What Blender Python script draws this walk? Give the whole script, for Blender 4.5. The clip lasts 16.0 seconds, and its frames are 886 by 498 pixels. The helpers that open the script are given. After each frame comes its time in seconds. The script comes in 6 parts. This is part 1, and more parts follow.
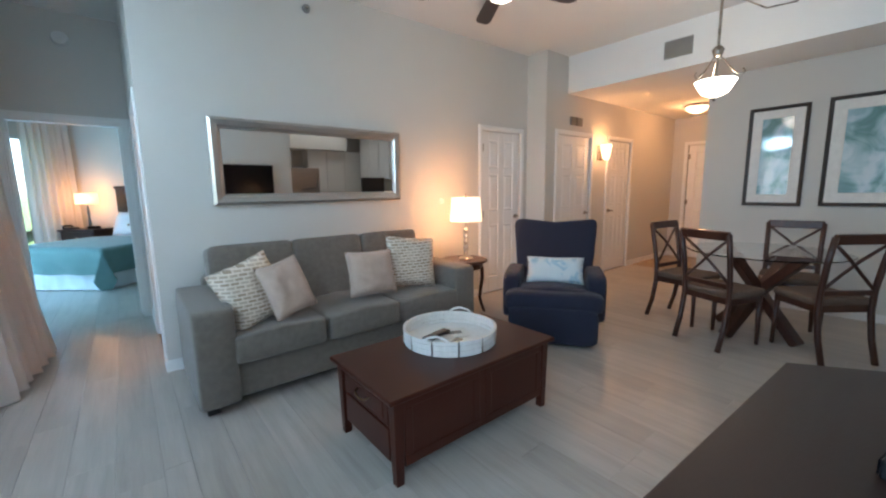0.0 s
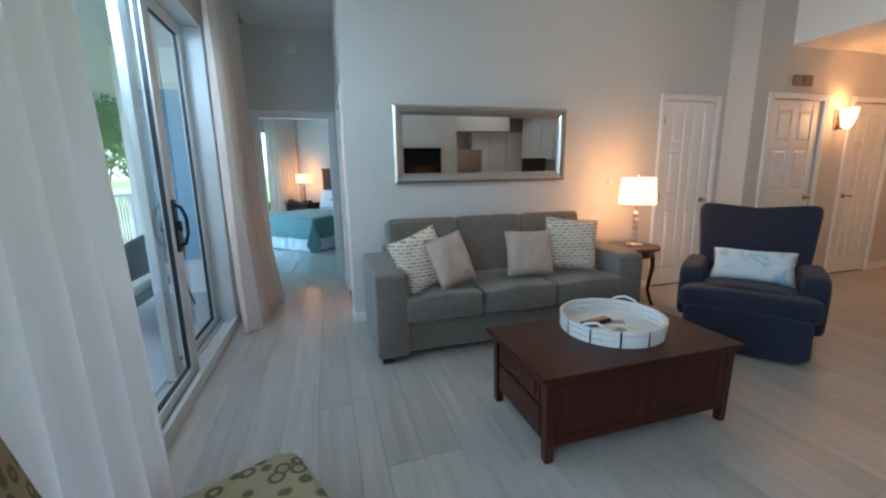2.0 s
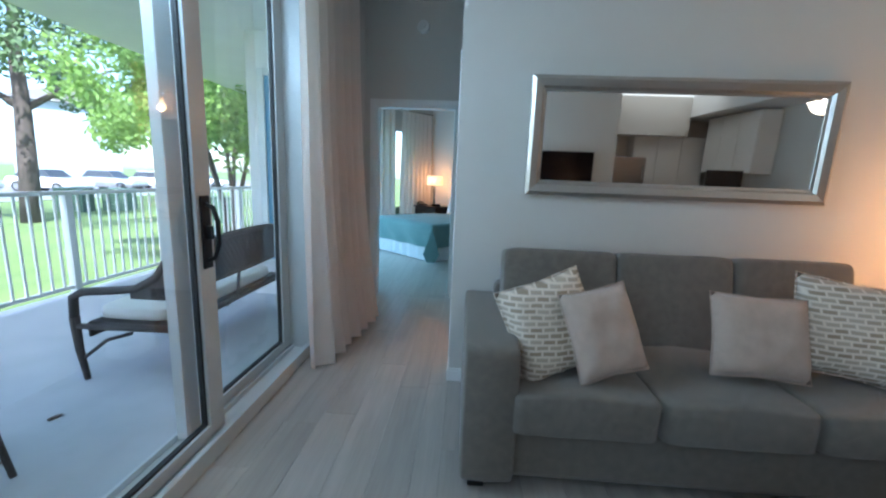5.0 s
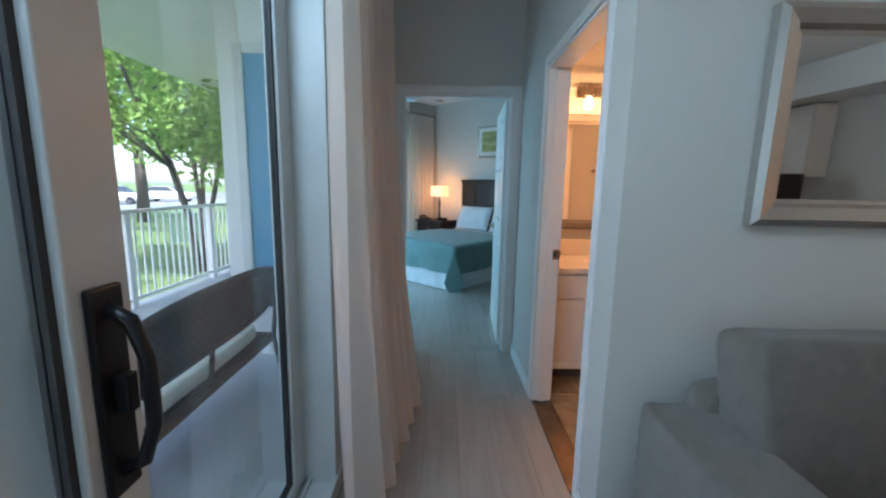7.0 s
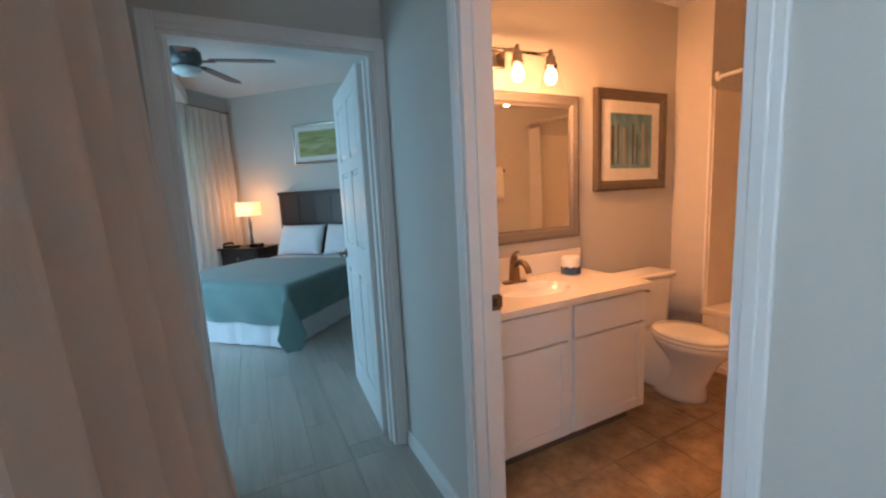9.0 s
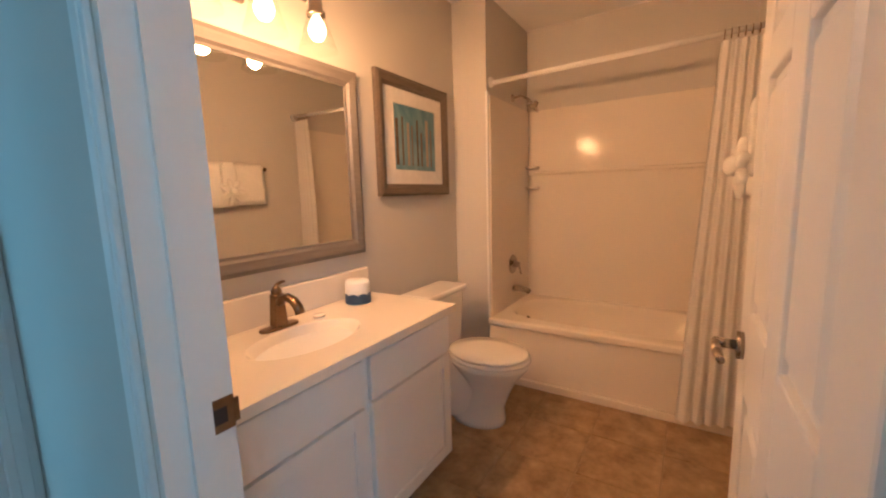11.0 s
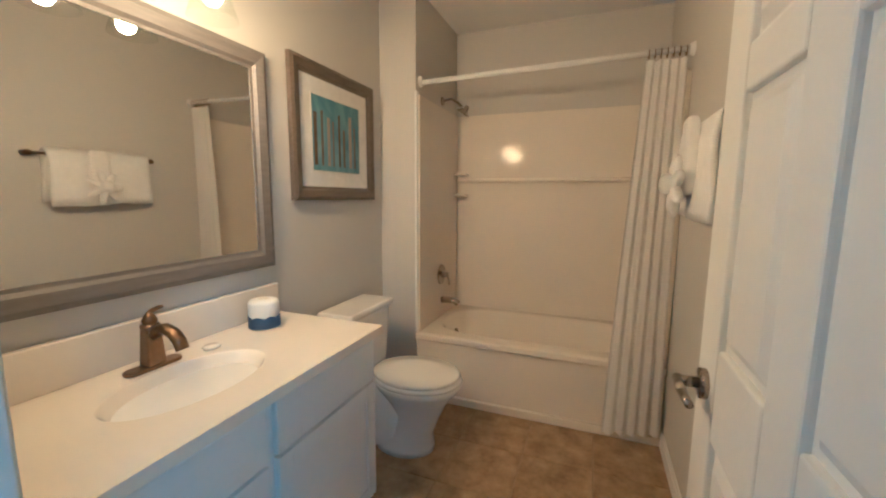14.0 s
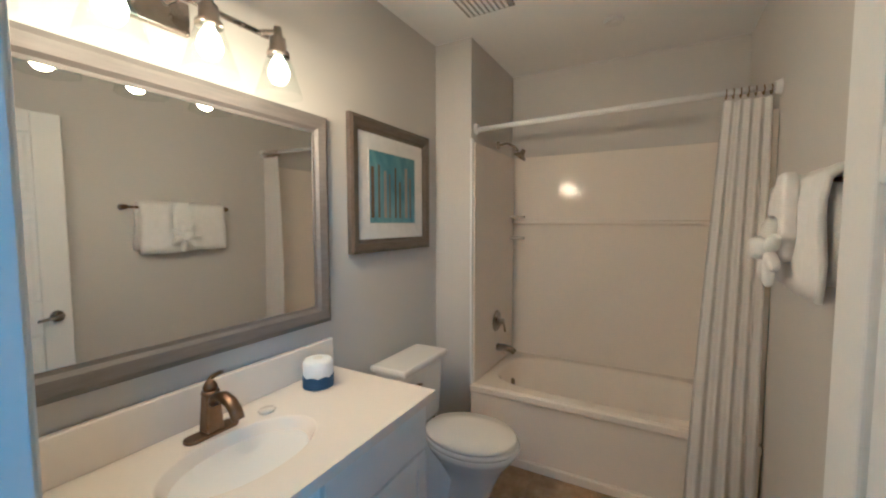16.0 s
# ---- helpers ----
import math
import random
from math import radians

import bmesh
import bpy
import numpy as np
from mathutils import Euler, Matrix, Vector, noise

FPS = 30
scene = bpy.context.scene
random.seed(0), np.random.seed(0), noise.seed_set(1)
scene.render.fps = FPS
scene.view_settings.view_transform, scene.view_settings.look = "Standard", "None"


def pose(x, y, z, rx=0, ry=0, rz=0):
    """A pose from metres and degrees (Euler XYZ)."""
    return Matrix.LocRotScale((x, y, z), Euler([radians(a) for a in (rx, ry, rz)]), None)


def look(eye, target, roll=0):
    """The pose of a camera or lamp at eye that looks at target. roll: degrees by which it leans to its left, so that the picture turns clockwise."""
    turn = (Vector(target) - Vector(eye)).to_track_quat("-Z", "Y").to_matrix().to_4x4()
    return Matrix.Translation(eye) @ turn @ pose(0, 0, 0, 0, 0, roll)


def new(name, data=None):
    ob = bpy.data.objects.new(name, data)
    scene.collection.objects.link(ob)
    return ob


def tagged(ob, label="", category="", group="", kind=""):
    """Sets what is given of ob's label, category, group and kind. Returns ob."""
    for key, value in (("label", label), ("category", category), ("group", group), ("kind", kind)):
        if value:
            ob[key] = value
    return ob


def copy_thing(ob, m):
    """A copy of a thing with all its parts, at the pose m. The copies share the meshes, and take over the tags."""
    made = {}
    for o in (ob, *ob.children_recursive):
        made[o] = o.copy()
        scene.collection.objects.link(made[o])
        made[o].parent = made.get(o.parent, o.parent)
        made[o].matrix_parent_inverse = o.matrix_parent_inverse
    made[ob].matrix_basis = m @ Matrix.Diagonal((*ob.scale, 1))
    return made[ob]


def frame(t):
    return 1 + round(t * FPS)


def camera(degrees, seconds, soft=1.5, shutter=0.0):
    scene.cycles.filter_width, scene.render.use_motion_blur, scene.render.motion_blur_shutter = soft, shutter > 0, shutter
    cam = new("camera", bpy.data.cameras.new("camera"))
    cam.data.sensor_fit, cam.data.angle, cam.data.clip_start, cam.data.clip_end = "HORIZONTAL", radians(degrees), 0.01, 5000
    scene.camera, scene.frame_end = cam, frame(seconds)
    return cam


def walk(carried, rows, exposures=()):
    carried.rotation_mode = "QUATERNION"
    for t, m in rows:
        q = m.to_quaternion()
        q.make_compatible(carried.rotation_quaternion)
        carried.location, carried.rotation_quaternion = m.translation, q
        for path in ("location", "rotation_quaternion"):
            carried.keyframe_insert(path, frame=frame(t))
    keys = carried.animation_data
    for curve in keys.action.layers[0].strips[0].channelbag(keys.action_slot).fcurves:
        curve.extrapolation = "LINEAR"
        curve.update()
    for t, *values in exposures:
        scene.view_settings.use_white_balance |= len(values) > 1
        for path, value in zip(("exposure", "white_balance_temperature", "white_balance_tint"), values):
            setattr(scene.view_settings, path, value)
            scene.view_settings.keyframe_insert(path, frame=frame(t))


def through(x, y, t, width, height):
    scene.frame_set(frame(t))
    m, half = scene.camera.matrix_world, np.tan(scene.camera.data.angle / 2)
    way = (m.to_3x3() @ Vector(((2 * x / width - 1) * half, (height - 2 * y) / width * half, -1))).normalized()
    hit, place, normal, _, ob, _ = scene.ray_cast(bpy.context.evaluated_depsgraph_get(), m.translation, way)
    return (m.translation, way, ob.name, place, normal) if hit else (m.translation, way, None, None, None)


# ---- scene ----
cam = camera(96.7, 16.0, soft=2.2)
PATH = [
    (0, (-0.14, 0.502, 1.323), (1.1, 2.044, 1.027), -0.9),
    (0.5, (-0.141, 0.49, 1.321), (0.916, 2.16, 1.012), -1.0),
    (1, (-0.156, 0.486, 1.322), (0.713, 2.258, 0.997), -1.0),
    (1.5, (-0.167, 0.486, 1.311), (0.525, 2.331, 0.971), -1.0),
    (2, (-0.184, 0.494, 1.308), (0.367, 2.38, 0.935), -1.1),
    (2.5, (-0.176, 0.491, 1.29), (0.316, 2.386, 0.883), -1.2),
    (3, (-0.113, 0.577, 1.26), (0.379, 2.47, 0.843), -0.6),
    (3.5, (-0.02, 0.831, 1.269), (0.427, 2.74, 0.877), 0.7),
    (4, (0.046, 1.046, 1.272), (0.288, 2.995, 0.895), 1.3),
    (4.5, (0.124, 1.327, 1.281), (0.158, 3.297, 0.939), 1.7),
    (5, (0.064, 1.589, 1.296), (-0.043, 3.556, 0.95), 2.2),
    (5.2, (0.006, 1.697, 1.245), (-0.139, 3.669, 0.945), 1.7),
    (7.5, (-0.643, 3.028, 1.347), (-0.526, 5.0, 1.038), -0.1),
    (8, (-0.646, 3.378, 1.343), (-0.363, 5.341, 1.084), -1.7),
    (8.5, (-0.623, 3.639, 1.324), (-0.08, 5.547, 1.07), -2.5),
    (9, (-0.665, 3.876, 1.343), (0.201, 5.657, 1.068), -2.9),
    (9.5, (-0.585, 4.095, 1.405), (0.559, 5.696, 1.046), -2.5),
    (10, (-0.41, 4.211, 1.326), (0.934, 5.659, 1.012), -2.4),
    (12.5, (-0.158, 4.488, 1.308), (1.705, 5.14, 0.987), 0.2),
    (13, (-0.117, 4.466, 1.322), (1.74, 5.137, 0.998), 0.4),
    (13.5, (-0.097, 4.482, 1.308), (1.761, 5.161, 1.015), 0.2),
    (14, (-0.073, 4.486, 1.332), (1.778, 5.195, 1.067), 0.4),
    (14.5, (-0.047, 4.512, 1.353), (1.791, 5.269, 1.133), 0.4),
    (15, (-0.021, 4.514, 1.394), (1.795, 5.332, 1.213), 0.4),
    (15.5, (-0.01, 4.523, 1.431), (1.775, 5.414, 1.285), 0.1),
    (16, (-0.008, 4.517, 1.456), (1.739, 5.483, 1.324), -0.1),
]
EXPOSURES = [(0.0, 2.68, 5450, 8), (2.2, 2.38, 5400, 7), (5.0, 2.24, 5250, 6), (7.5, 1.98, 5750, 8), (8.5, 2.0, 6650, 20), (9.5, 1.98, 5100, 5), (10.2, 1.92, 5600, 7), (12.3, 2.02, 3470, -25), (15.4, 1.74, 3400, -24), (16.0, 1.72, 3080, -23)]
walk(cam, [(t, look(eye, target, roll)) for t, eye, target, roll in PATH], EXPOSURES)


def BED(p):
    """A place in the bedroom, from metres along the headboard wall, towards it, and up."""
    return Vector((-0.44 - 0.731 * p[0] + 0.682 * p[1], 7.64 + 0.682 * p[0] + 0.731 * p[1], p[2]))


# ---- world, sun, exposure ----
world = bpy.data.worlds.new("sky")
scene.world = world
world.use_nodes = True
wn = world.node_tree
wn.nodes.clear()
sky = wn.nodes.new("ShaderNodeTexSky")
sky.sky_type = "NISHITA"
sky.sun_disc = False
sky.sun_elevation = radians(52)
sky.sun_rotation = radians(200)
sky.air_density, sky.dust_density, sky.ozone_density = 1.0, 1.6, 1.0
bg = wn.nodes.new("ShaderNodeBackground")
bg.inputs["Strength"].default_value = 0.15
wo = wn.nodes.new("ShaderNodeOutputWorld")
wn.links.new(sky.outputs[0], bg.inputs[0])
wn.links.new(bg.outputs[0], wo.inputs[0])

sun = new("sun", bpy.data.lights.new("sun", "SUN"))
sun.data.energy, sun.data.angle, sun.data.color = 4.0, radians(0.5), (1.0, 0.95, 0.86)
sun.matrix_world = look((0, 0, 30), (-9, 16, 0))


def lamp(name, kind, loc, energy, color, size=0.05, target=None, size_y=None):
    ob = new(name, bpy.data.lights.new(name, kind))
    ob.data.energy, ob.data.color = energy, color
    if kind == "POINT":
        ob.data.shadow_soft_size = size
        ob.location = loc
    else:
        if kind == "AREA":
            ob.data.size = size
        if size_y:
            ob.data.shape, ob.data.size_y = "RECTANGLE", size_y
        ob.matrix_world = look(loc, target)
    return ob


WARM, AMBER, COOL = (1.0, 0.40, 0.14), (1.0, 0.42, 0.13), (1.0, 0.80, 0.60)
DAY, DAY_BLUE = (0.67, 0.87, 1.0), (0.38, 0.76, 1.0)
lamp("table_lamp_bulb", "POINT", (2.65, 3.58, 1.12), 3.2, AMBER, 0.04)
lamp("sconce_bulb", "POINT", (5.43, 3.56, 1.86), 1.5, AMBER, 0.04)
lamp("hall_ceiling_bulb", "POINT", (6.9, 2.95, 2.40), 3, AMBER, 0.08)
lamp("pendant_bulb", "POINT", (3.8, 1.75, 2.16), 0.9, COOL, 0.06)
lamp("fan_bulb", "POINT", (2.34, 2.80, 2.75), 0.9, COOL, 0.08)
lamp("kitchen_tray_tube", "AREA", (3.9, -1.9, 2.95), 1.5, (1.0, 0.93, 0.82), 1.6, (3.9, -1.9, 0), 1.2)
lamp("bedside_bulb", "POINT", tuple(BED((2.05, 1.85, 1.27))), 1.8, AMBER, 0.04)
for bx in (0.21, 0.43, 0.65, 0.87):
    lamp("vanity_bulb", "POINT", (bx, 5.57, 1.90), 1.15, WARM, 0.028)
    # added fill spot at each bulb, aimed towards the tub to brighten the room
    dn = lamp("vanity_fill_spot", "SPOT", (bx, 5.57, 1.885), 4.8, WARM, 0.028, (bx + 1.0, 5.22, 1.62))
    dn.data.spot_size, dn.data.spot_blend, dn.data.shadow_soft_size = radians(172), 1.0, 0.028
# area lamps standing in for sky light; slider_sky hangs outside the pane
lamp("slider_daylight", "AREA", (-1.04, 0.35, 1.25), 10, DAY, 1.25, (5.0, -1.1, 1.3), 2.2)
lamp("bedroom_daylight", "AREA", (-2.16, 7.85, 1.25), 11, DAY_BLUE, 2.6, (0.0, 7.85, 1.1), 2.2)
lamp("slider_sky", "AREA", (-1.30, 2.95, 2.28), 3.7, DAY, 0.9, (-0.3, 4.05, 1.35), 0.20)

# ---- materials ----
def mat(name, c1, c2=None, scale=8.0, rough=0.5, metal=0.0, bump=0.0, stretch=(1, 1, 1), fine=60.0, rvar=0.08, rnd=0.0, sheen=0.0, coat=0.0):
    """Two-scale mottled surface: broad colour change, fine grain in colour, roughness and relief."""
    m = bpy.data.materials.new(name)
    m.use_nodes = True
    n, l = m.node_tree.nodes, m.node_tree.links
    b = n["Principled BSDF"]
    c2 = c2 or tuple(v * 0.88 for v in c1)
    tc = n.new("ShaderNodeTexCoord")
    mp = n.new("ShaderNodeMapping")
    mp.inputs["Scale"].default_value = stretch
    l.new(tc.outputs["Object"], mp.inputs["Vector"])
    vec = mp.outputs[0]
    info = n.new("ShaderNodeObjectInfo")
    if rnd:
        add = n.new("ShaderNodeVectorMath")
        sc = n.new("ShaderNodeVectorMath")
        sc.operation = "SCALE"
        sc.inputs[0].default_value = (37.0, 53.0, 11.0)
        l.new(info.outputs["Random"], sc.inputs["Scale"])
        l.new(vec, add.inputs[0])
        l.new(sc.outputs[0], add.inputs[1])
        vec = add.outputs[0]
    n1 = n.new("ShaderNodeTexNoise")
    n1.inputs["Scale"].default_value, n1.inputs["Detail"].default_value = scale, 5.0
    n2 = n.new("ShaderNodeTexNoise")
    n2.inputs["Scale"].default_value, n2.inputs["Detail"].default_value = fine, 3.0
    l.new(vec, n1.inputs["Vector"])
    l.new(vec, n2.inputs["Vector"])
    mixn = n.new("ShaderNodeMath")
    mixn.operation = "MULTIPLY_ADD"
    l.new(n2.outputs["Fac"], mixn.inputs[0])
    mixn.inputs[1].default_value = 0.35
    l.new(n1.outputs["Fac"], mixn.inputs[2])
    ramp = n.new("ShaderNodeValToRGB")
    ramp.color_ramp.elements[0].position, ramp.color_ramp.elements[1].position = 0.45, 0.95
    ramp.color_ramp.elements[0].color, ramp.color_ramp.elements[1].color = (*c2, 1), (*c1, 1)
    l.new(mixn.outputs[0], ramp.inputs["Fac"])
    col = ramp.outputs["Color"]
    if rnd:
        hsv = n.new("ShaderNodeHueSaturation")
        mr = n.new("ShaderNodeMapRange")
        mr.inputs["To Min"].default_value, mr.inputs["To Max"].default_value = 1 - rnd, 1 + rnd
        l.new(info.outputs["Random"], mr.inputs["Value"])
        l.new(mr.outputs[0], hsv.inputs["Value"])
        l.new(col, hsv.inputs["Color"])
        col = hsv.outputs["Color"]
    l.new(col, b.inputs["Base Color"])
    rr = n.new("ShaderNodeMapRange")
    rr.inputs["To Min"].default_value, rr.inputs["To Max"].default_value = max(0.02, rough - rvar), min(1, rough + rvar)
    l.new(n1.outputs["Fac"], rr.inputs["Value"])
    l.new(rr.outputs[0], b.inputs["Roughness"])
    b.inputs["Metallic"].default_value = metal
    b.inputs["Sheen Weight"].default_value = sheen
    b.inputs["Coat Weight"].default_value = coat
    if bump:
        bp = n.new("ShaderNodeBump")
        bp.inputs["Strength"].default_value, bp.inputs["Distance"].default_value = bump, 0.01
        l.new(n2.outputs["Fac"], bp.inputs["Height"])
        l.new(bp.outputs[0], b.inputs["Normal"])
    return m


def glow(name, color, strength, base=(0.9, 0.85, 0.75)):
    m = mat(name, base, None, 6, 0.5)
    b = m.node_tree.nodes["Principled BSDF"]
    b.inputs["Emission Color"].default_value = (*color, 1)
    b.inputs["Emission Strength"].default_value = strength
    return m


def glass(name, tint=(1, 1, 1), ior=1.45, rough=0.0):
    m = bpy.data.materials.new(name)
    m.use_nodes = True
    b = m.node_tree.nodes["Principled BSDF"]
    b.inputs["Base Color"].default_value = (*tint, 1)
    b.inputs["Transmission Weight"].default_value = 1.0
    b.inputs["Roughness"].default_value = rough
    b.inputs["IOR"].default_value = ior
    return m


def sheer(name, color, through=0.45):
    """Thin cloth that lets light through."""
    m = mat(name, color, tuple(v * 0.93 for v in color), 3, 0.85, bump=0.15, fine=400, stretch=(1, 1, 0.3))
    n, l = m.node_tree.nodes, m.node_tree.links
    b = n["Principled BSDF"]
    tr = n.new("ShaderNodeBsdfTranslucent")
    tr.inputs["Color"].default_value = (*color, 1)
    mx = n.new("ShaderNodeMixShader")
    mx.inputs[0].default_value = through
    l.new(b.outputs[0], mx.inputs[1])
    l.new(tr.outputs[0], mx.inputs[2])
    l.new(mx.outputs[0], n["Material Output"].inputs["Surface"])
    return m


def printed(name, stops, scale, stretch=(1, 1, 1), distort=1.5, rough=0.35, kind="noise"):
    """A picture or woven pattern made of a few colours."""
    m = bpy.data.materials.new(name)
    m.use_nodes = True
    n, l = m.node_tree.nodes, m.node_tree.links
    b = n["Principled BSDF"]
    tc, mp, rp = n.new("ShaderNodeTexCoord"), n.new("ShaderNodeMapping"), n.new("ShaderNodeValToRGB")
    mp.inputs["Scale"].default_value = stretch
    l.new(tc.outputs["Object"], mp.inputs["Vector"])
    if kind == "voronoi":
        tx = n.new("ShaderNodeTexVoronoi")
        tx.inputs["Scale"].default_value = scale
        out = tx.outputs["Distance"]
    elif kind == "dash":
        mp.inputs["Rotation"].default_value = (radians(90), 0, 0)
        tx = n.new("ShaderNodeTexBrick")
        tx.inputs["Scale"].default_value = 12.5
        tx.inputs["Color1"].default_value, tx.inputs["Color2"].default_value, tx.inputs["Mortar"].default_value = (1, 1, 1, 1), (0.55, 0.55, 0.55, 1), (0, 0, 0, 1)
        tx.inputs["Mortar Size"].default_value, tx.inputs["Mortar Smooth"].default_value = 0.10, 0.9
        tx.inputs["Brick Width"].default_value, tx.inputs["Row Height"].default_value = 0.72, 0.30
        out = tx.outputs["Color"]
    elif kind == "wave":
        tx = n.new("ShaderNodeTexWave")
        tx.inputs["Scale"].default_value, tx.inputs["Distortion"].default_value = scale, distort
        tx.inputs["Detail"].default_value = 3
        out = tx.outputs["Fac"]
    else:
        tx = n.new("ShaderNodeTexNoise")
        tx.inputs["Scale"].default_value, tx.inputs["Distortion"].default_value = scale, distort
        tx.inputs["Detail"].default_value = 4
        out = tx.outputs["Fac"]
    l.new(mp.outputs[0], tx.inputs["Vector"])
    l.new(out, rp.inputs["Fac"])
    el = rp.color_ramp.elements
    while len(el) < len(stops):
        el.new(0.5)
    for e, (p, c) in zip(el, stops):
        e.position, e.color = p, (*c, 1)
    l.new(rp.outputs[0], b.inputs["Base Color"])
    b.inputs["Roughness"].default_value = rough
    return m


def plank_mat(name, light, dark, rnd, rough):
    """Limed wood-look vinyl: fine long grain over soft broad streaks, each board shifted."""
    m = mat(name, light, dark, 1.5, rough, bump=0.008, stretch=(14, 0.8, 1), fine=9, rvar=0.015, rnd=rnd)
    n, l = m.node_tree.nodes, m.node_tree.links
    ramp = n["Color Ramp"]
    ramp.color_ramp.elements[0].position, ramp.color_ramp.elements[1].position = 0.36, 1.0
    mid = ramp.color_ramp.elements.new(0.68)
    mid.color = (*[a * 0.55 + b * 0.45 for a, b in zip(light, dark)], 1)
    cloud = n.new("ShaderNodeTexNoise")
    cloud.inputs["Scale"].default_value, cloud.inputs["Detail"].default_value = 2.2, 2.0
    tc = n["Texture Coordinate"]
    l.new(tc.outputs["Object"], cloud.inputs["Vector"])
    gain = n.new("ShaderNodeMapRange")
    gain.inputs["To Min"].default_value, gain.inputs["To Max"].default_value = 0.86, 1.14
    l.new(cloud.outputs["Fac"], gain.inputs["Value"])
    tone = n.new("ShaderNodeHueSaturation")
    b = n["Principled BSDF"]
    src = b.inputs["Base Color"].links[0].from_socket
    l.new(gain.outputs[0], tone.inputs["Value"])
    l.new(src, tone.inputs["Color"])
    l.new(tone.outputs["Color"], b.inputs["Base Color"])
    return m


M_WALL = mat("greige_wall_paint", (0.60, 0.575, 0.53), (0.575, 0.55, 0.505), 1.2, 0.75, bump=0.08, fine=220)
M_CEIL = mat("white_ceiling_paint", (0.80, 0.79, 0.77), (0.77, 0.76, 0.74), 1.0, 0.9, bump=0.12, fine=160)
M_TRIM = mat("white_trim_paint", (0.80, 0.79, 0.77), (0.76, 0.75, 0.73), 3, 0.42, bump=0.03, fine=90)
M_PLANK = plank_mat("grey_oak_vinyl", (0.46, 0.415, 0.365), (0.325, 0.288, 0.248), 0.08, 0.29)
M_SUB = mat("dark_joint", (0.16, 0.145, 0.13), None, 10, 0.9)
M_TILE = mat("tan_stone_tile", (0.47, 0.335, 0.185), (0.21, 0.13, 0.06), 9, 0.36, bump=0.12, fine=34, rnd=0.06)
M_GROUT = mat("tan_grout", (0.36, 0.26, 0.15), None, 30, 0.9)
M_ALU = mat("white_aluminium_frame", (0.62, 0.64, 0.63), (0.56, 0.58, 0.57), 5, 0.4, bump=0.02)
M_SEAL = mat("black_rubber_seal", (0.03, 0.03, 0.03), None, 10, 0.6)
M_BLACK = mat("black_metal", (0.02, 0.02, 0.022), None, 20, 0.35, 0.6)
M_GLASS = glass("clear_glass")
def thin_glass(name):
    """A thin pane: clear, with a faint surface gloss."""
    m = bpy.data.materials.new(name)
    m.use_nodes = True
    n, l = m.node_tree.nodes, m.node_tree.links
    n.remove(n["Principled BSDF"])
    tr, gl, fr_, mx = n.new("ShaderNodeBsdfTransparent"), n.new("ShaderNodeBsdfGlossy"), n.new("ShaderNodeLayerWeight"), n.new("ShaderNodeMixShader")
    tr.inputs[0].default_value = (0.97, 0.98, 0.97, 1)
    gl.inputs["Roughness"].default_value = 0.03
    fr_.inputs["Blend"].default_value = 0.25
    sc_ = n.new("ShaderNodeMath")
    sc_.operation = "MULTIPLY"
    sc_.inputs[1].default_value = 0.10
    l.new(fr_.outputs["Facing"], sc_.inputs[0])
    l.new(sc_.outputs[0], mx.inputs[0])
    l.new(tr.outputs[0], mx.inputs[1])
    l.new(gl.outputs[0], mx.inputs[2])
    l.new(mx.outputs[0], n["Material Output"].inputs["Surface"])
    return m


M_THIN = thin_glass("thin_clear_glass")
M_SOFA = mat("grey_woven_upholstery", (0.20, 0.170, 0.137), (0.145, 0.122, 0.098), 25, 0.9, bump=0.5, fine=420, sheen=0.25)
M_SOFAFOOT = mat("black_plastic", (0.02, 0.02, 0.02), None, 10, 0.5)
M_PILA = printed("cream_pillow_with_tan_dashes", [(0.0, (0.78, 0.67, 0.55)), (1.0, (0.34, 0.25, 0.17))], 1.0, (1, 1, 1), 0, 0.92, "dash")
M_PILB = mat("blush_linen_pillow", (0.56, 0.42, 0.335), (0.46, 0.345, 0.27), 18, 0.9, bump=0.4, fine=380, sheen=0.2)
M_PILC = printed("white_pillow_with_pale_blue_print", [(0.0, (0.30, 0.42, 0.50)), (0.38, (0.36, 0.48, 0.55)), (0.46, (0.62, 0.64, 0.63)), (1.0, (0.66, 0.66, 0.64))], 7, (1, 1, 1), 1.2, 0.9)
M_NAVY = mat("navy_upholstery", (0.014, 0.016, 0.038), (0.009, 0.010, 0.025), 22, 0.85, bump=0.45, fine=380, sheen=0.1)
M_WALNUT = mat("dark_cherry_wood", (0.046, 0.0096, 0.0047), (0.040, 0.0082, 0.0040), 2.5, 0.30, stretch=(1.5, 12, 12), fine=30, rvar=0.01)
M_WALNUT.node_tree.nodes["Principled BSDF"].inputs["Specular IOR Level"].default_value = 0.3
M_WALNUT2 = mat("dark_brown_wood", (0.064, 0.021, 0.011), (0.030, 0.010, 0.006), 3, 0.36, bump=0.05, stretch=(8, 8, 1.5), fine=30, coat=0.15)
M_CONSOLE = mat("worn_brown_wood_top", (0.028, 0.012, 0.008), (0.017, 0.0075, 0.005), 2, 0.42, bump=0.05, stretch=(1.5, 10, 10), fine=30)
M_ESPRESSO = mat("espresso_wood", (0.022, 0.013, 0.011), None, 4, 0.35, bump=0.04, stretch=(10, 2, 2))
M_SEATPAD = mat("brown_fabric_seat", (0.13, 0.085, 0.06), (0.09, 0.06, 0.04), 30, 0.9, bump=0.4, fine=300)
M_SILVER = mat("brushed_silver_frame", (0.50, 0.48, 0.45), (0.44, 0.42, 0.39), 3, 0.34, 0.85)
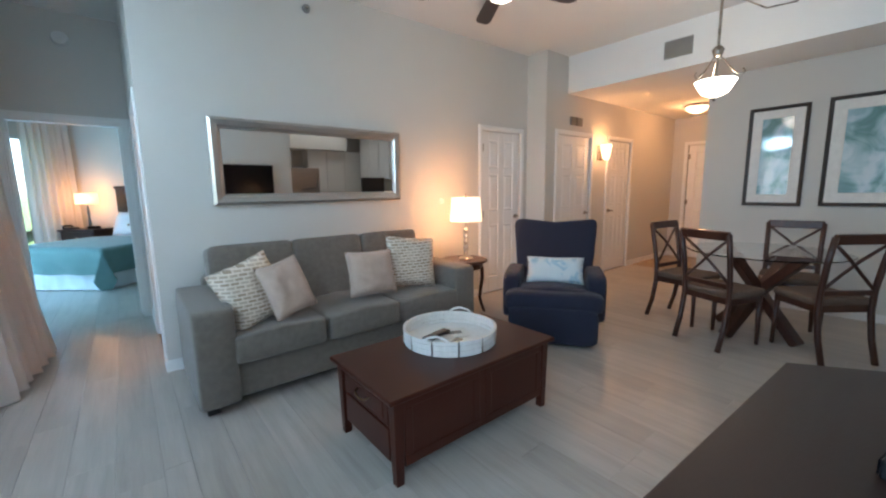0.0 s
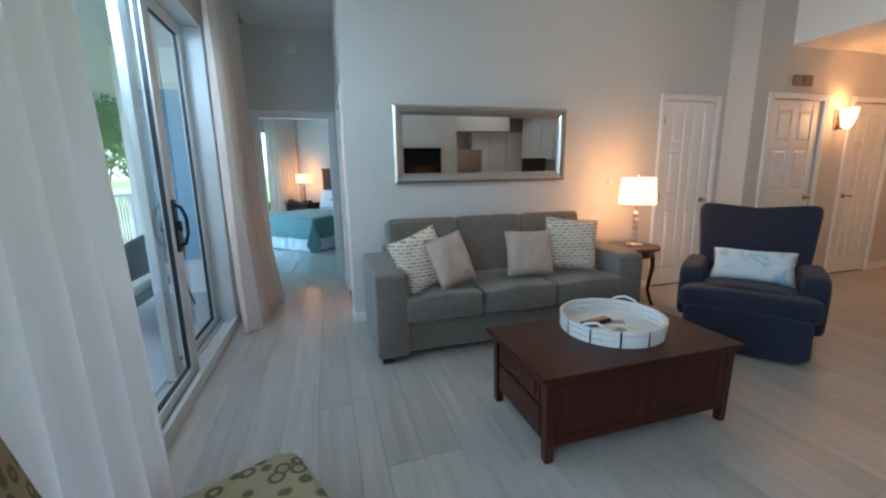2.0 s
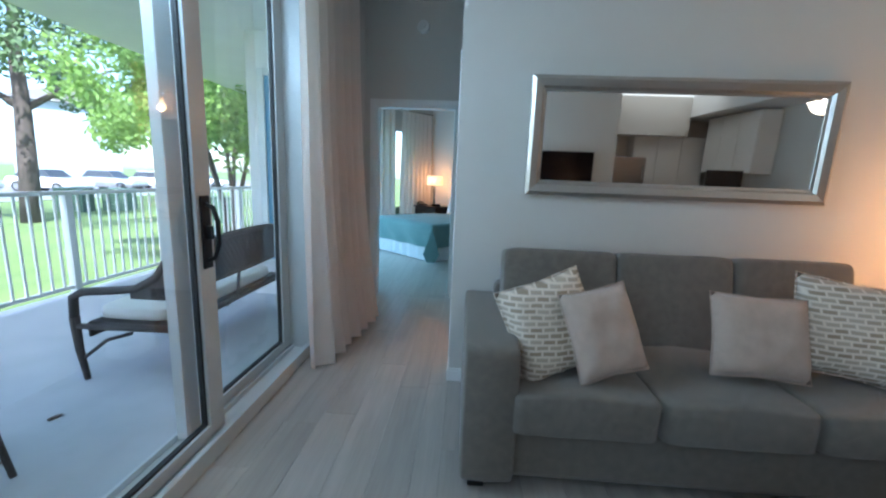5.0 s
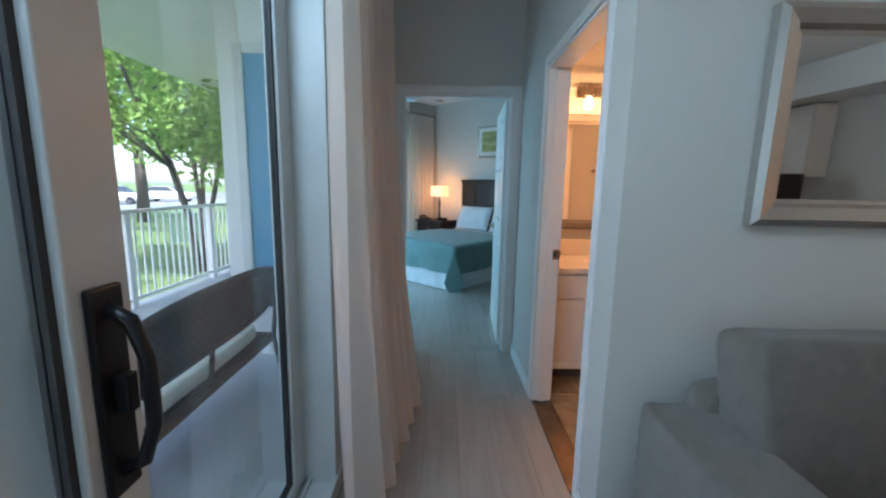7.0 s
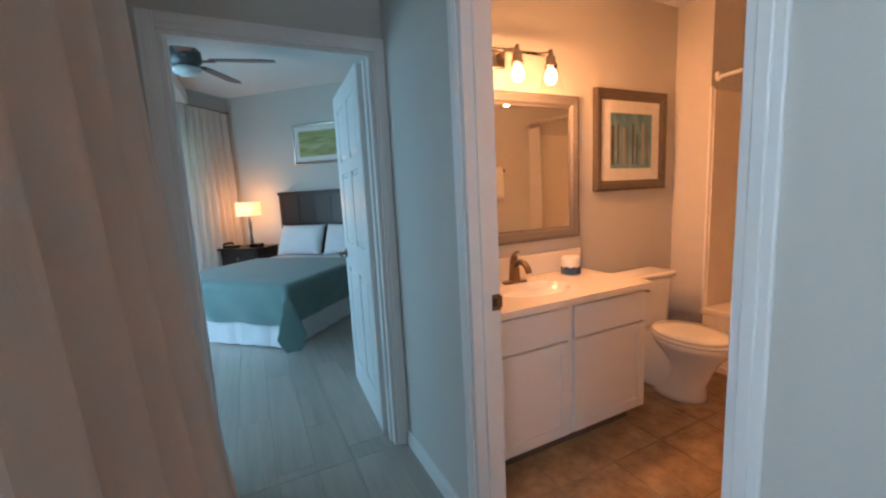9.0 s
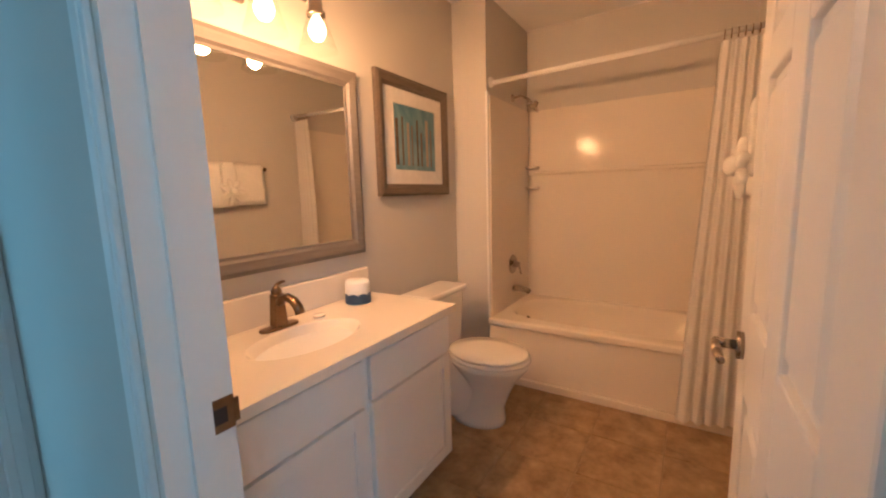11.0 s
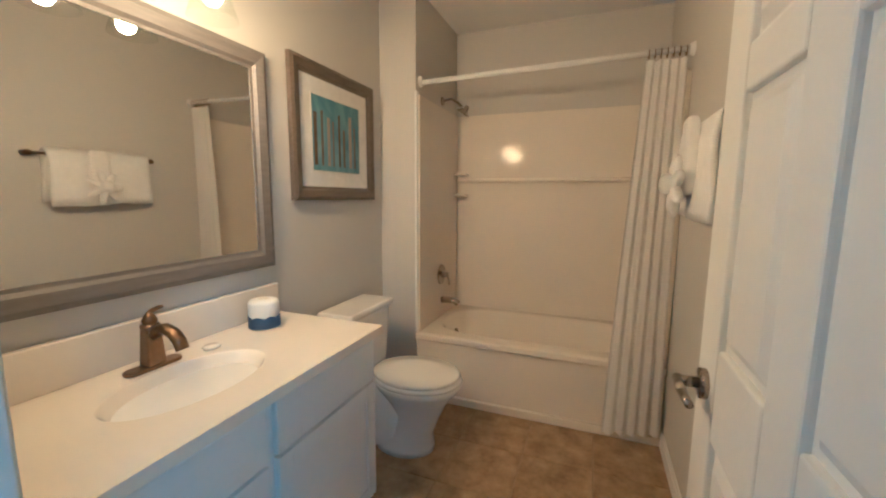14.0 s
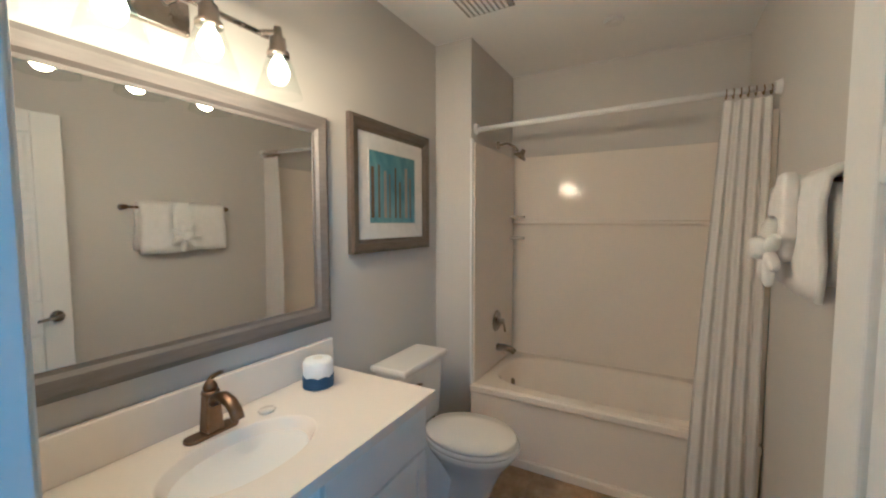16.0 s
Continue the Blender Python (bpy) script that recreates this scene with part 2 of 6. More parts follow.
M_MIRROR = mat("mirror_glass", (0.88, 0.89, 0.88), (0.87, 0.88, 0.87), 1, 0.02, 1.0, rvar=0.0)
M_NICKEL = mat("brushed_nickel", (0.42, 0.37, 0.31), (0.32, 0.28, 0.23), 10, 0.28, 1.0, bump=0.02)
M_BRONZE = mat("antique_bronze", (0.27, 0.185, 0.11), (0.17, 0.115, 0.065), 10, 0.33, 1.0, bump=0.03)
M_CHROME = mat("chrome", (0.70, 0.70, 0.70), None, 5, 0.10, 1.0)
M_SHADE = glow("lit_linen_shade", (1.0, 0.56, 0.26), 0.42)
M_BEDSHADE = glow("lit_amber_shade", (1.0, 0.48, 0.14), 0.42)
M_FROST = glow("lit_frosted_glass", (1.0, 0.80, 0.58), 0.9)
M_SCONCE = glow("lit_amber_glass", (1.0, 0.52, 0.22), 0.9)
M_BULB = glow("lit_bulb", (1.0, 0.62, 0.28), 3.0)
M_TRAYLIGHT = glow("lit_diffuser", (1.0, 0.92, 0.80), 0.07)
M_TWIST = mat("twisted_silver_lamp_base", (0.72, 0.64, 0.53), (0.48, 0.41, 0.33), 9, 0.32, 0.8)
M_CURTAIN = sheer("cream_curtain_cloth", (0.87, 0.80, 0.74), 0.55)
M_SHOWER = sheer("white_shower_cloth", (0.85, 0.83, 0.80), 0.35)
M_TOWEL = mat("white_terry_towel", (0.86, 0.84, 0.81), (0.80, 0.78, 0.75), 30, 0.95, bump=0.45, fine=260)
M_PORC = mat("white_porcelain", (0.80, 0.77, 0.72), (0.78, 0.75, 0.70), 2, 0.10, rvar=0.03, coat=0.4)
M_MARBLE = mat("cream_cultured_marble", (0.81, 0.745, 0.645), (0.78, 0.71, 0.61), 3, 0.14, rvar=0.04, coat=0.3)
M_TUB = mat("cream_acrylic", (0.80, 0.735, 0.635), (0.775, 0.71, 0.61), 2, 0.12, rvar=0.02)
M_TUB.node_tree.nodes["Principled BSDF"].inputs["Specular IOR Level"].default_value = 0.12
M_CAB = mat("white_cabinet_paint", (0.78, 0.76, 0.73), (0.74, 0.72, 0.69), 3, 0.40, bump=0.03)
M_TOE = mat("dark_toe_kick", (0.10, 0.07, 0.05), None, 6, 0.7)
M_GREYFRAME = mat("grey_washed_frame", (0.19, 0.172, 0.157), (0.14, 0.126, 0.115), 4, 0.5, 0.1, bump=0.08, stretch=(2, 20, 20))
M_BROWNFRAME = mat("taupe_wood_frame", (0.155, 0.125, 0.095), (0.10, 0.08, 0.06), 4, 0.4, 0.2, bump=0.06, stretch=(3, 20, 20))
M_BLACKFRAME = mat("black_picture_frame", (0.035, 0.028, 0.024), None, 6, 0.35)
M_MATBOARD = mat("white_mat_board", (0.78, 0.76, 0.71), None, 20, 0.85)
M_ARTBEACH = printed("blue_and_driftwood_print", [(0.0, (0.04, 0.11, 0.16)), (0.42, (0.08, 0.20, 0.27)), (0.60, (0.17, 0.32, 0.38)), (0.75, (0.30, 0.40, 0.43)), (1.0, (0.05, 0.07, 0.09))], 3.0, (2.0, 1.0, 1.0), 1.2)
# pale blues put the window's reflection in the glass into the print colours
M_ARTPALM_GLARE = printed("palm_print_with_window_glare", [(0.0, (0.05, 0.10, 0.09)), (0.38, (0.16, 0.30, 0.30)), (0.5, (0.34, 0.50, 0.56)), (0.62, (0.55, 0.66, 0.70)), (1.0, (0.66, 0.72, 0.72))], 4.0, (1, 1, 1), 1.0, 0.15)
for _m in (M_ARTPALM_GLARE,):
    _m.node_tree.nodes["Principled BSDF"].inputs["IOR"].default_value = 1.9
    _m.node_tree.nodes["Principled BSDF"].inputs["Roughness"].default_value = 0.06
M_ARTFIELD = printed("green_meadow_print", [(0.0, (0.10, 0.12, 0.04)), (0.4, (0.26, 0.28, 0.10)), (0.6, (0.40, 0.42, 0.20)), (1.0, (0.55, 0.58, 0.45))], 4.0, (0.5, 0.5, 5), 1.0)
M_WICKER = printed("dark_woven_wicker", [(0.0, (0.010, 0.008, 0.008)), (0.45, (0.030, 0.023, 0.021)), (1.0, (0.065, 0.05, 0.044))], 45, (1, 1, 1), 2, 0.8, "wave")
M_STRIPE = printed("striped_outdoor_cushion", [(0.0, (0.70, 0.68, 0.62)), (0.45, (0.70, 0.68, 0.62)), (0.5, (0.16, 0.16, 0.17)), (1.0, (0.20, 0.20, 0.20))], 9, (0, 1, 0), 0.0, 0.9, "wave")
M_PATTERN = printed("beige_fabric_with_green_rings", [(0.0, (0.24, 0.19, 0.10)), (0.22, (0.29, 0.24, 0.14)), (0.27, (0.09, 0.075, 0.035)), (0.40, (0.12, 0.10, 0.045)), (0.46, (0.30, 0.25, 0.14)), (1.0, (0.33, 0.28, 0.17))], 17, (1, 1, 1), 0, 0.9, "voronoi")
M_CONCRETE = mat("painted_balcony_concrete", (0.50, 0.52, 0.54), (0.42, 0.44, 0.46), 4, 0.8, bump=0.15, fine=120)
M_STUCCO = mat("white_stucco", (0.76, 0.76, 0.74), (0.70, 0.70, 0.68), 3, 0.9, bump=0.3, fine=150)
M_BLUE = mat("blue_painted_shutter", (0.06, 0.25, 0.42), (0.05, 0.22, 0.38), 3, 0.45)
M_RAIL = mat("white_rail_paint", (0.75, 0.75, 0.74), (0.70, 0.70, 0.69), 6, 0.5)
M_GRASS = mat("lawn", (0.12, 0.17, 0.045), (0.06, 0.10, 0.025), 0.8, 0.95, bump=0.6, fine=30)
M_ASPHALT = mat("asphalt", (0.16, 0.16, 0.165), (0.12, 0.12, 0.125), 0.6, 0.9, bump=0.2, fine=40)
M_LEAF = sheer("light_green_leaves", (0.24, 0.36, 0.09), 0.5)
M_LEAF2 = mat("dark_green_leaves", (0.10, 0.155, 0.05), (0.05, 0.085, 0.03), 1.5, 0.6, fine=8)
M_BARK = mat("grey_brown_bark", (0.13, 0.10, 0.085), (0.06, 0.045, 0.04), 6, 0.95, bump=0.8, stretch=(4, 4, 0.8), fine=25)
M_CARW = mat("white_car_paint", (0.75, 0.75, 0.76), None, 2, 0.2, coat=0.6)
M_CARG = mat("silver_car_paint", (0.40, 0.41, 0.43), None, 2, 0.25, 0.5, coat=0.6)
M_CARGLASS = mat("dark_car_window", (0.03, 0.035, 0.04), None, 2, 0.08)
M_TYRE = mat("tyre_rubber", (0.02, 0.02, 0.02), None, 8, 0.85)
M_ACGREEN = mat("green_utility_cabinet", (0.06, 0.11, 0.07), None, 4, 0.6)
M_FACADE = mat("pale_blue_siding", (0.42, 0.48, 0.52), (0.38, 0.43, 0.47), 2, 0.8, stretch=(1, 1, 8))
M_ROOF = mat("grey_shingle_roof", (0.16, 0.15, 0.145), (0.10, 0.095, 0.09), 5, 0.9, bump=0.4)
M_TEAL = mat("sage_teal_bedspread", (0.165, 0.26, 0.245), (0.13, 0.215, 0.205), 5, 0.85, bump=0.35, fine=260, sheen=0.3)
M_LINEN = mat("white_bed_linen", (0.74, 0.75, 0.76), (0.68, 0.69, 0.70), 5, 0.9, bump=0.25, fine=220)
M_SCREEN = mat("dark_tv_screen", (0.003, 0.003, 0.004), None, 2, 0.12)
M_STEEL = mat("stainless_steel", (0.30, 0.26, 0.23), (0.26, 0.22, 0.20), 2, 0.35, 0.7, stretch=(1, 1, 12))
M_SCREEN.node_tree.nodes["Principled BSDF"].inputs["Specular IOR Level"].default_value = 0.1
M_GRANITE = mat("dark_granite", (0.05, 0.04, 0.035), (0.02, 0.016, 0.014), 40, 0.2)
M_PAPER = mat("printed_paper", (0.75, 0.72, 0.66), (0.62, 0.58, 0.52), 9, 0.8)
M_WHITEWOOD = mat("whitewashed_tray_wood", (0.76, 0.73, 0.69), (0.66, 0.63, 0.59), 8, 0.55, bump=0.15, stretch=(6, 6, 1))
M_BEIGEPOST = mat("driftwood_print_ink", (0.42, 0.36, 0.29), (0.26, 0.22, 0.18), 14, 0.35, stretch=(20, 1, 2))
M_NAVYPACK = mat("navy_paper_band", (0.03, 0.07, 0.16), None, 6, 0.6)
M_ROLLWRAP = printed("white_wrapper_with_blue_print", [(0.0, (0.35, 0.42, 0.52)), (0.35, (0.72, 0.72, 0.72)), (1.0, (0.80, 0.79, 0.77))], 30, (1, 1, 1), 1.0, 0.6)
M_FANBLADE = mat("dark_walnut_blade", (0.045, 0.020, 0.012), (0.025, 0.011, 0.007), 4, 0.35, stretch=(2, 10, 1))
M_FANGREY = mat("pewter_fan_metal", (0.13, 0.13, 0.13), None, 4, 0.4, 0.6)
M_PLASTIC = mat("white_plastic", (0.76, 0.75, 0.73), None, 6, 0.45)
M_DRAIN = mat("dull_steel_drain", (0.22, 0.21, 0.20), (0.12, 0.115, 0.11), 12, 0.3, 1.0)
M_VENTDARK = mat("grey_vent_metal", (0.30, 0.29, 0.27), None, 6, 0.5, 0.3)

# ---- building helpers ----
def mesh_of(bm, name, material, smooth=False):
    bmesh.ops.recalc_face_normals(bm, faces=bm.faces)
    me = bpy.data.meshes.new(name)
    bm.to_mesh(me)
    bm.free()
    if smooth:
        for p in me.polygons:
            p.use_smooth = True
    for x in material if isinstance(material, (list, tuple)) else (material,):
        me.materials.append(x)
    return me


def part(name, bm, material, parent=None, label="", smooth=False, bevel=0.0):
    ob = new(name, mesh_of(bm, name, material, smooth))
    if parent:
        ob.parent = parent
    if bevel:
        md = ob.modifiers.new("edge", "BEVEL")
        md.width, md.segments, md.limit_method = bevel, 2, "ANGLE"
    if label:
        ob["label"] = label
    return ob


def thing(name, label, category, loc=(0, 0, 0), rz=0.0, group="", kind=""):
    ob = new(name)
    ob.empty_display_size = 0.1
    ob.location = loc
    ob.rotation_euler = (0, 0, radians(rz))
    return tagged(ob, label, category, group, kind)


def B():
    return bmesh.new()


def box(bm, x0, x1, y0, y1, z0, z1):
    m = Matrix.Translation(((x0 + x1) / 2, (y0 + y1) / 2, (z0 + z1) / 2)) @ Matrix.Diagonal((abs(x1 - x0), abs(y1 - y0), abs(z1 - z0), 1))
    return bmesh.ops.create_cube(bm, size=1, matrix=m)["verts"]


def boxm(bm, sx, sy, sz, m):
    return bmesh.ops.create_cube(bm, size=1, matrix=m @ Matrix.Diagonal((sx, sy, sz, 1)))["verts"]


def one(x0, x1, y0, y1, z0, z1):
    bm = B()
    box(bm, x0, x1, y0, y1, z0, z1)
    return bm


def cyl(bm, p, q, r0, r1=None, seg=16):
    p, q = Vector(p), Vector(q)
    d = q - p
    m = Matrix.Translation((p + q) / 2) @ d.to_track_quat("Z", "Y").to_matrix().to_4x4()
    bmesh.ops.create_cone(bm, cap_ends=True, segments=seg, radius1=r0, radius2=r0 if r1 is None else r1, depth=d.length, matrix=m)


def rod(p, q, r0, r1=None, seg=16):
    bm = B()
    cyl(bm, p, q, r0, r1, seg)
    return bm


def lathe(profile, seg=32, cx=0.0, cy=0.0, z0=0.0, sx=1.0, sy=1.0):
    """Turn (radius, height) pairs round the upright axis."""
    bm = B()
    rings = []
    for r, z in profile:
        rings.append([bm.verts.new((cx + sx * r * math.cos(2 * math.pi * i / seg), cy + sy * r * math.sin(2 * math.pi * i / seg), z0 + z)) for i in range(seg)])
    for a, b in zip(rings, rings[1:]):
        for i in range(seg):
            bm.faces.new((a[i], a[(i + 1) % seg], b[(i + 1) % seg], b[i]))
    for ring in (rings[0], rings[-1]) if profile[0] != profile[-1] else ():
        if (ring[0].co - ring[seg // 2].co).length > 1e-5:
            bm.faces.new(ring)
    bmesh.ops.remove_doubles(bm, verts=bm.verts, dist=1e-6)
    return bm


def tube(path, r, seg=8, r1=None):
    """A round bar along a path."""
    bm = B()
    pts = [Vector(p) for p in path]
    rings = []
    for i, p in enumerate(pts):
        d = (pts[min(i + 1, len(pts) - 1)] - pts[max(i - 1, 0)]).normalized()
        q = d.to_track_quat("Z", "Y")
        rad = r if r1 is None else r + (r1 - r) * i / (len(pts) - 1)
        rings.append([bm.verts.new(p + q @ Vector((rad * math.cos(2 * math.pi * k / seg), rad * math.sin(2 * math.pi * k / seg), 0))) for k in range(seg)])
    for a, b in zip(rings, rings[1:]):
        best = min(range(seg), key=lambda s: sum((a[k].co - b[(k + s) % seg].co).length for k in range(seg)))
        for k in range(seg):
            bm.faces.new((a[k], a[(k + 1) % seg], b[(k + 1 + best) % seg], b[(k + best) % seg]))
    bm.faces.new(rings[0])
    bm.faces.new(rings[-1])
    return bm


def soft(cx, cy, cz, sx, sy, sz, e=0.35, m=None, sag=0.0, seed=0):
    """A stuffed cushion: a rounded block with slightly uneven faces."""
    bm = B()
    U, V = 28, 14
    sp = lambda c, k: math.copysign(abs(c) ** k, c)
    rows = []
    for j in range(V + 1):
        v = -math.pi / 2 + math.pi * j / V
        row = []
        for i in range(U):
            u = 2 * math.pi * i / U
            x, y, z = sp(math.cos(v), e) * sp(math.cos(u), e), sp(math.cos(v), e) * sp(math.sin(u), e), sp(math.sin(v), e)
            p = Vector((x * sx / 2, y * sy / 2, z * sz / 2))
            p *= 1 + 0.012 * noise.noise(p * 9 + Vector((seed, 0, 0)))
            if sag:
                p.z -= sag * (1 - abs(x)) * (z > 0)
            row.append(bm.verts.new(p))
        rows.append(row)
    for a, b in zip(rows, rows[1:]):
        for i in range(U):
            bm.faces.new((a[i], a[(i + 1) % U], b[(i + 1) % U], b[i]))
    bmesh.ops.remove_doubles(bm, verts=bm.verts, dist=1e-5)
    bmesh.ops.transform(bm, matrix=(m or Matrix()) if m else Matrix.Translation((cx, cy, cz)), verts=bm.verts)
    return bm


def pillow_bm(w, h, t, m, seed=0):
    """A throw pillow: pinched edges, pointed corners, full middle; it stands in its own xz plane."""
    bm = B()
    N = 18
    for side in (-1, 1):
        g = []
        for j in range(N + 1):
            row = []
            for i in range(N + 1):
                u, v = 2 * i / N - 1, 2 * j / N - 1
                f = max(0, (1 - u ** 4) * (1 - v ** 4)) ** 0.55
                pin = 1 - 0.07 * (1 - abs(u) ** 3) * abs(v) ** 6 - 0.07 * (1 - abs(v) ** 3) * abs(u) ** 6
                p = Vector((u * w / 2 * pin, side * t / 2 * f, v * h / 2 * pin))
                p.y += side * 0.012 * f * noise.noise(Vector((u * 3 + seed, v * 3, side)))
                row.append(bm.verts.new(m @ p))
            g.append(row)
        for j in range(N):
            for i in range(N):
                bm.faces.new((g[j][i], g[j][i + 1], g[j + 1][i + 1], g[j + 1][i]))
    bmesh.ops.remove_doubles(bm, verts=bm.verts, dist=1e-5)
    return bm


def curtain_bm(p, q, z0, z1, folds, depth, flare=0.0, seed=0, skew=0.0, out=0.0):
    """Hanging cloth from p to q (plan) with folds; flare widens it downwards."""
    bm = B()
    p, q = Vector((*p, 0)), Vector((*q, 0))
    along = (q - p).normalized()
    side = Vector((-along.y, along.x, 0))
    n, rows = folds * 10, 14
    g = []
    for j in range(rows + 1):
        s = j / rows
        z = z1 + (z0 - z1) * s
        row = []
        for i in range(n + 1):
            u = i / n
            w = (u - 0.5) * (1 + flare * s) + 0.5 + skew * s
            a = math.sin(u * folds * 2 * math.pi + 0.9 * noise.noise(Vector((u * 4, s * 1.3, seed))))
            d = depth * (0.55 + 0.45 * s) * a * (0.75 + 0.5 * noise.noise(Vector((u * 5, seed, 1.7))))
            row.append(bm.verts.new(p + along * (w * (q - p).length) + side * (d - out * s ** 3 * (0.4 + 0.6 * u)) + Vector((0, 0, z + 0.01 * noise.noise(Vector((u * 6, s, seed)))))))
        g.append(row)
    for j in range(rows):
        for i in range(n):
            bm.faces.new((g[j][i], g[j][i + 1], g[j + 1][i + 1], g[j + 1][i]))
    return bm


def wall(name, axis, a0, a1, b0, b1, z0, z1, openings=(), material=None):
    """A wall along x ('x') or y ('y') from a0 to a1, b0 to b1 thick, with openings (from, to, bottom, top) through it."""
    bm = B()
    put = (lambda u0, u1, w0, w1: box(bm, u0, u1, b0, b1, w0, w1)) if axis == "x" else (lambda u0, u1, w0, w1: box(bm, b0, b1, u0, u1, w0, w1))
    at = a0
    for u0, u1, w0, w1 in sorted(openings):
        if u0 > at:
            put(at, u0, z0, z1)
        if w0 > z0:
            put(u0, u1, z0, w0)
        if w1 < z1:
            put(u0, u1, w1, z1)
        at = u1
    if at < a1:
        put(at, a1, z0, z1)
    ob = part(name, bm, material or M_WALL)
    return tagged(ob, "greige painted plaster wall with a fine texture", "wall", kind="structure")


def panel_door(root, w, h, t=0.035, mat_=None, swing=1):
    """A six-panel leaf in its own frame: hinge at the origin, leaf along +x, faces at y=-t/2 and t/2."""
    mat_ = mat_ or M_TRIM
    st, mid = 0.120, 0.100
    rails = [(0.0, 0.20), (0.87, 1.05), (h - 0.52, h - 0.44), (h - 0.11, h)]
    bm = B()
    box(bm, 0.03, w - 0.03, -t / 2 + 0.012, t / 2 - 0.012, 0.03, h - 0.03)
    for x0, x1 in ((0, st), (w / 2 - mid / 2, w / 2 + mid / 2), (w - st, w)):
        box(bm, x0, x1, -t / 2, t / 2, 0, h)
    for z0, z1 in rails:
        box(bm, st, w / 2 - mid / 2, -t / 2, t / 2, z0, z1)
        box(bm, w / 2 + mid / 2, w - st, -t / 2, t / 2, z0, z1)
    leaf = part("leaf", bm, mat_, root, bevel=0.006)
    for (z0, z1) in ((0.20, 0.87), (1.05, h - 0.52), (h - 0.44, h - 0.11)):
        for x0, x1 in ((st, w / 2 - mid / 2), (w / 2 + mid / 2, w - st)):
            bm = B()
            for s in (-1, 1):
                y0, y1 = s * (t / 2 - 0.0125), s * (t / 2 - 0.001)
                g = 0.012
                vs = [bm.verts.new((x, y0, z)) for x, z in ((x0 + g, z0 + g), (x1 - g, z0 + g), (x1 - g, z1 - g), (x0 + g, z1 - g))]
                k = 0.034
                ws = [bm.verts.new((x, y1, z)) for x, z in ((x0 + k, z0 + k), (x1 - k, z0 + k), (x1 - k, z1 - k), (x0 + k, z1 - k))]
                bm.faces.new(ws)
                for i in range(4):
                    bm.faces.new((vs[i], vs[(i + 1) % 4], ws[(i + 1) % 4], ws[i]))
            part("panel", bm, mat_, leaf)
    return leaf


def lever(root, x, z, t, direction, material, sides=(-1, 1)):
    for s in sides:
        bm = B()
        cyl(bm, (x, s * t / 2, z), (x, s * (t / 2 + 0.012), z), 0.030, None, 20)
        cyl(bm, (x, s * (t / 2 + 0.012), z), (x, s * (t / 2 + 0.05), z), 0.011, None, 12)
        cyl(bm, (x + 0.010, s * (t / 2 + 0.048), z), (x + direction * 0.050, s * (t / 2 + 0.050), z - 0.003), 0.0105, 0.0095, 12)
        cyl(bm, (x + direction * 0.048, s * (t / 2 + 0.050), z - 0.003), (x + direction * 0.088, s * (t / 2 + 0.044), z - 0.010), 0.0095, 0.0075, 12)
        part("door_handle", bm, material, root, "dark nickel lever handle", smooth=True)


def hinges(root, h, t):
    for z in (0.2, h / 2, h - 0.2):
        bm = B()
        cyl(bm, (-0.008, -t / 2 - 0.004, z - 0.045), (-0.008, -t / 2 - 0.004, z + 0.045), 0.008, None, 10)
        box(bm, -0.004, 0.03, -t / 2 - 0.002, -t / 2, z - 0.045, z + 0.045)
        part("hinge", bm, M_NICKEL, root, "dull nickel hinge")


def casing(name, axis, u0, u1, w, h, side, width=0.06, depth=0.016):
    """Door casing round an opening u0..u1 up to h on the wall face at w; side: which way it stands proud."""
    root = thing(name, "white painted door casing", "trim", kind="structure")
    for a0, a1, z0, z1, nm in ((u0 - width, u0, 0, h + width, "jamb_trim"), (u1, u1 + width, 0, h + width, "jamb_trim"), (u0, u1, h, h + width, "head_trim")):
        bm = B()
        for (f0, f1, dd) in ((0, 1, 1.0), (0.30, 0.72, 1.25)):
            if nm == "head_trim":
                c = (a0, a1, z0 + f0 * (z1 - z0), z0 + f1 * (z1 - z0))
            else:
                c = (a0 + f0 * (a1 - a0), a0 + f1 * (a1 - a0), z0, z1)
            if axis == "x":
                box(bm, c[0], c[1], w, w + side * depth * dd, c[2], c[3])
            else:
                box(bm, w, w + side * depth * dd, c[0], c[1], c[2], c[3])
        part(nm, bm, M_TRIM, root, bevel=0.003)
    return root


def frame_rect(root, w, h, fw, depth, material, pieces="frame_side", step=0.35):
    """Four moulded sides of a picture or mirror frame, in xz, facing -y."""
    for sgn in (-1, 1):
        for vert in (0, 1):
            bm = B()
            L = (h if vert else w)
            prof = [(0, 0), (0, depth * 0.75), (fw * 0.25, depth), (fw * 0.7, depth * 0.8), (fw * 0.85, depth * 0.45), (fw, depth * 0.4), (fw, 0)]
            ends = []
            for e in (-1, 1):
                ring = []
                for o, d in prof:
                    along = e * (L / 2 - o)
                    across = sgn * ((w if vert else h) / 2 - o)
                    ring.append(bm.verts.new((across, -d, along) if vert else (along, -d, across)))
                ends.append(ring)
            k = len(prof)
            for i in range(k):
                bm.faces.new((ends[0][i], ends[0][(i + 1) % k], ends[1][(i + 1) % k], ends[1][i]))
            bm.faces.new(ends[0])
            bm.faces.new(ends[1])
            part(pieces, bm, material, root)


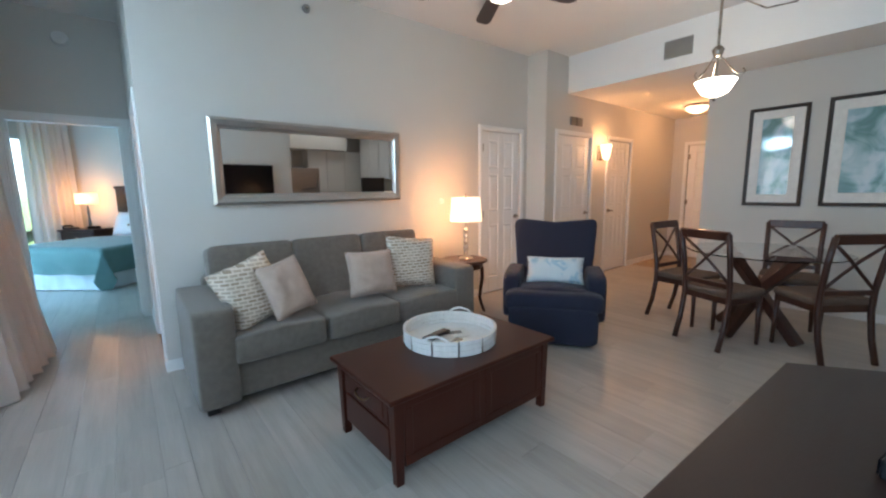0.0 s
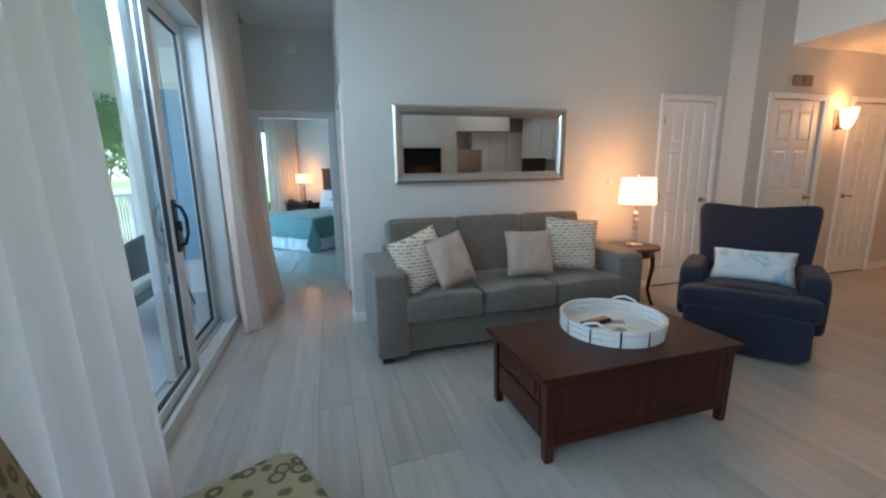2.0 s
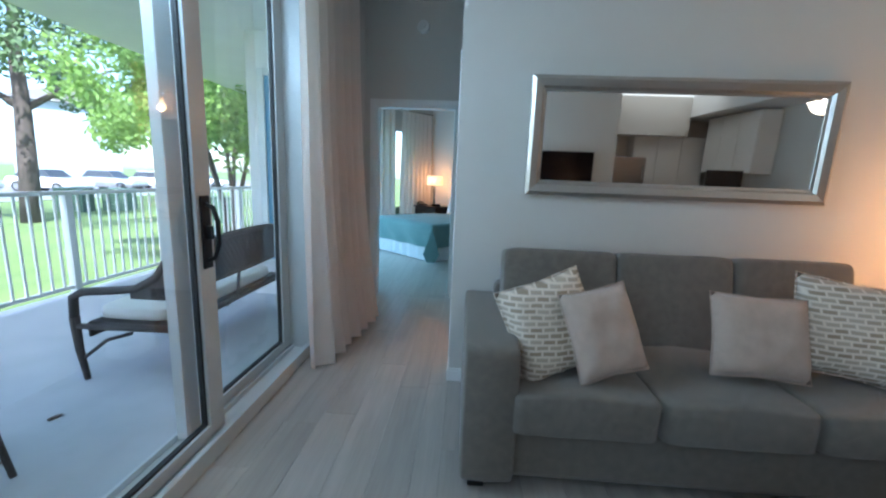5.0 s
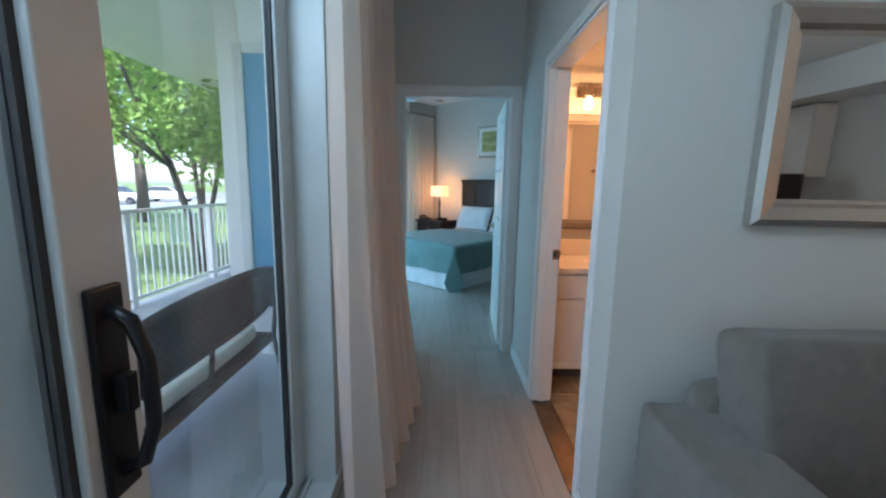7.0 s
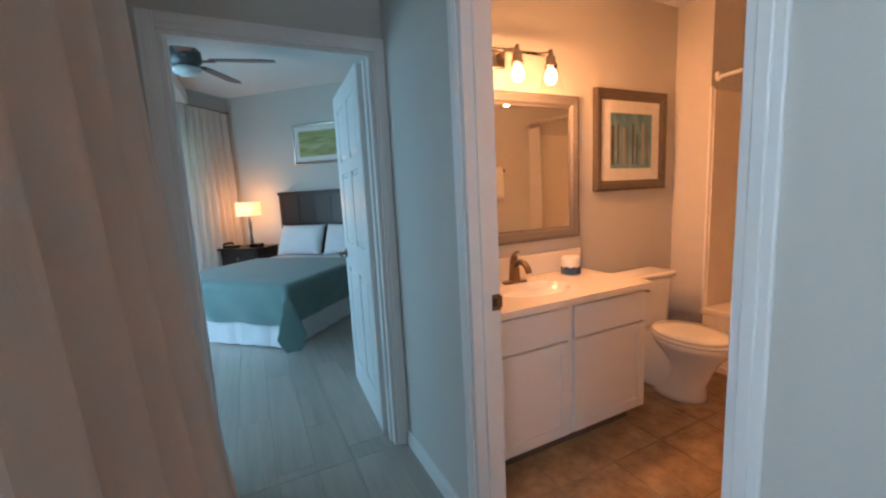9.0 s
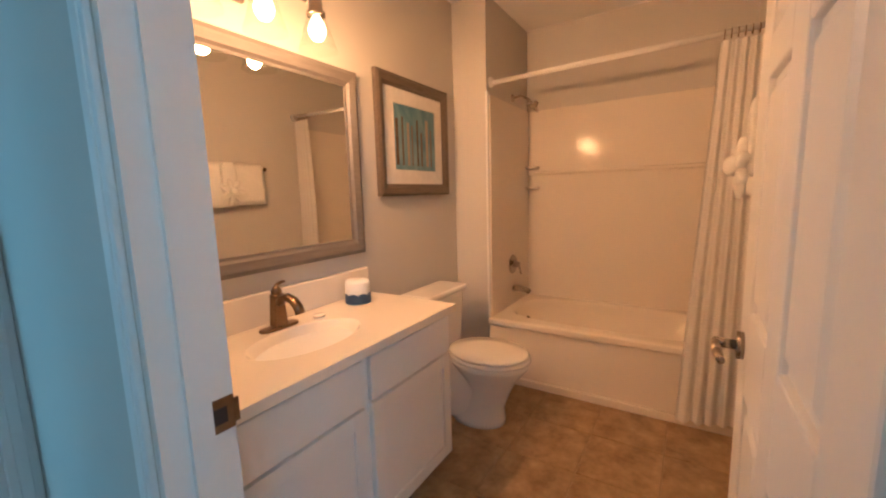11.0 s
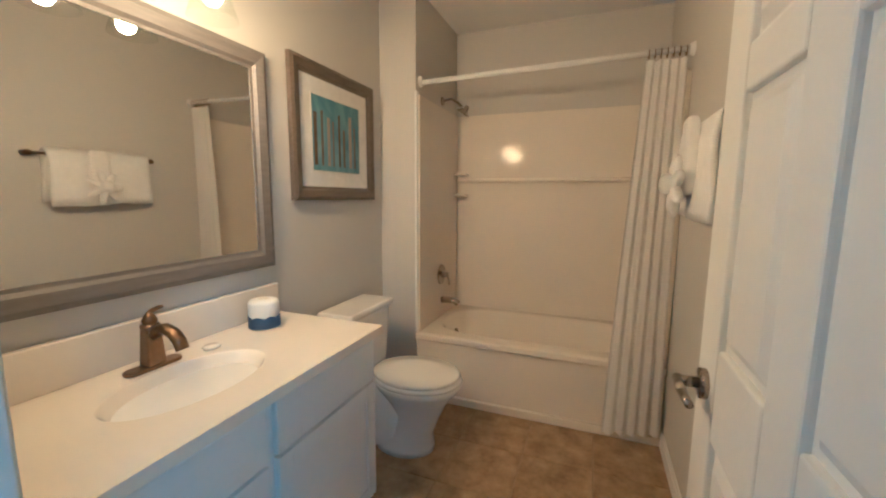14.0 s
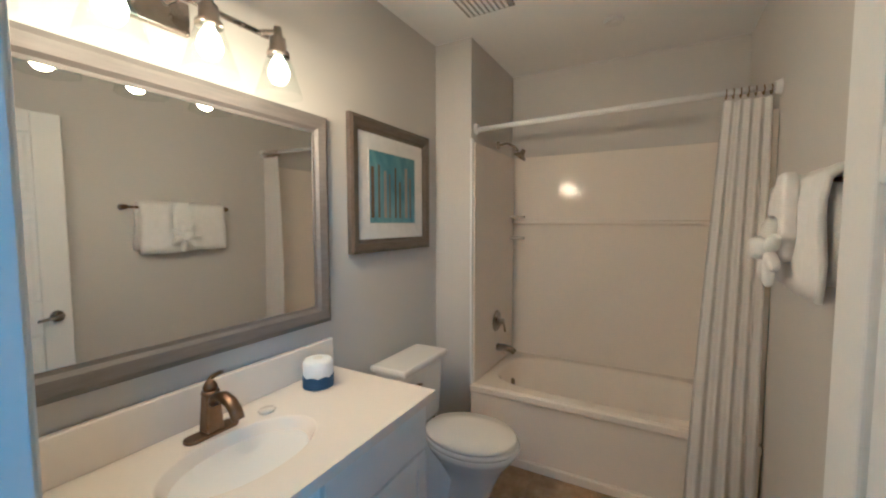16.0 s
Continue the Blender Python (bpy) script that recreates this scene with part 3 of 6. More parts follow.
def picture(name, label, loc, rz, w, h, fw, frame_mat, art, mat_w, category="framed picture", group=""):
    root = thing(name, label, category, loc, rz, group)
    frame_rect(root, w, h, fw, 0.03, frame_mat)
    iw, ih = w / 2 - fw + 0.004, h / 2 - fw + 0.004
    part("mat_board", one(-iw, iw, -0.010, -0.004, -ih, ih), M_MATBOARD, root, "white mat board")
    aw, ah = iw - mat_w, ih - mat_w
    bm = B()
    for a0, a1, b0, b1 in ((-aw - 0.006, aw + 0.006, ah, ah + 0.006), (-aw - 0.006, aw + 0.006, -ah - 0.006, -ah), (-aw - 0.006, -aw, -ah, ah), (aw, aw + 0.006, -ah, ah)):
        box(bm, a0, a1, -0.0125, -0.010, b0, b1)
    part("mat_bevel", bm, M_PAPER, root)
    part("print", one(-aw, aw, -0.0115, -0.0102, -ah, ah), art, root, "coloured print")
    return root

# ---- structure ----
tagged(part("floor", one(-1.25, 8.2, -3.2, 5.92, -0.12, -0.008), M_SUB), "grey limed oak-look vinyl plank floor", "floor", kind="structure")
floor = bpy.data.objects["floor"]
tagged(part("floor_bedroom", one(-2.4, 3.0, 5.92, 11.4, -0.12, -0.008), M_SUB), "grey oak-look plank floor of the bedroom", "floor", kind="structure")
floor_bed = bpy.data.objects["floor_bedroom"]
tagged(part("floor_bathroom", one(0.10, 3.0, 4.08, 5.80, -0.008, -0.002), M_GROUT), "tan stone tile floor", "floor", kind="structure")
floor_bath = bpy.data.objects["floor_bathroom"]
tagged(part("floor_entry", one(6.6, 8.04, 2.29, 3.7, -0.008, -0.002), M_GROUT), "tan stone tile floor of the entry", "floor", kind="structure")
floor_entry = bpy.data.objects["floor_entry"]

wall("wall_window", "y", -3.2, 5.80, -1.25, -1.03, -0.02, 3.05, [(-0.35, 4.45, -0.02, 2.55)])
wall("wall_sofa", "x", 0.0, 4.14, 4.0, 4.08, -0.02, 3.05, [(3.30, 4.00, -0.02, 2.03)])
wall("wall_pier", "y", 3.7, 4.08, 4.14, 4.22, -0.02, 3.05)
wall("wall_hall_doors", "x", 4.22, 8.04, 3.70, 3.80, -0.02, 3.05, [(4.40, 5.19, -0.02, 2.03), (5.69, 6.37, -0.02, 2.03)])
wall("wall_entry_end", "y", 2.19, 3.80, 8.04, 8.16, -0.02, 3.05, [(2.58, 3.44, -0.02, 2.06)])
wall("wall_dining", "y", -3.2, 2.29, 5.35, 5.47, -0.02, 3.05)
wall("wall_hall_side", "x", 5.47, 8.04, 2.19, 2.29, -0.02, 3.05)
wall("wall_kitchen_back", "x", 2.45, 5.35, -3.2, -3.1, -0.02, 3.05)
wall("wall_television", "x", -1.03, 2.45, -0.5, -0.4, -0.02, 3.05)
wall("wall_kitchen_side", "y", -3.2, -0.5, 2.35, 2.45, -0.02, 3.05)
wall("wall_bath_door", "y", 4.08, 5.80, 0.0, 0.12, -0.02, 3.05, [(4.215, 5.055, -0.02, 2.03)])
wall("wall_bedroom_front", "x", -2.25, 3.08, 5.80, 5.92, -0.02, 3.05, [(-0.91, -0.06, -0.02, 2.03)])
wall("wall_bath_back", "y", 4.08, 5.55, 2.98, 3.08, -0.02, 2.9)
wall("wall_tub_return", "x", 2.22, 3.08, 5.55, 5.80, -0.02, 2.9)
wall("wall_bedroom_left", "y", 5.92, 9.62, -2.25, -2.13, -0.02, 3.05, [(6.45, 9.25, 0.05, 2.4)])
wall("wall_bedroom_right", "y", 5.92, 8.0, 2.55, 2.65, -0.02, 3.05)
w = wall("wall_bedroom_window", "x", -0.1, 1.95, 0.0, 0.12, -0.02, 3.05, [(0.35, 1.45, 0.05, 2.35)])
w.matrix_world = pose(-2.13, 9.60, 0, 0, 0, 46.0)
w = wall("wall_bedroom_head", "x", -0.1, 4.9, 0.0, 0.12, -0.02, 3.05)
w.matrix_world = pose(*BED((2.62, 2.2, 0)), 0, 0, -43.0)

tagged(part("ceiling", one(-1.25, 4.6, -3.2, 5.92, 3.02, 3.14), M_CEIL), "white painted ceiling", "ceiling", kind="structure")
tagged(part("ceiling_soffit", one(4.6, 8.16, -3.2, 3.7, 2.56, 3.14), M_CEIL), "dropped white soffit over dining area and entry", "ceiling", kind="structure")
tagged(part("ceiling_soffit_kitchen", one(2.45, 4.6, -3.1, -2.45, 2.18, 3.02), M_WALL), "painted soffit above kitchen cabinets", "ceiling", kind="structure")
tagged(part("ceiling_bathroom", one(0.12, 2.98, 4.08, 5.80, 2.57, 2.65), M_CEIL), "white bathroom ceiling", "ceiling", kind="structure")
tagged(part("ceiling_bedroom", one(-2.25, 3.0, 5.92, 11.4, 2.96, 3.06), M_CEIL), "white bedroom ceiling", "ceiling", kind="structure")


def baseboard(u0, u1, w_, side, axis, h=0.085):
    bm = B()
    t = 0.014
    for z0, z1, k in ((0, h * 0.8, 1.0), (h * 0.8, h, 0.55)):
        if axis == "x":
            box(bm, u0, u1, w_, w_ + side * t * k, z0, z1)
        else:
            box(bm, w_, w_ + side * t * k, u0, u1, z0, z1)
    tagged(part("baseboard", bm, M_TRIM), "white painted baseboard", "baseboard", kind="structure")


baseboard(0.0, 3.24, 4.0, -1, "x")
baseboard(4.06, 4.126, 4.0, -1, "x")
baseboard(3.70, 3.986, 4.14, -1, "y")
baseboard(4.126, 4.34, 3.70, -1, "x")
baseboard(5.25, 5.63, 3.70, -1, "x")
baseboard(6.43, 8.04, 3.70, -1, "x")
baseboard(3.50, 3.686, 8.04, -1, "y")
baseboard(-3.1, 2.29, 5.35, -1, "y")
baseboard(3.986, 4.180, 0.0, -1, "y")
baseboard(5.110, 5.786, 0.0, -1, "y")
baseboard(0.12, 2.20, 4.08, 1, "x")
baseboard(1.26, 2.20, 5.80, -1, "x")
baseboard(4.45, 5.80, -1.03, 1, "y")
baseboard(-1.0, 2.45, -0.4, 1, "x")

# doors and their casings
casing("trim_door_closet", "x", 3.30, 4.00, 4.0, 2.03, -1)
casing("trim_door_hall_a", "x", 4.40, 5.19, 3.70, 2.03, -1)
casing("trim_door_hall_b", "x", 5.69, 6.37, 3.70, 2.03, -1)
casing("trim_door_entry", "y", 2.58, 3.44, 8.04, 2.06, -1)
casing("trim_door_bath", "y", 4.215, 5.055, 0.0, 2.03, -1, 0.052, 0.010)
casing("trim_door_bath_inner", "y", 4.215, 5.055, 0.12, 2.03, 1, 0.052, 0.010)
casing("trim_door_bedroom", "x", -0.91, -0.06, 5.80, 2.03, -1)


def jamb_lining(name, axis, u0, u1, w0, w1, h, near=0.018):
    root = thing(name, "white painted door jamb with stop", "door jamb", kind="structure")
    t = 0.018
    for a0, a1, z0, z1 in ((u0, u0 + near, 0, h), (u1 - t, u1, 0, h), (u0 + near, u1 - t, h - t, h)):
        bm = B()
        (box(bm, a0, a1, w0, w1, z0, z1) if axis == "x" else box(bm, w0, w1, a0, a1, z0, z1))
        part("jamb", bm, M_TRIM, root)
    mid = (w0 + w1) / 2
    for a0, a1 in ((u0 + near, u0 + near + 0.01), (u1 - t - 0.01, u1 - t))[near < 0.01:]:
        bm = B()
        (box(bm, a0, a1, mid - 0.018, mid + 0.018, 0, h - t) if axis == "x" else box(bm, mid - 0.018, mid + 0.018, a0, a1, 0, h - t))
        part("door_stop", bm, M_TRIM, root)
    return root


jamb_lining("door_jamb_bath", "y", 4.215, 5.055, 0.001, 0.119, 2.03, 0.004)
jamb_lining("door_jamb_bedroom", "x", -0.91, -0.06, 5.801, 5.919, 2.03)


def door(name, label, loc, rz, w, h=2.021, handle_x=None, hinge=True, handle_dir=-1, sides=(-1, 1), hmat=None):
    root = thing(name, label, "door", loc, rz, kind="structure")
    leaf = panel_door(root, w, h)
    lever(leaf, w - 0.065 if handle_x is None else handle_x, 0.96, 0.035, handle_dir, hmat or M_NICKEL, sides)
    if hinge:
        hinges(leaf, h, 0.035)
    return root


door("door_1", "closed white six-panel closet door with a nickel lever", (3.31, 4.03, 0.006), 0, 0.68)
door("door_2", "closed white six-panel hall door", (4.41, 3.73, 0.006), 0, 0.77)
door("door_3", "closed white six-panel hall door with a lever", (6.36, 3.73, 0.006), 180, 0.66)
door("door_4", "closed white six-panel entry door", (8.08, 3.43, 0.006), -90, 0.84, 2.05)
door("door_5", "white six-panel bathroom door standing wide open", (0.118, 4.244, 0.006), 0.0, 0.755)
door("door_6", "white six-panel bedroom door standing open", (-0.088, 5.93, 0.006), 87, 0.80)

# unseen backings added to keep sky light out of the door gaps
for nm, c in (("closet_light_block", (3.22, 4.08, 4.085, 4.12, 0, 2.1)), ("hall_light_block", (4.3, 6.5, 3.805, 3.84, 0, 2.1)), ("entry_light_block", (8.165, 8.2, 2.5, 3.5, 0, 2.15))):
    tagged(part(nm, one(*c), M_WALL), "added backing that blocks sky light behind a closed door", "wall", kind="structure")

# strike plates and jamb hinges of the bathroom doorway
root = thing("strike_plate", "antique bronze strike plate on the bathroom door jamb", "strike plate", (0.090, 5.037, 0.948))
bm = B()
box(bm, -0.028, 0.028, -0.003, 0.0, -0.03, 0.03)
box(bm, 0.026, 0.036, -0.004, 0.0, -0.022, 0.022)
part("plate", bm, M_BRONZE, root, bevel=0.001)
# black block on the plate stands for the shade in the latch opening
part("latch_shade_block", one(-0.010, 0.014, -0.0045, -0.003, -0.014, 0.014), M_SEAL, root, "black block for the shade in the latch opening")
for z in (1.05, 0.2, 1.82):
    root = thing("jamb_hinge", "antique bronze hinge leaf on the bathroom door edge", "hinge", (0.1165, 4.2445, z), group="bathroom door hinges")
    part("leaf", one(-0.0015, 0.0015, -0.021, 0.013, -0.05, 0.05), M_BRONZE, root, bevel=0.001)
    for dz in (-0.03, 0.0, 0.03):
        part("screw", rod((-0.0015, 0.003 - 0.012 * (dz == 0), dz), (-0.003, 0.003 - 0.012 * (dz == 0), dz), 0.004, None, 10), M_SEAL, root)

# ---- sliding glass door ----
sd = thing("sliding_door", "white aluminium sliding glass door to the balcony", "sliding door", kind="structure")
bm = B()
box(bm, -1.24, -1.03, -0.35, 4.45, 0.0, 0.055)
box(bm, -1.05, -1.02, -0.35, 4.45, 0.0, 0.085)
box(bm, -1.145, -1.135, -0.35, 4.45, 0.055, 0.085)
box(bm, -1.24, -1.225, -0.35, 4.45, 0.055, 0.085)
part("sill_track", bm, M_ALU, sd, bevel=0.003)
part("head_track", one(-1.24, -1.03, -0.35, 4.45, 2.47, 2.55), M_ALU, sd)
bm = B()
box(bm, -1.24, -1.03, 4.235, 4.45, 0.055, 2.47)
box(bm, -1.20, -1.015, 4.36, 4.47, 0.055, 2.47)
part("side_jamb", bm, M_ALU, sd, bevel=0.003)
part("side_jamb", one(-1.24, -1.03, -0.35, -0.27, 0.055, 2.47), M_ALU, sd, bevel=0.003)


def slider(y0, y1, x0, x1, st):
    pn = part("sash_stile", one(x0, x1, y0, y0 + st, 0.07, 2.46), M_ALU, sd, bevel=0.004)
    part("sash_stile", one(x0, x1, y1 - st, y1, 0.07, 2.46), M_ALU, sd, bevel=0.004)
    part("sash_rail", one(x0, x1, y0 + st, y1 - st, 0.07, 0.13), M_ALU, sd, bevel=0.004)
    part("sash_rail", one(x0, x1, y0 + st, y1 - st, 2.38, 2.46), M_ALU, sd, bevel=0.004)
    bm = B()
    e = 0.012
    m_ = (x0 + x1) / 2
    for a0, a1, z0, z1 in ((y0 + st, y0 + st + e, 0.13, 2.38), (y1 - st - e, y1 - st, 0.13, 2.38), (y0 + st + e, y1 - st - e, 0.13, 0.13 + e), (y0 + st + e, y1 - st - e, 2.38 - e, 2.38)):
        box(bm, m_ - 0.013, m_ + 0.013, a0, a1, z0, z1)
    part("glazing_seal", bm, M_SEAL, sd, "black glazing seal")
    g = part("pane", one(m_ - 0.003, m_ + 0.003, y0 + st + e, y1 - st - e, 0.13 + e, 2.38 - e), M_GLASS, sd, "clear glass pane")
    g.visible_shadow = False


slider(0.98, 3.29, -1.125, -1.07, 0.105)
slider(3.15, 4.235, -1.215, -1.165, 0.105)
# unseen sash; the opening is carried on here to hold slider_daylight
slider(-0.27, 1.09, -1.215, -1.165, 0.105)
hd = part("pull_handle", tube([(-1.07, 3.235, 0.90), (-1.03, 3.235, 0.92), (-1.01, 3.235, 0.98), (-1.01, 3.235, 1.08), (-1.03, 3.235, 1.14), (-1.07, 3.235, 1.16)], 0.011, 8), M_BLACK, sd, "black pull handle", smooth=True)
part("lock_plate", one(-1.07, -1.058, 3.205, 3.262, 0.87, 1.19), M_BLACK, hd, bevel=0.004)
part("latch", one(-1.058, -1.035, 3.225, 3.245, 1.00, 1.06), M_BLACK, hd, bevel=0.003)

# bedroom window
bw = thing("window_1", "tall white bedroom window behind sheer curtains", "window", kind="structure")
bw.matrix_world = pose(-2.13, 9.60, 0, 0, 0, 46.0)
for a0, a1, z0, z1 in ((0.35, 0.41, 0.05, 2.35), (1.39, 1.45, 0.05, 2.35), (0.41, 1.39, 0.05, 0.11), (0.41, 1.39, 2.29, 2.35), (0.88, 0.92, 0.11, 2.29)):
    part("window_frame", one(a0, a1, 0.03, 0.09, z0, z1), M_ALU, bw, bevel=0.003)
for a0, a1 in ((0.41, 0.88), (0.92, 1.39)):
    g = part("pane", one(a0, a1, 0.057, 0.063, 0.11, 2.29), M_GLASS, bw)
    g.visible_shadow = False

wr = thing("window_3", "white bedroom sliding window onto the balcony", "window", kind="structure")
for a0, a1, z0, z1 in ((6.45, 6.52, 0.05, 2.4), (9.18, 9.25, 0.05, 2.4), (6.52, 9.18, 0.05, 0.12), (6.52, 9.18, 2.33, 2.4), (7.82, 7.90, 0.12, 2.33)):
    part("window_frame", one(-2.22, -2.17, a0, a1, z0, z1), M_ALU, wr, bevel=0.003)
for a0, a1 in ((6.52, 7.82), (7.90, 9.18)):
    g = part("pane", one(-2.203, -2.197, a0, a1, 0.12, 2.33), M_GLASS, wr)
    g.visible_shadow = False

# ---- balcony ----
tagged(part("balcony_floor", one(-4.15, -1.25, -3.2, 11.5, -0.25, -0.05), M_CONCRETE), "pale blue-grey painted concrete balcony floor", "balcony floor", kind="structure")
tagged(part("balcony_ceiling", one(-4.15, -1.25, -3.2, 11.5, 2.72, 2.9), M_STUCCO), "white balcony ceiling", "ceiling", kind="structure")
tagged(part("wall_balcony_end", one(-4.15, -1.25, -3.3, -3.2, -0.25, 2.9), M_STUCCO), "white stucco wall closing the balcony", "wall", kind="structure")
tagged(part("wall_exterior_jut", one(-2.28, -1.25, 5.785, 5.80, -0.05, 2.72), M_STUCCO), "white stucco outer wall", "wall", kind="structure")
bl = thing("window_2", "blue glazed window with a white frame on the balcony wall", "window", kind="structure")
part("shutter_panel", one(-2.08, -1.62, 5.765, 5.785, 0.36, 2.28), M_BLUE, bl, "blue shaded panel")
for a0, a1, z0, z1 in ((-2.15, -2.08, 0.30, 2.35), (-1.62, -1.55, 0.30, 2.35), (-2.08, -1.62, 2.28, 2.35), (-2.08, -1.62, 0.30, 0.36)):
    part("window_frame", one(a0, a1, 5.745, 5.785, z0, z1), M_ALU, bl, bevel=0.004)

rl = thing("balcony_railing", "white painted metal balcony railing with slim pickets", "railing", kind="structure")
part("top_rail", one(-4.03, -3.97, -3.2, 11.4, 1.00, 1.04), M_RAIL, rl, bevel=0.006)
part("bottom_rail", one(-4.02, -3.98, -3.2, 11.4, 0.03, 0.065), M_RAIL, rl, bevel=0.004)
post = mesh_of(one(-0.035, 0.035, -0.035, 0.035, -0.05, 1.0), "post", M_RAIL)
pick = mesh_of(one(-0.009, 0.009, -0.009, 0.009, 0.065, 1.0), "picket", M_RAIL)
y = -3.0
k = 0
while y < 11.3:
    ob = new("post" if k % 13 == 6 else "picket", post if k % 13 == 6 else pick)
    ob.location = (-4.0, y, 0)
    ob.parent = rl
    y += 0.118
    k += 1

# ---- living room ----
so = thing("sofa", "grey woven three-seat sofa against the wall", "sofa", (1.18, 3.50, 0))
part("base", one(-0.92, 0.92, -0.40, 0.40, 0.05, 0.30), M_SOFA, so, bevel=0.03)
for s in (-1, 1):
    part("arm", soft(s * 0.98, -0.01, 0.345, 0.235, 0.88, 0.62, 0.13, seed=s), M_SOFA, so, smooth=True)
part("back_frame", soft(0, 0.385, 0.39, 1.86, 0.12, 0.68, 0.12, seed=5), M_SOFA, so, smooth=True)
for i, x in enumerate((-0.60, 0.0, 0.60)):
    part("seat_cushion", soft(x, -0.105, 0.378, 0.60, 0.73, 0.175, 0.15, sag=-0.022, seed=i), M_SOFA, so, smooth=True)
    m = Matrix.Translation((x, 0.245, 0.685)) @ pose(0, 0, 0, -11)
    part("back_cushion", soft(0, 0, 0, 0.60, 0.21, 0.51, 0.15, m, seed=i + 7), M_SOFA, so, smooth=True)
for x in (-1.02, 1.02):
    for yy in (-0.37, 0.37):
        part("foot", one(x - 0.035, x + 0.035, yy - 0.035, yy + 0.035, 0.0, 0.06), M_SOFAFOOT, so, "black block foot", bevel=0.004)


def throw_pillow(name, label, loc, w, h, t, rx, ry, rz, material, seed, group="sofa pillows"):
    root = thing(name, label, "pillow", loc, group=group)
    m = pose(0, 0, 0, rx, ry, rz)
    c = part("cover", pillow_bm(w, h, t, m, seed), material, root, smooth=True)
    ring = [(w / 2 * u, 0, h / 2 * v) for u, v in ((-1, -1), (-0.93, 0), (-1, 1), (0, 0.93), (1, 1), (0.93, 0), (1, -1), (0, -0.93), (-1, -1))]
    part("piping", tube([m @ Vector(p) for p in ring], 0.004, 6), material, c, smooth=True)
    return root


throw_pillow("pillow", "cream throw pillow with tan dash pattern", (0.47, 3.29, 0.675), 0.43, 0.43, 0.16, -20, -15, 22, M_PILA, 1)
throw_pillow("pillow", "plain blush linen throw pillow", (0.67, 3.22, 0.685), 0.31, 0.38, 0.14, -22, -11, 14, M_PILB, 2)
throw_pillow("pillow", "plain blush linen throw pillow", (1.36, 3.29, 0.675), 0.40, 0.36, 0.14, -20, 2, -4, M_PILB, 3)
throw_pillow("pillow", "cream throw pillow with tan dash pattern", (1.79, 3.36, 0.705), 0.45, 0.44, 0.15, -20, 7, -14, M_PILA, 4)

mi = thing("wall_mirror", "wide wall mirror in a brushed silver frame", "mirror", (1.25, 3.992, 1.565))
mi.rotation_euler = (radians(0.9), 0, 0)
frame_rect(mi, 1.69, 0.665, 0.085, 0.045, M_SILVER)
part("mirror_glass", one(-0.77, 0.77, -0.014, -0.006, -0.26, 0.26), M_MIRROR, mi, "clear mirror glass")
part("backing", one(-0.80, 0.80, -0.005, -0.001, -0.29, 0.29), M_BLACKFRAME, mi)

# coffee table
ct = thing("coffee_table", "dark cherry coffee table with an end drawer", "coffee table", (1.22, 2.165, 0))
part("tabletop", one(-0.575, 0.575, -0.315, 0.315, 0.415, 0.44), M_WALNUT, ct, bevel=0.006)
for sx in (-1, 1):
    for sy in (-1, 1):
        bm = B()
        x0, y0 = sx * 0.515, sy * 0.265
        vs = box(bm, x0 - 0.028, x0 + 0.028, y0 - 0.028, y0 + 0.028, 0.0, 0.415)
        for v in vs:
            if v.co.z < 0.1:
                v.co.x, v.co.y = x0 + (v.co.x - x0) * 0.72, y0 + (v.co.y - y0) * 0.72
        part("leg", bm, M_WALNUT, ct, bevel=0.004)
for sy in (-1, 1):
    bm = B()
    box(bm, -0.487, 0.487, sy * 0.275 - 0.008, sy * 0.275 + 0.008, 0.085, 0.415)
    side = part("side_panel", bm, M_WALNUT, ct)
    for a0, a1 in ((-0.487, -0.02), (0.02, 0.487)):
        bm = B()
        yy = sy * 0.283
        for c in ((a0, a1, 0.085, 0.135), (a0, a1, 0.365, 0.415), (a0, a0 + 0.045, 0.135, 0.365), (a1 - 0.045, a1, 0.135, 0.365)):
            box(bm, c[0], c[1], yy - 0.004, yy + 0.006, c[2], c[3])
        part("panel_frame", bm, M_WALNUT, side, bevel=0.003)
for sx in (-1, 1):
    part("end_panel", one(sx * 0.515 - 0.008, sx * 0.515 + 0.008, -0.237, 0.237, 0.085, 0.415), M_WALNUT, ct)
dr = part("drawer", one(-0.535, -0.523, -0.222, 0.222, 0.27, 0.40), M_WALNUT, ct, "drawer front", bevel=0.005)
part("drawer_field", one(-0.541, -0.535, -0.185, 0.185, 0.295, 0.375), M_WALNUT, dr, bevel=0.003)
part("drawer_pull", tube([(-0.541, -0.06, 0.345), (-0.562, -0.05, 0.335), (-0.566, 0.0, 0.328), (-0.562, 0.05, 0.335), (-0.541, 0.06, 0.345)], 0.005, 8), M_BRONZE, dr, "bronze bail pull", smooth=True)
part("lower_panel", one(-0.533, -0.523, -0.222, 0.222, 0.095, 0.255), M_WALNUT, ct, bevel=0.005)

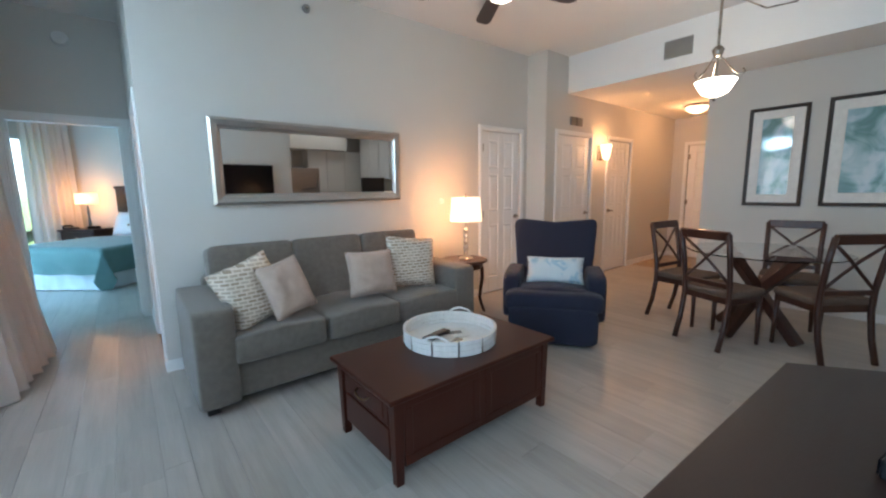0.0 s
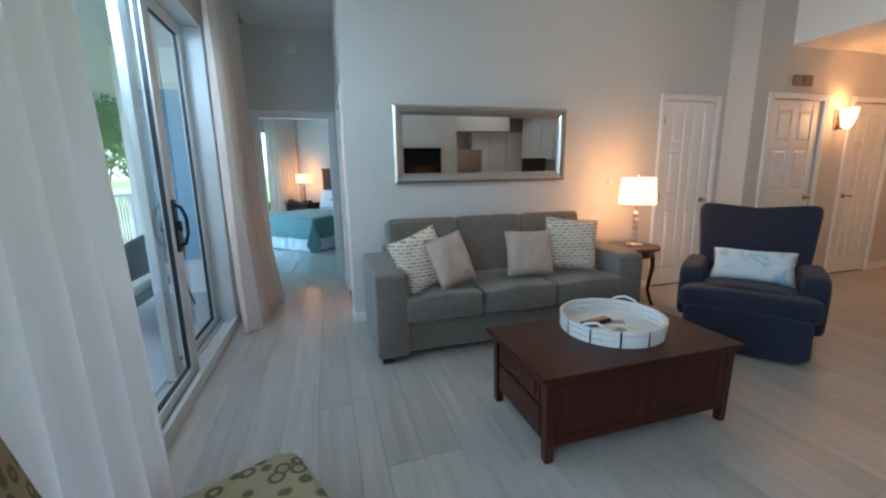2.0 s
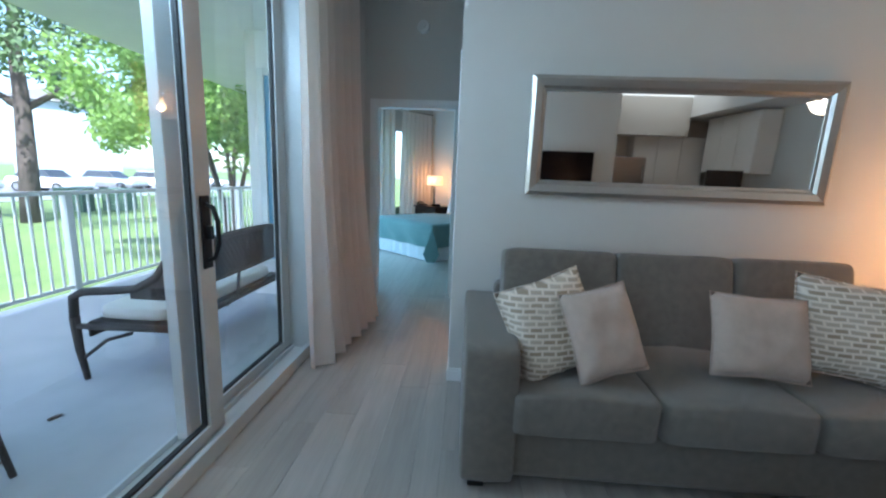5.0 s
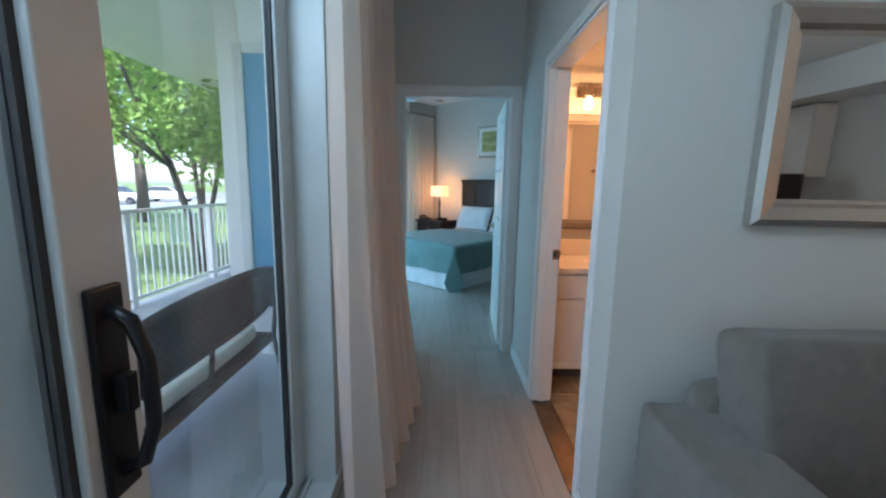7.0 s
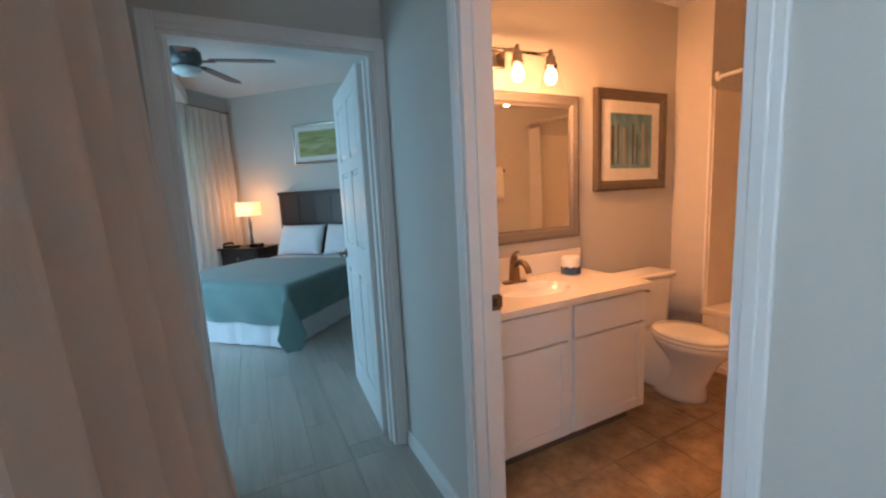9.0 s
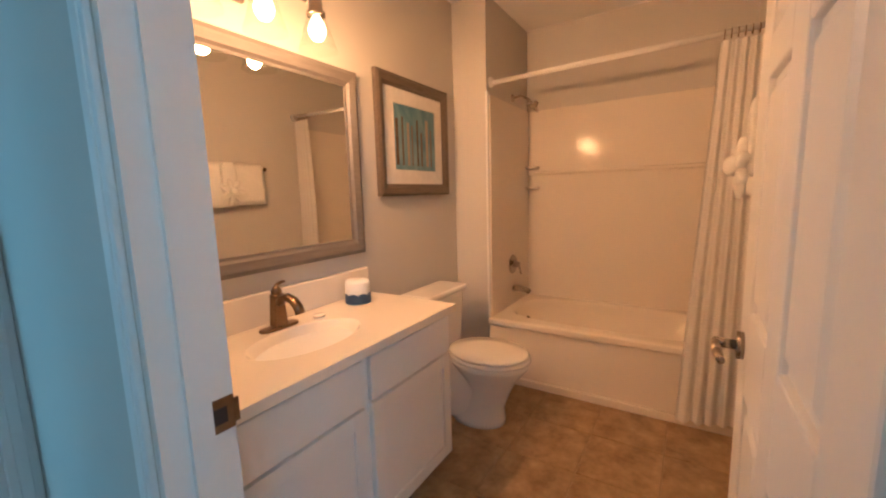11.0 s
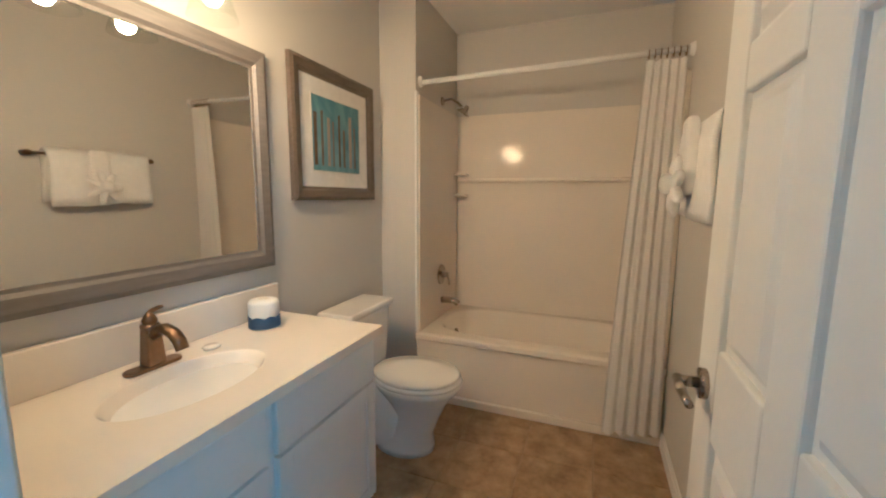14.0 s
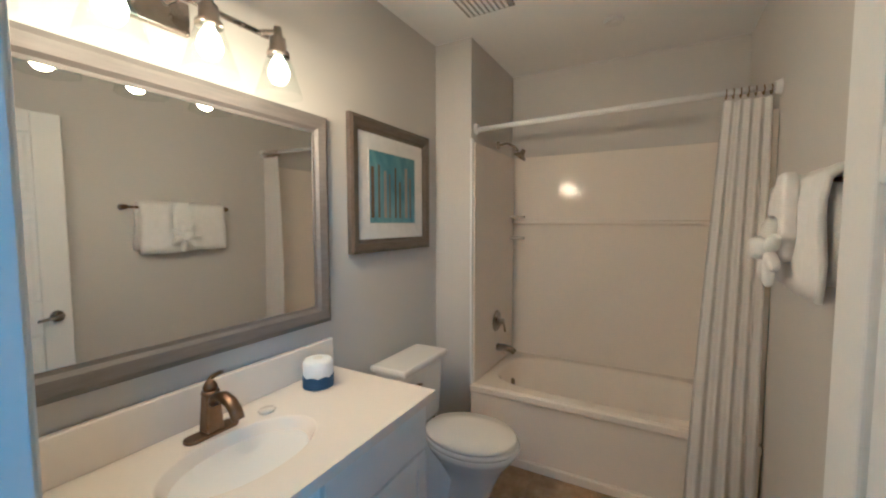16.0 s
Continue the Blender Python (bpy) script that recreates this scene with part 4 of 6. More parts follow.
# round tray with slatted side
tr = thing("round_tray", "round whitewashed wooden tray with open slatted rim", "tray", (1.30, 2.24, 0.441))
R = 0.272
part("tray_base", lathe([(0, 0), (R, 0), (R, 0.012), (0, 0.012)], 48), M_WHITEWOOD, tr)
part("lower_band", lathe([(R - 0.008, 0.006), (R + 0.002, 0.006), (R + 0.002, 0.030), (R - 0.008, 0.030), (R - 0.008, 0.006)], 48), M_WHITEWOOD, tr)
part("middle_band", lathe([(R - 0.008, 0.034), (R + 0.004, 0.034), (R + 0.004, 0.062), (R - 0.008, 0.062), (R - 0.008, 0.034)], 48), M_WHITEWOOD, tr)
part("top_rim", lathe([(R - 0.010, 0.066), (R + 0.006, 0.066), (R + 0.006, 0.086), (R - 0.010, 0.086), (R - 0.010, 0.066)], 48), M_WHITEWOOD, tr)
for k in range(12):
    a = 2 * math.pi * k / 12
    m = pose(R * math.cos(a), R * math.sin(a), 0.045, 0, 0, math.degrees(a))
    bm = B()
    boxm(bm, 0.014, 0.008, 0.082, m)
    part("upright", bm, M_NICKEL, tr)
for s in (-1, 1):
    a = radians(35 + 90 + 90 * s)
    c, sn = math.cos(a), math.sin(a)
    pts = [Vector((R * c - t * sn, R * sn + t * c, 0.086 + 0.028 * (1 - (t / 0.07) ** 2))) for t in (-0.07, -0.045, 0, 0.045, 0.07)]
    part("handle", tube(pts, 0.007, 8), M_WHITEWOOD, tr, smooth=True)
rm = thing("remote_control", "black remote control lying in the tray", "remote control", (1.22, 2.27, 0.466), 12)
part("body", one(-0.10, 0.10, -0.027, 0.027, 0.0, 0.022), M_BLACK, rm, bevel=0.006)
for i in range(5):
    part("button", one(-0.06 + 0.025 * i, -0.046 + 0.025 * i, -0.008, 0.008, 0.022, 0.0245), M_FANGREY, rm)
for i, (px, py, rz) in enumerate(((1.27, 2.16, 20), (1.34, 2.27, -25))):
    pp = thing("paper_booklet", "folded printed booklet in the tray", "booklet", (px, py, 0.4535 + 0.006 * i), rz, "tray papers")
    part("cover", one(-0.10, 0.10, -0.07, 0.07, 0.0, 0.003), M_PAPER, pp)
    part("print_block", one(-0.06, 0.06, -0.03, 0.02, 0.003, 0.0036), M_FANGREY, pp, "grey printed block")

# recliner
rc = thing("recliner", "navy upholstered recliner facing the coffee table", "armchair", (2.97, 2.70, 0), -55.0)
part("base", one(-0.36, 0.36, -0.34, 0.40, 0.04, 0.26), M_NAVY, rc, bevel=0.03)
part("footrest", soft(0, -0.45, 0.175, 0.74, 0.16, 0.31, 0.28, seed=3), M_NAVY, rc, smooth=True)
part("seat", soft(0, -0.10, 0.37, 0.58, 0.62, 0.20, 0.25, sag=-0.02, seed=1), M_NAVY, rc, smooth=True)
part("seat_front", soft(0, -0.395, 0.365, 0.82, 0.22, 0.185, 0.42, seed=11), M_NAVY, rc, smooth=True)
for s in (-1, 1):
    part("arm", soft(s * 0.365, 0.0, 0.36, 0.17, 0.62, 0.43, 0.34, seed=s + 3), M_NAVY, rc, smooth=True)
m = Matrix.Translation((0, 0.30, 0.66)) @ pose(0, 0, 0, -14)
bm = soft(0, 0, 0, 0.80, 0.19, 0.72, 0.16, seed=9)
for v in bm.verts:
    v.co.x *= 0.88 + 0.12 * min(1, max(0, (v.co.z + 0.2) / 0.4))
    v.co.z -= 0.04 * max(0, v.co.z) / 0.36 * (1 - abs(v.co.x) / 0.40)
    v.co = m @ v.co
part("backrest", bm, M_NAVY, rc, smooth=True)
for x in (-0.31, 0.31):
    for yy in (-0.28, 0.34):
        part("foot", rod((x, yy, 0.0), (x, yy, 0.06), 0.03), M_SOFAFOOT, rc)
throw_pillow("lumbar_pillow", "white lumbar pillow with a pale blue print", (2.86, 2.61, 0.585), 0.50, 0.24, 0.13, -20, 0, -55, M_PILC, 6, "chair pillows")

# end table and lamp
et = thing("end_table", "round dark wooden end table with curved legs", "side table", (2.62, 3.58, 0))
part("tabletop", lathe([(0, 0.565), (0.235, 0.565), (0.25, 0.575), (0.25, 0.588), (0.24, 0.597), (0, 0.597)], 40), M_WALNUT2, et, smooth=False)
part("apron", lathe([(0.17, 0.50), (0.185, 0.50), (0.185, 0.565), (0.17, 0.565), (0.17, 0.50)], 32), M_WALNUT2, et)
for k in range(3):
    a = radians(-25 + 120 * k)
    c, sn = math.cos(a), math.sin(a)
    pts = [(c * r, sn * r, z) for r, z in ((0.175, 0.565), (0.20, 0.48), (0.205, 0.38), (0.185, 0.26), (0.175, 0.16), (0.20, 0.07), (0.225, 0.0))]
    part("leg", tube(pts, 0.022, 10, 0.014), M_WALNUT2, et, smooth=True)
tl = thing("table_lamp", "lit table lamp with a twisted silver base and drum shade", "lamp", (2.65, 3.58, 0.597))
part("foot", lathe([(0, 0), (0.075, 0), (0.078, 0.012), (0.05, 0.024), (0.02, 0.03), (0, 0.03)], 32), M_TWIST, tl, smooth=True)
prof = []
for i in range(41):
    u = i / 40
    prof.append((0.016 + 0.012 * abs(math.sin(u * math.pi * 5)), 0.03 + 0.30 * u))
part("stem", lathe(prof, 20), M_TWIST, tl, "twisted silver stem", smooth=True)
part("neck", rod((0, 0, 0.33), (0, 0, 0.66), 0.006), M_NICKEL, tl)
shd = part("shade", lathe([(0.168, 0.400), (0.148, 0.645), (0.145, 0.645), (0.165, 0.400), (0.168, 0.400)], 48), M_SHADE, tl, "lit cream drum shade", smooth=True)
part("finial", lathe([(0, 0), (0.008, 0.0), (0.012, 0.014), (0.005, 0.026), (0, 0.03)], 16, z0=0.66), M_NICKEL, tl, smooth=True)
shd.visible_shadow = False

# curtains
def curtain(name, label, p, q, z0, z1, folds, depth, flare, seed, skew=0.0, material=None, out=0.0):
    root = thing(name, label, "curtain", group="living room curtains")
    part("panel", curtain_bm(p, q, z0, z1, folds, depth, flare, seed, skew, out), material or M_CURTAIN, root, smooth=True)
    return root


curtain("curtain", "cream floor-length curtain gathered beside the sliding door", (-0.93, 4.02), (-0.91, 5.10), 0.015, 2.92, 7, 0.085, 0.06, 2, 0.0, None, 0.16)
curtain("curtain", "cream floor-length curtain gathered near the armchair", (-0.93, 1.22), (-0.92, 2.06), 0.015, 2.92, 6, 0.075, 0.28, 5, 0.02)
cr = thing("curtain_rod", "brushed nickel curtain rod above the sliding door", "curtain rod")
part("rod", rod((-0.93, 0.8, 2.935), (-0.91, 5.5, 2.935), 0.012), M_NICKEL, cr, smooth=True)
for yy in (0.85, 3.1, 5.45):
    part("bracket", one(-1.03, -0.92, yy - 0.01, yy + 0.01, 2.92, 2.95), M_NICKEL, cr)

# patterned chair by the window
pc = thing("slipper_chair", "armless chair in beige fabric with green rings", "chair", (-0.50, 1.36, 0), 114.0)
part("seat", soft(0, 0.0, 0.36, 0.56, 0.60, 0.20, 0.20, seed=4), M_PATTERN, pc, smooth=True)
m = Matrix.Translation((0, 0.33, 0.62)) @ pose(0, 0, 0, -12)
part("backrest", soft(0, 0, 0, 0.56, 0.14, 0.58, 0.24, m, seed=8), M_PATTERN, pc, smooth=True)
part("skirt", one(-0.27, 0.27, -0.28, 0.34, 0.10, 0.28), M_PATTERN, pc, bevel=0.02)
for x in (-0.23, 0.23):
    for yy in (-0.24, 0.30):
        part("leg", rod((x, yy, 0), (x, yy, 0.11), 0.014, 0.022), M_WALNUT2, pc)

# console beside the camera's start
co = thing("console_table", "long dark brown wooden console table", "console table", (0, 0, 0))
def slab(pts, z0, z1):
    bm = B()
    lo = [bm.verts.new((x, y_, z0)) for x, y_ in pts]
    hi = [bm.verts.new((x, y_, z1)) for x, y_ in pts]
    bm.faces.new(lo)
    bm.faces.new(hi)
    for i in range(len(pts)):
        bm.faces.new((lo[i], lo[(i + 1) % len(pts)], hi[(i + 1) % len(pts)], hi[i]))
    return bm


part("tabletop", slab([(0.30, 0.77), (1.35, 0.73), (1.62, 0.33), (1.62, -0.36), (0.30, -0.36)], 0.76, 0.80), M_CONSOLE, co, bevel=0.005)
part("cabinet_body", slab([(0.36, 0.70), (1.30, 0.67), (1.55, 0.30), (1.55, -0.33), (0.36, -0.33)], 0.08, 0.76), M_CONSOLE, co)
part("plinth", slab([(0.40, 0.64), (1.27, 0.62), (1.50, 0.28), (1.50, -0.33), (0.40, -0.33)], 0.0, 0.08), M_ESPRESSO, co)
bx_ = thing("media_box", "small black media box on the console", "media box", (0.93, 0.40, 0.80), -10)
part("body", one(-0.09, 0.09, -0.10, 0.10, 0.0, 0.04), M_BLACK, bx_, bevel=0.006)
part("front", one(-0.085, 0.085, 0.10, 0.103, 0.006, 0.034), M_SCREEN, bx_)

tv = thing("television", "black flat-screen television on the wall", "television", (1.62, -0.395, 1.42))
part("screen_case", one(-0.47, 0.47, 0.04, 0.085, -0.27, 0.27), M_BLACK, tv, bevel=0.006)
part("screen", one(-0.455, 0.455, 0.085, 0.088, -0.25, 0.255), M_SCREEN, tv)
part("bracket", one(-0.1, 0.1, 0.0, 0.04, -0.1, 0.1), M_BLACK, tv)

# kitchen seen in the mirror
kb = thing("breakfast_bar", "breakfast bar with a dark granite top", "kitchen bar", (0, 0, 0))
part("bar_wall", one(2.75, 5.33, -0.55, -0.42, 0, 1.02), M_WALL, kb)
part("bar_top", one(2.70, 5.34, -0.65, -0.25, 1.02, 1.06), M_GRANITE, kb, bevel=0.008)
fr = thing("refrigerator", "stainless steel refrigerator in the kitchen", "refrigerator", (3.35, -2.68, 0))
part("body", one(-0.42, 0.42, -0.38, 0.34, 0.02, 1.72), M_STEEL, fr, bevel=0.01)
part("freezer_door", one(-0.415, 0.415, 0.345, 0.385, 1.20, 1.70), M_STEEL, fr, bevel=0.008)
part("fridge_door", one(-0.415, 0.415, 0.345, 0.385, 0.08, 1.18), M_STEEL, fr, bevel=0.008)
for z0, z1 in ((1.25, 1.55), (0.6, 1.1)):
    part("handle", rod((0.35, 0.41, z0), (0.35, 0.41, z1), 0.012), M_CHROME, fr)
kw = thing("kitchen_cabinet", "white kitchen wall cabinet run along the side wall", "cabinet", (5.17, -1.7, 1.45), group="kitchen cabinets")
part("body", one(-0.17, 0.17, -0.75, 0.75, 0, 1.08), M_CAB, kw)
for i in range(3):
    part("cabinet_door", one(-0.195, -0.172, -0.74 + 0.5 * i, -0.26 + 0.5 * i, 0.01, 1.07), M_CAB, kw, bevel=0.004)
kw2 = copy_thing(kw, pose(4.4, -2.93, 1.10, 0, 0, -90))
mv = thing("small_screen", "small black screen standing on the breakfast bar", "monitor", (4.25, -0.46, 1.06), 12)
part("panel", one(-0.26, 0.26, -0.02, 0.02, 0.06, 0.42), M_BLACK, mv, bevel=0.005)
part("stand", one(-0.10, 0.10, -0.06, 0.06, 0.0, 0.015), M_BLACK, mv, bevel=0.004)
part("neck", one(-0.03, 0.03, -0.01, 0.01, 0.015, 0.08), M_BLACK, mv)
tl2 = thing("tray_light", "long lit diffuser in the kitchen ceiling", "ceiling light", (3.6, -1.9, 3.02))
part("frame", one(-0.85, 0.85, -0.45, 0.45, -0.03, 0.0), M_TRIM, tl2)
part("diffuser", one(-0.80, 0.80, -0.40, 0.40, -0.04, -0.03), M_TRAYLIGHT, tl2, "lit white diffuser")

# ceiling fan
def ceiling_fan(name, label, loc, blades, r, rz, blade_mat, metal, lit, drop=0.32):
    root = thing(name, label, "ceiling fan", loc)
    part("canopy", lathe([(0, 0), (0.07, 0), (0.06, -0.05), (0.02, -0.07), (0, -0.07)], 24), metal, root, smooth=True)
    part("downrod", rod((0, 0, -0.06), (0, 0, -drop + 0.10), 0.012), metal, root)
    part("motor", lathe([(0, -drop + 0.12), (0.06, -drop + 0.12), (0.11, -drop + 0.07), (0.115, -drop), (0.07, -drop - 0.05), (0, -drop - 0.05)], 32), metal, root, smooth=True)
    for k in range(blades):
        a = rz + 360 / blades * k
        m = pose(0, 0, -drop + 0.01, 10, 0, a)
        bm = B()
        pts = [(0.17, -0.045), (0.30, -0.062), (r - 0.06, -0.07), (r, -0.045), (r, 0.045), (r - 0.06, 0.07), (0.30, 0.062), (0.17, 0.045)]
        lo = [bm.verts.new(m @ Vector((x, y_, -0.004))) for x, y_ in pts]
        hi = [bm.verts.new(m @ Vector((x, y_, 0.004))) for x, y_ in pts]
        bm.faces.new(lo)
        bm.faces.new(hi)
        for i in range(8):
            bm.faces.new((lo[i], lo[(i + 1) % 8], hi[(i + 1) % 8], hi[i]))
        bl_ = part("blade", bm, blade_mat, root)
        bm = B()
        boxm(bm, 0.14, 0.03, 0.008, pose(0, 0, -drop - 0.002, 0, 0, a) @ Matrix.Translation((0.14, 0, 0)))
        part("blade_iron", bm, metal, bl_)
    g = part("light_bowl", lathe([(0.085, -drop - 0.05), (0.10, -drop - 0.06), (0.09, -drop - 0.085), (0.05, -drop - 0.105), (0, -drop - 0.11)], 32), lit, root, "frosted glass light bowl", smooth=True)
    g.visible_shadow = False
    return root


ceiling_fan("ceiling_fan", "ceiling fan with dark walnut blades and a lit bowl", (2.34, 2.80, 3.02), 5, 0.72, 58, M_FANBLADE, M_BRONZE, M_FROST, 0.13)

# small fittings on the walls
def disc_fitting(name, label, category, p, q, r, material, inner=None):
    root = thing(name, label, category, (0, 0, 0))
    part("cover", rod(p, q, r, r * 0.85, 28), material, root, smooth=False)
    d = (Vector(q) - Vector(p))
    part("centre", rod(q, Vector(q) + d * 0.3, r * 0.35, r * 0.3, 20), inner or material, root)
    return root


disc_fitting("smoke_detector", "round white smoke detector above the bedroom door", "smoke detector", (-0.44, 5.80, 2.78), (-0.44, 5.765, 2.78), 0.065, M_PLASTIC)
disc_fitting("sprinkler_head", "small sidewall sprinkler head high on the wall", "sprinkler", (1.23, 4.0, 2.85), (1.23, 3.975, 2.85), 0.035, M_VENTDARK, M_NICKEL)
disc_fitting("wall_dial", "small white round dial on the wall", "wall control", (2.66, 4.0, 1.20), (2.66, 3.98, 1.20), 0.03, M_PLASTIC)
lv = thing("wall_vent", "white metal return-air vent on the soffit", "vent", (4.598, 2.37, 2.77))
part("frame", one(-0.012, 0.0, -0.14, 0.14, -0.09, 0.09), M_VENTDARK, lv, bevel=0.003)
for i in range(7):
    bm = B()
    boxm(bm, 0.014, 0.25, 0.004, pose(-0.014, 0, -0.066 + 0.022 * i, 0, 35, 0))
    part("slat", bm, M_VENTDARK, lv)
pt = thing("access_panel", "white painted access panel on the soffit", "access panel", (4.599, 2.67, 2.74))
part("cover", one(-0.006, 0.0, -0.16, 0.16, -0.10, 0.10), M_CEIL, pt, bevel=0.003)
ch = thing("door_chime", "pair of small dark grille plates above the hall door", "door chime", (4.80, 3.70, 2.22))
for x in (-0.075, 0.075):
    part("grille", one(x - 0.065, x + 0.065, -0.02, 0.0, -0.055, 0.055), M_GREYFRAME, ch, bevel=0.004)
sc = thing("wall_sconce", "lit amber glass wall sconce between the hall doors", "wall lamp", (5.43, 3.70, 1.84))
part("back_plate", one(-0.05, 0.05, -0.012, 0.0, -0.12, 0.10), M_NICKEL, sc, bevel=0.004)
g = part("shade", lathe([(0.02, -0.12), (0.045, -0.09), (0.065, 0.0), (0.080, 0.10), (0.076, 0.10), (0.061, 0.0), (0.04, -0.085), (0.0, -0.11)], 28, cy=-0.11), M_SCONCE, sc, "lit amber glass shade", smooth=True)
g.visible_shadow = False
part("arm", rod((0, -0.012, -0.10), (0, -0.11, -0.125), 0.01), M_NICKEL, sc)

# pendant over the dining table, swagged from a hook
pd = thing("pendant_lamp", "pendant lamp with a lit frosted bowl and metal scrolls", "pendant lamp", (3.80, 1.75, 0))
g = part("bowl", lathe([(0, 2.06), (0.05, 2.063), (0.095, 2.085), (0.13, 2.14), (0.152, 2.185), (0.145, 2.185), (0.10, 2.115), (0, 2.085)], 36), M_FROST, pd, "lit frosted glass bowl", smooth=True)
g.visible_shadow = False
part("stem", rod((0, 0, 2.08), (0, 0, 3.02), 0.010), M_NICKEL, pd)
part("collar", lathe([(0, 2.36), (0.03, 2.38), (0.045, 2.43), (0.02, 2.46), (0, 2.46)], 20), M_NICKEL, pd, smooth=True)
part("finial", lathe([(0, 2.02), (0.012, 2.03), (0.018, 2.05), (0, 2.065)], 16), M_NICKEL, pd, smooth=True)
for k in range(3):
    a = radians(30 + 120 * k)
    c, sn = math.cos(a), math.sin(a)
    pts = [(c * r, sn * r, z) for r, z in ((0.0, 2.40), (0.05, 2.34), (0.12, 2.24), (0.18, 2.19), (0.20, 2.22), (0.185, 2.245))]
    part("scroll_arm", tube(pts, 0.006, 8), M_NICKEL, pd, smooth=True)
part("swag_cord", tube([(0.0, 0.0, 3.0), (0.07, -0.11, 2.80), (0.16, -0.26, 2.70), (0.26, -0.42, 2.72), (0.36, -0.58, 2.86), (0.42, -0.68, 3.02)], 0.006, 8), M_NICKEL, pd, "draped lamp cord", smooth=True)
part("canopy", lathe([(0, 3.0), (0.06, 3.0), (0.065, 3.02), (0, 3.02)], 24, cx=0.42, cy=-0.68), M_NICKEL, pd)

hl = thing("flush_ceiling_light", "lit flush amber glass ceiling light in the entry", "ceiling light", (6.9, 2.95, 2.56))
part("rim", lathe([(0.15, 0), (0.17, 0), (0.17, -0.03), (0.15, -0.03), (0.15, 0)], 36), M_NICKEL, hl)
g = part("bowl", lathe([(0.155, -0.02), (0.15, -0.06), (0.10, -0.10), (0, -0.12)], 36), M_SCONCE, hl, "lit amber glass bowl", smooth=True)
g.visible_shadow = False

# dining set
picture("framed_print", "palm print with window glare in its colours, black frame", (5.347, 1.625, 1.62), 90 + 180, 0.50, 1.04, 0.035, M_BLACKFRAME, M_ARTPALM_GLARE, 0.09, group="dining prints")
picture("framed_print", "palm print with window glare in its colours, black frame", (5.347, 0.88, 1.63), 90 + 180, 0.72, 1.05, 0.035, M_BLACKFRAME, M_ARTPALM_GLARE, 0.10, group="dining prints")

dt = thing("dining_table", "round glass dining table on a crossed dark wood base", "dining table", (4.20, 1.40, 0))
g = part("tabletop", lathe([(0, 0.742), (0.57, 0.742), (0.58, 0.748), (0.57, 0.754), (0, 0.754)], 64), M_GLASS, dt, "clear round glass top")
g.visible_shadow = False
for k in range(4):
    a = 45 + 90 * k + 20
    c, sn = math.cos(radians(a)), math.sin(radians(a))
    p, q = Vector((c * 0.36, sn * 0.36, 0.0)), Vector((-c * 0.34, -sn * 0.34, 0.74))
    d = q - p
    m = Matrix.Translation((p + q) / 2) @ d.to_track_quat("Z", "Y").to_matrix().to_4x4()
    bm = B()
    boxm(bm, 0.085, 0.075, d.length - 0.03, m)
    part("crossed_leg", bm, M_WALNUT2, dt, bevel=0.006)


def dining_chair(loc, rz):
    """Faces -y in its own frame; the back stands at +y."""
    root = thing("dining_chair", "dark wooden dining chair with a crossed back and padded seat", "chair", loc, rz, "chairs round the table")
    part("seat", soft(0, -0.02, 0.455, 0.44, 0.42, 0.06, 0.25, seed=2), M_SEATPAD, root, "brown padded seat", smooth=True)
    part("seat_frame", one(-0.20, 0.20, -0.20, 0.18, 0.375, 0.43), M_WALNUT2, root, bevel=0.006)
    for s in (-1, 1):
        part("front_leg", rod((s * 0.19, -0.19, 0.0), (s * 0.185, -0.18, 0.43), 0.015, 0.022, 10), M_WALNUT2, root, smooth=True)
        pts = [(s * 0.195, 0.27, 0.0), (s * 0.195, 0.22, 0.18), (s * 0.195, 0.19, 0.38), (s * 0.195, 0.195, 0.55), (s * 0.20, 0.225, 0.75), (s * 0.205, 0.265, 0.95)]
        part("back_post", tube(pts, 0.021, 8), M_WALNUT2, root, smooth=True)
    bm = B()
    boxm(bm, 0.42, 0.028, 0.075, pose(0, 0.262, 0.935, -10))
    part("top_rail", bm, M_WALNUT2, root, bevel=0.008)
    bm = B()
    boxm(bm, 0.39, 0.024, 0.04, pose(0, 0.195, 0.53, -4))
    part("lower_rail", bm, M_WALNUT2, root, bevel=0.005)
    for s in (-1, 1):
        pts = [(-s * 0.19, 0.195, 0.545), (-s * 0.08, 0.205, 0.66), (s * 0.04, 0.225, 0.78), (s * 0.19, 0.255, 0.905)]
        part("cross_bar", tube(pts, 0.012, 8), M_WALNUT2, root, smooth=True)
    return root


dc = dining_chair((3.76, 1.56, 0), 70)
copy_thing(dc, pose(4.17, 1.98, 0, 0, 0, -10))
copy_thing(dc, pose(4.74, 1.30, 0, 0, 0, -82))
copy_thing(dc, pose(4.05, 0.98, 0, 0, 0, 140))

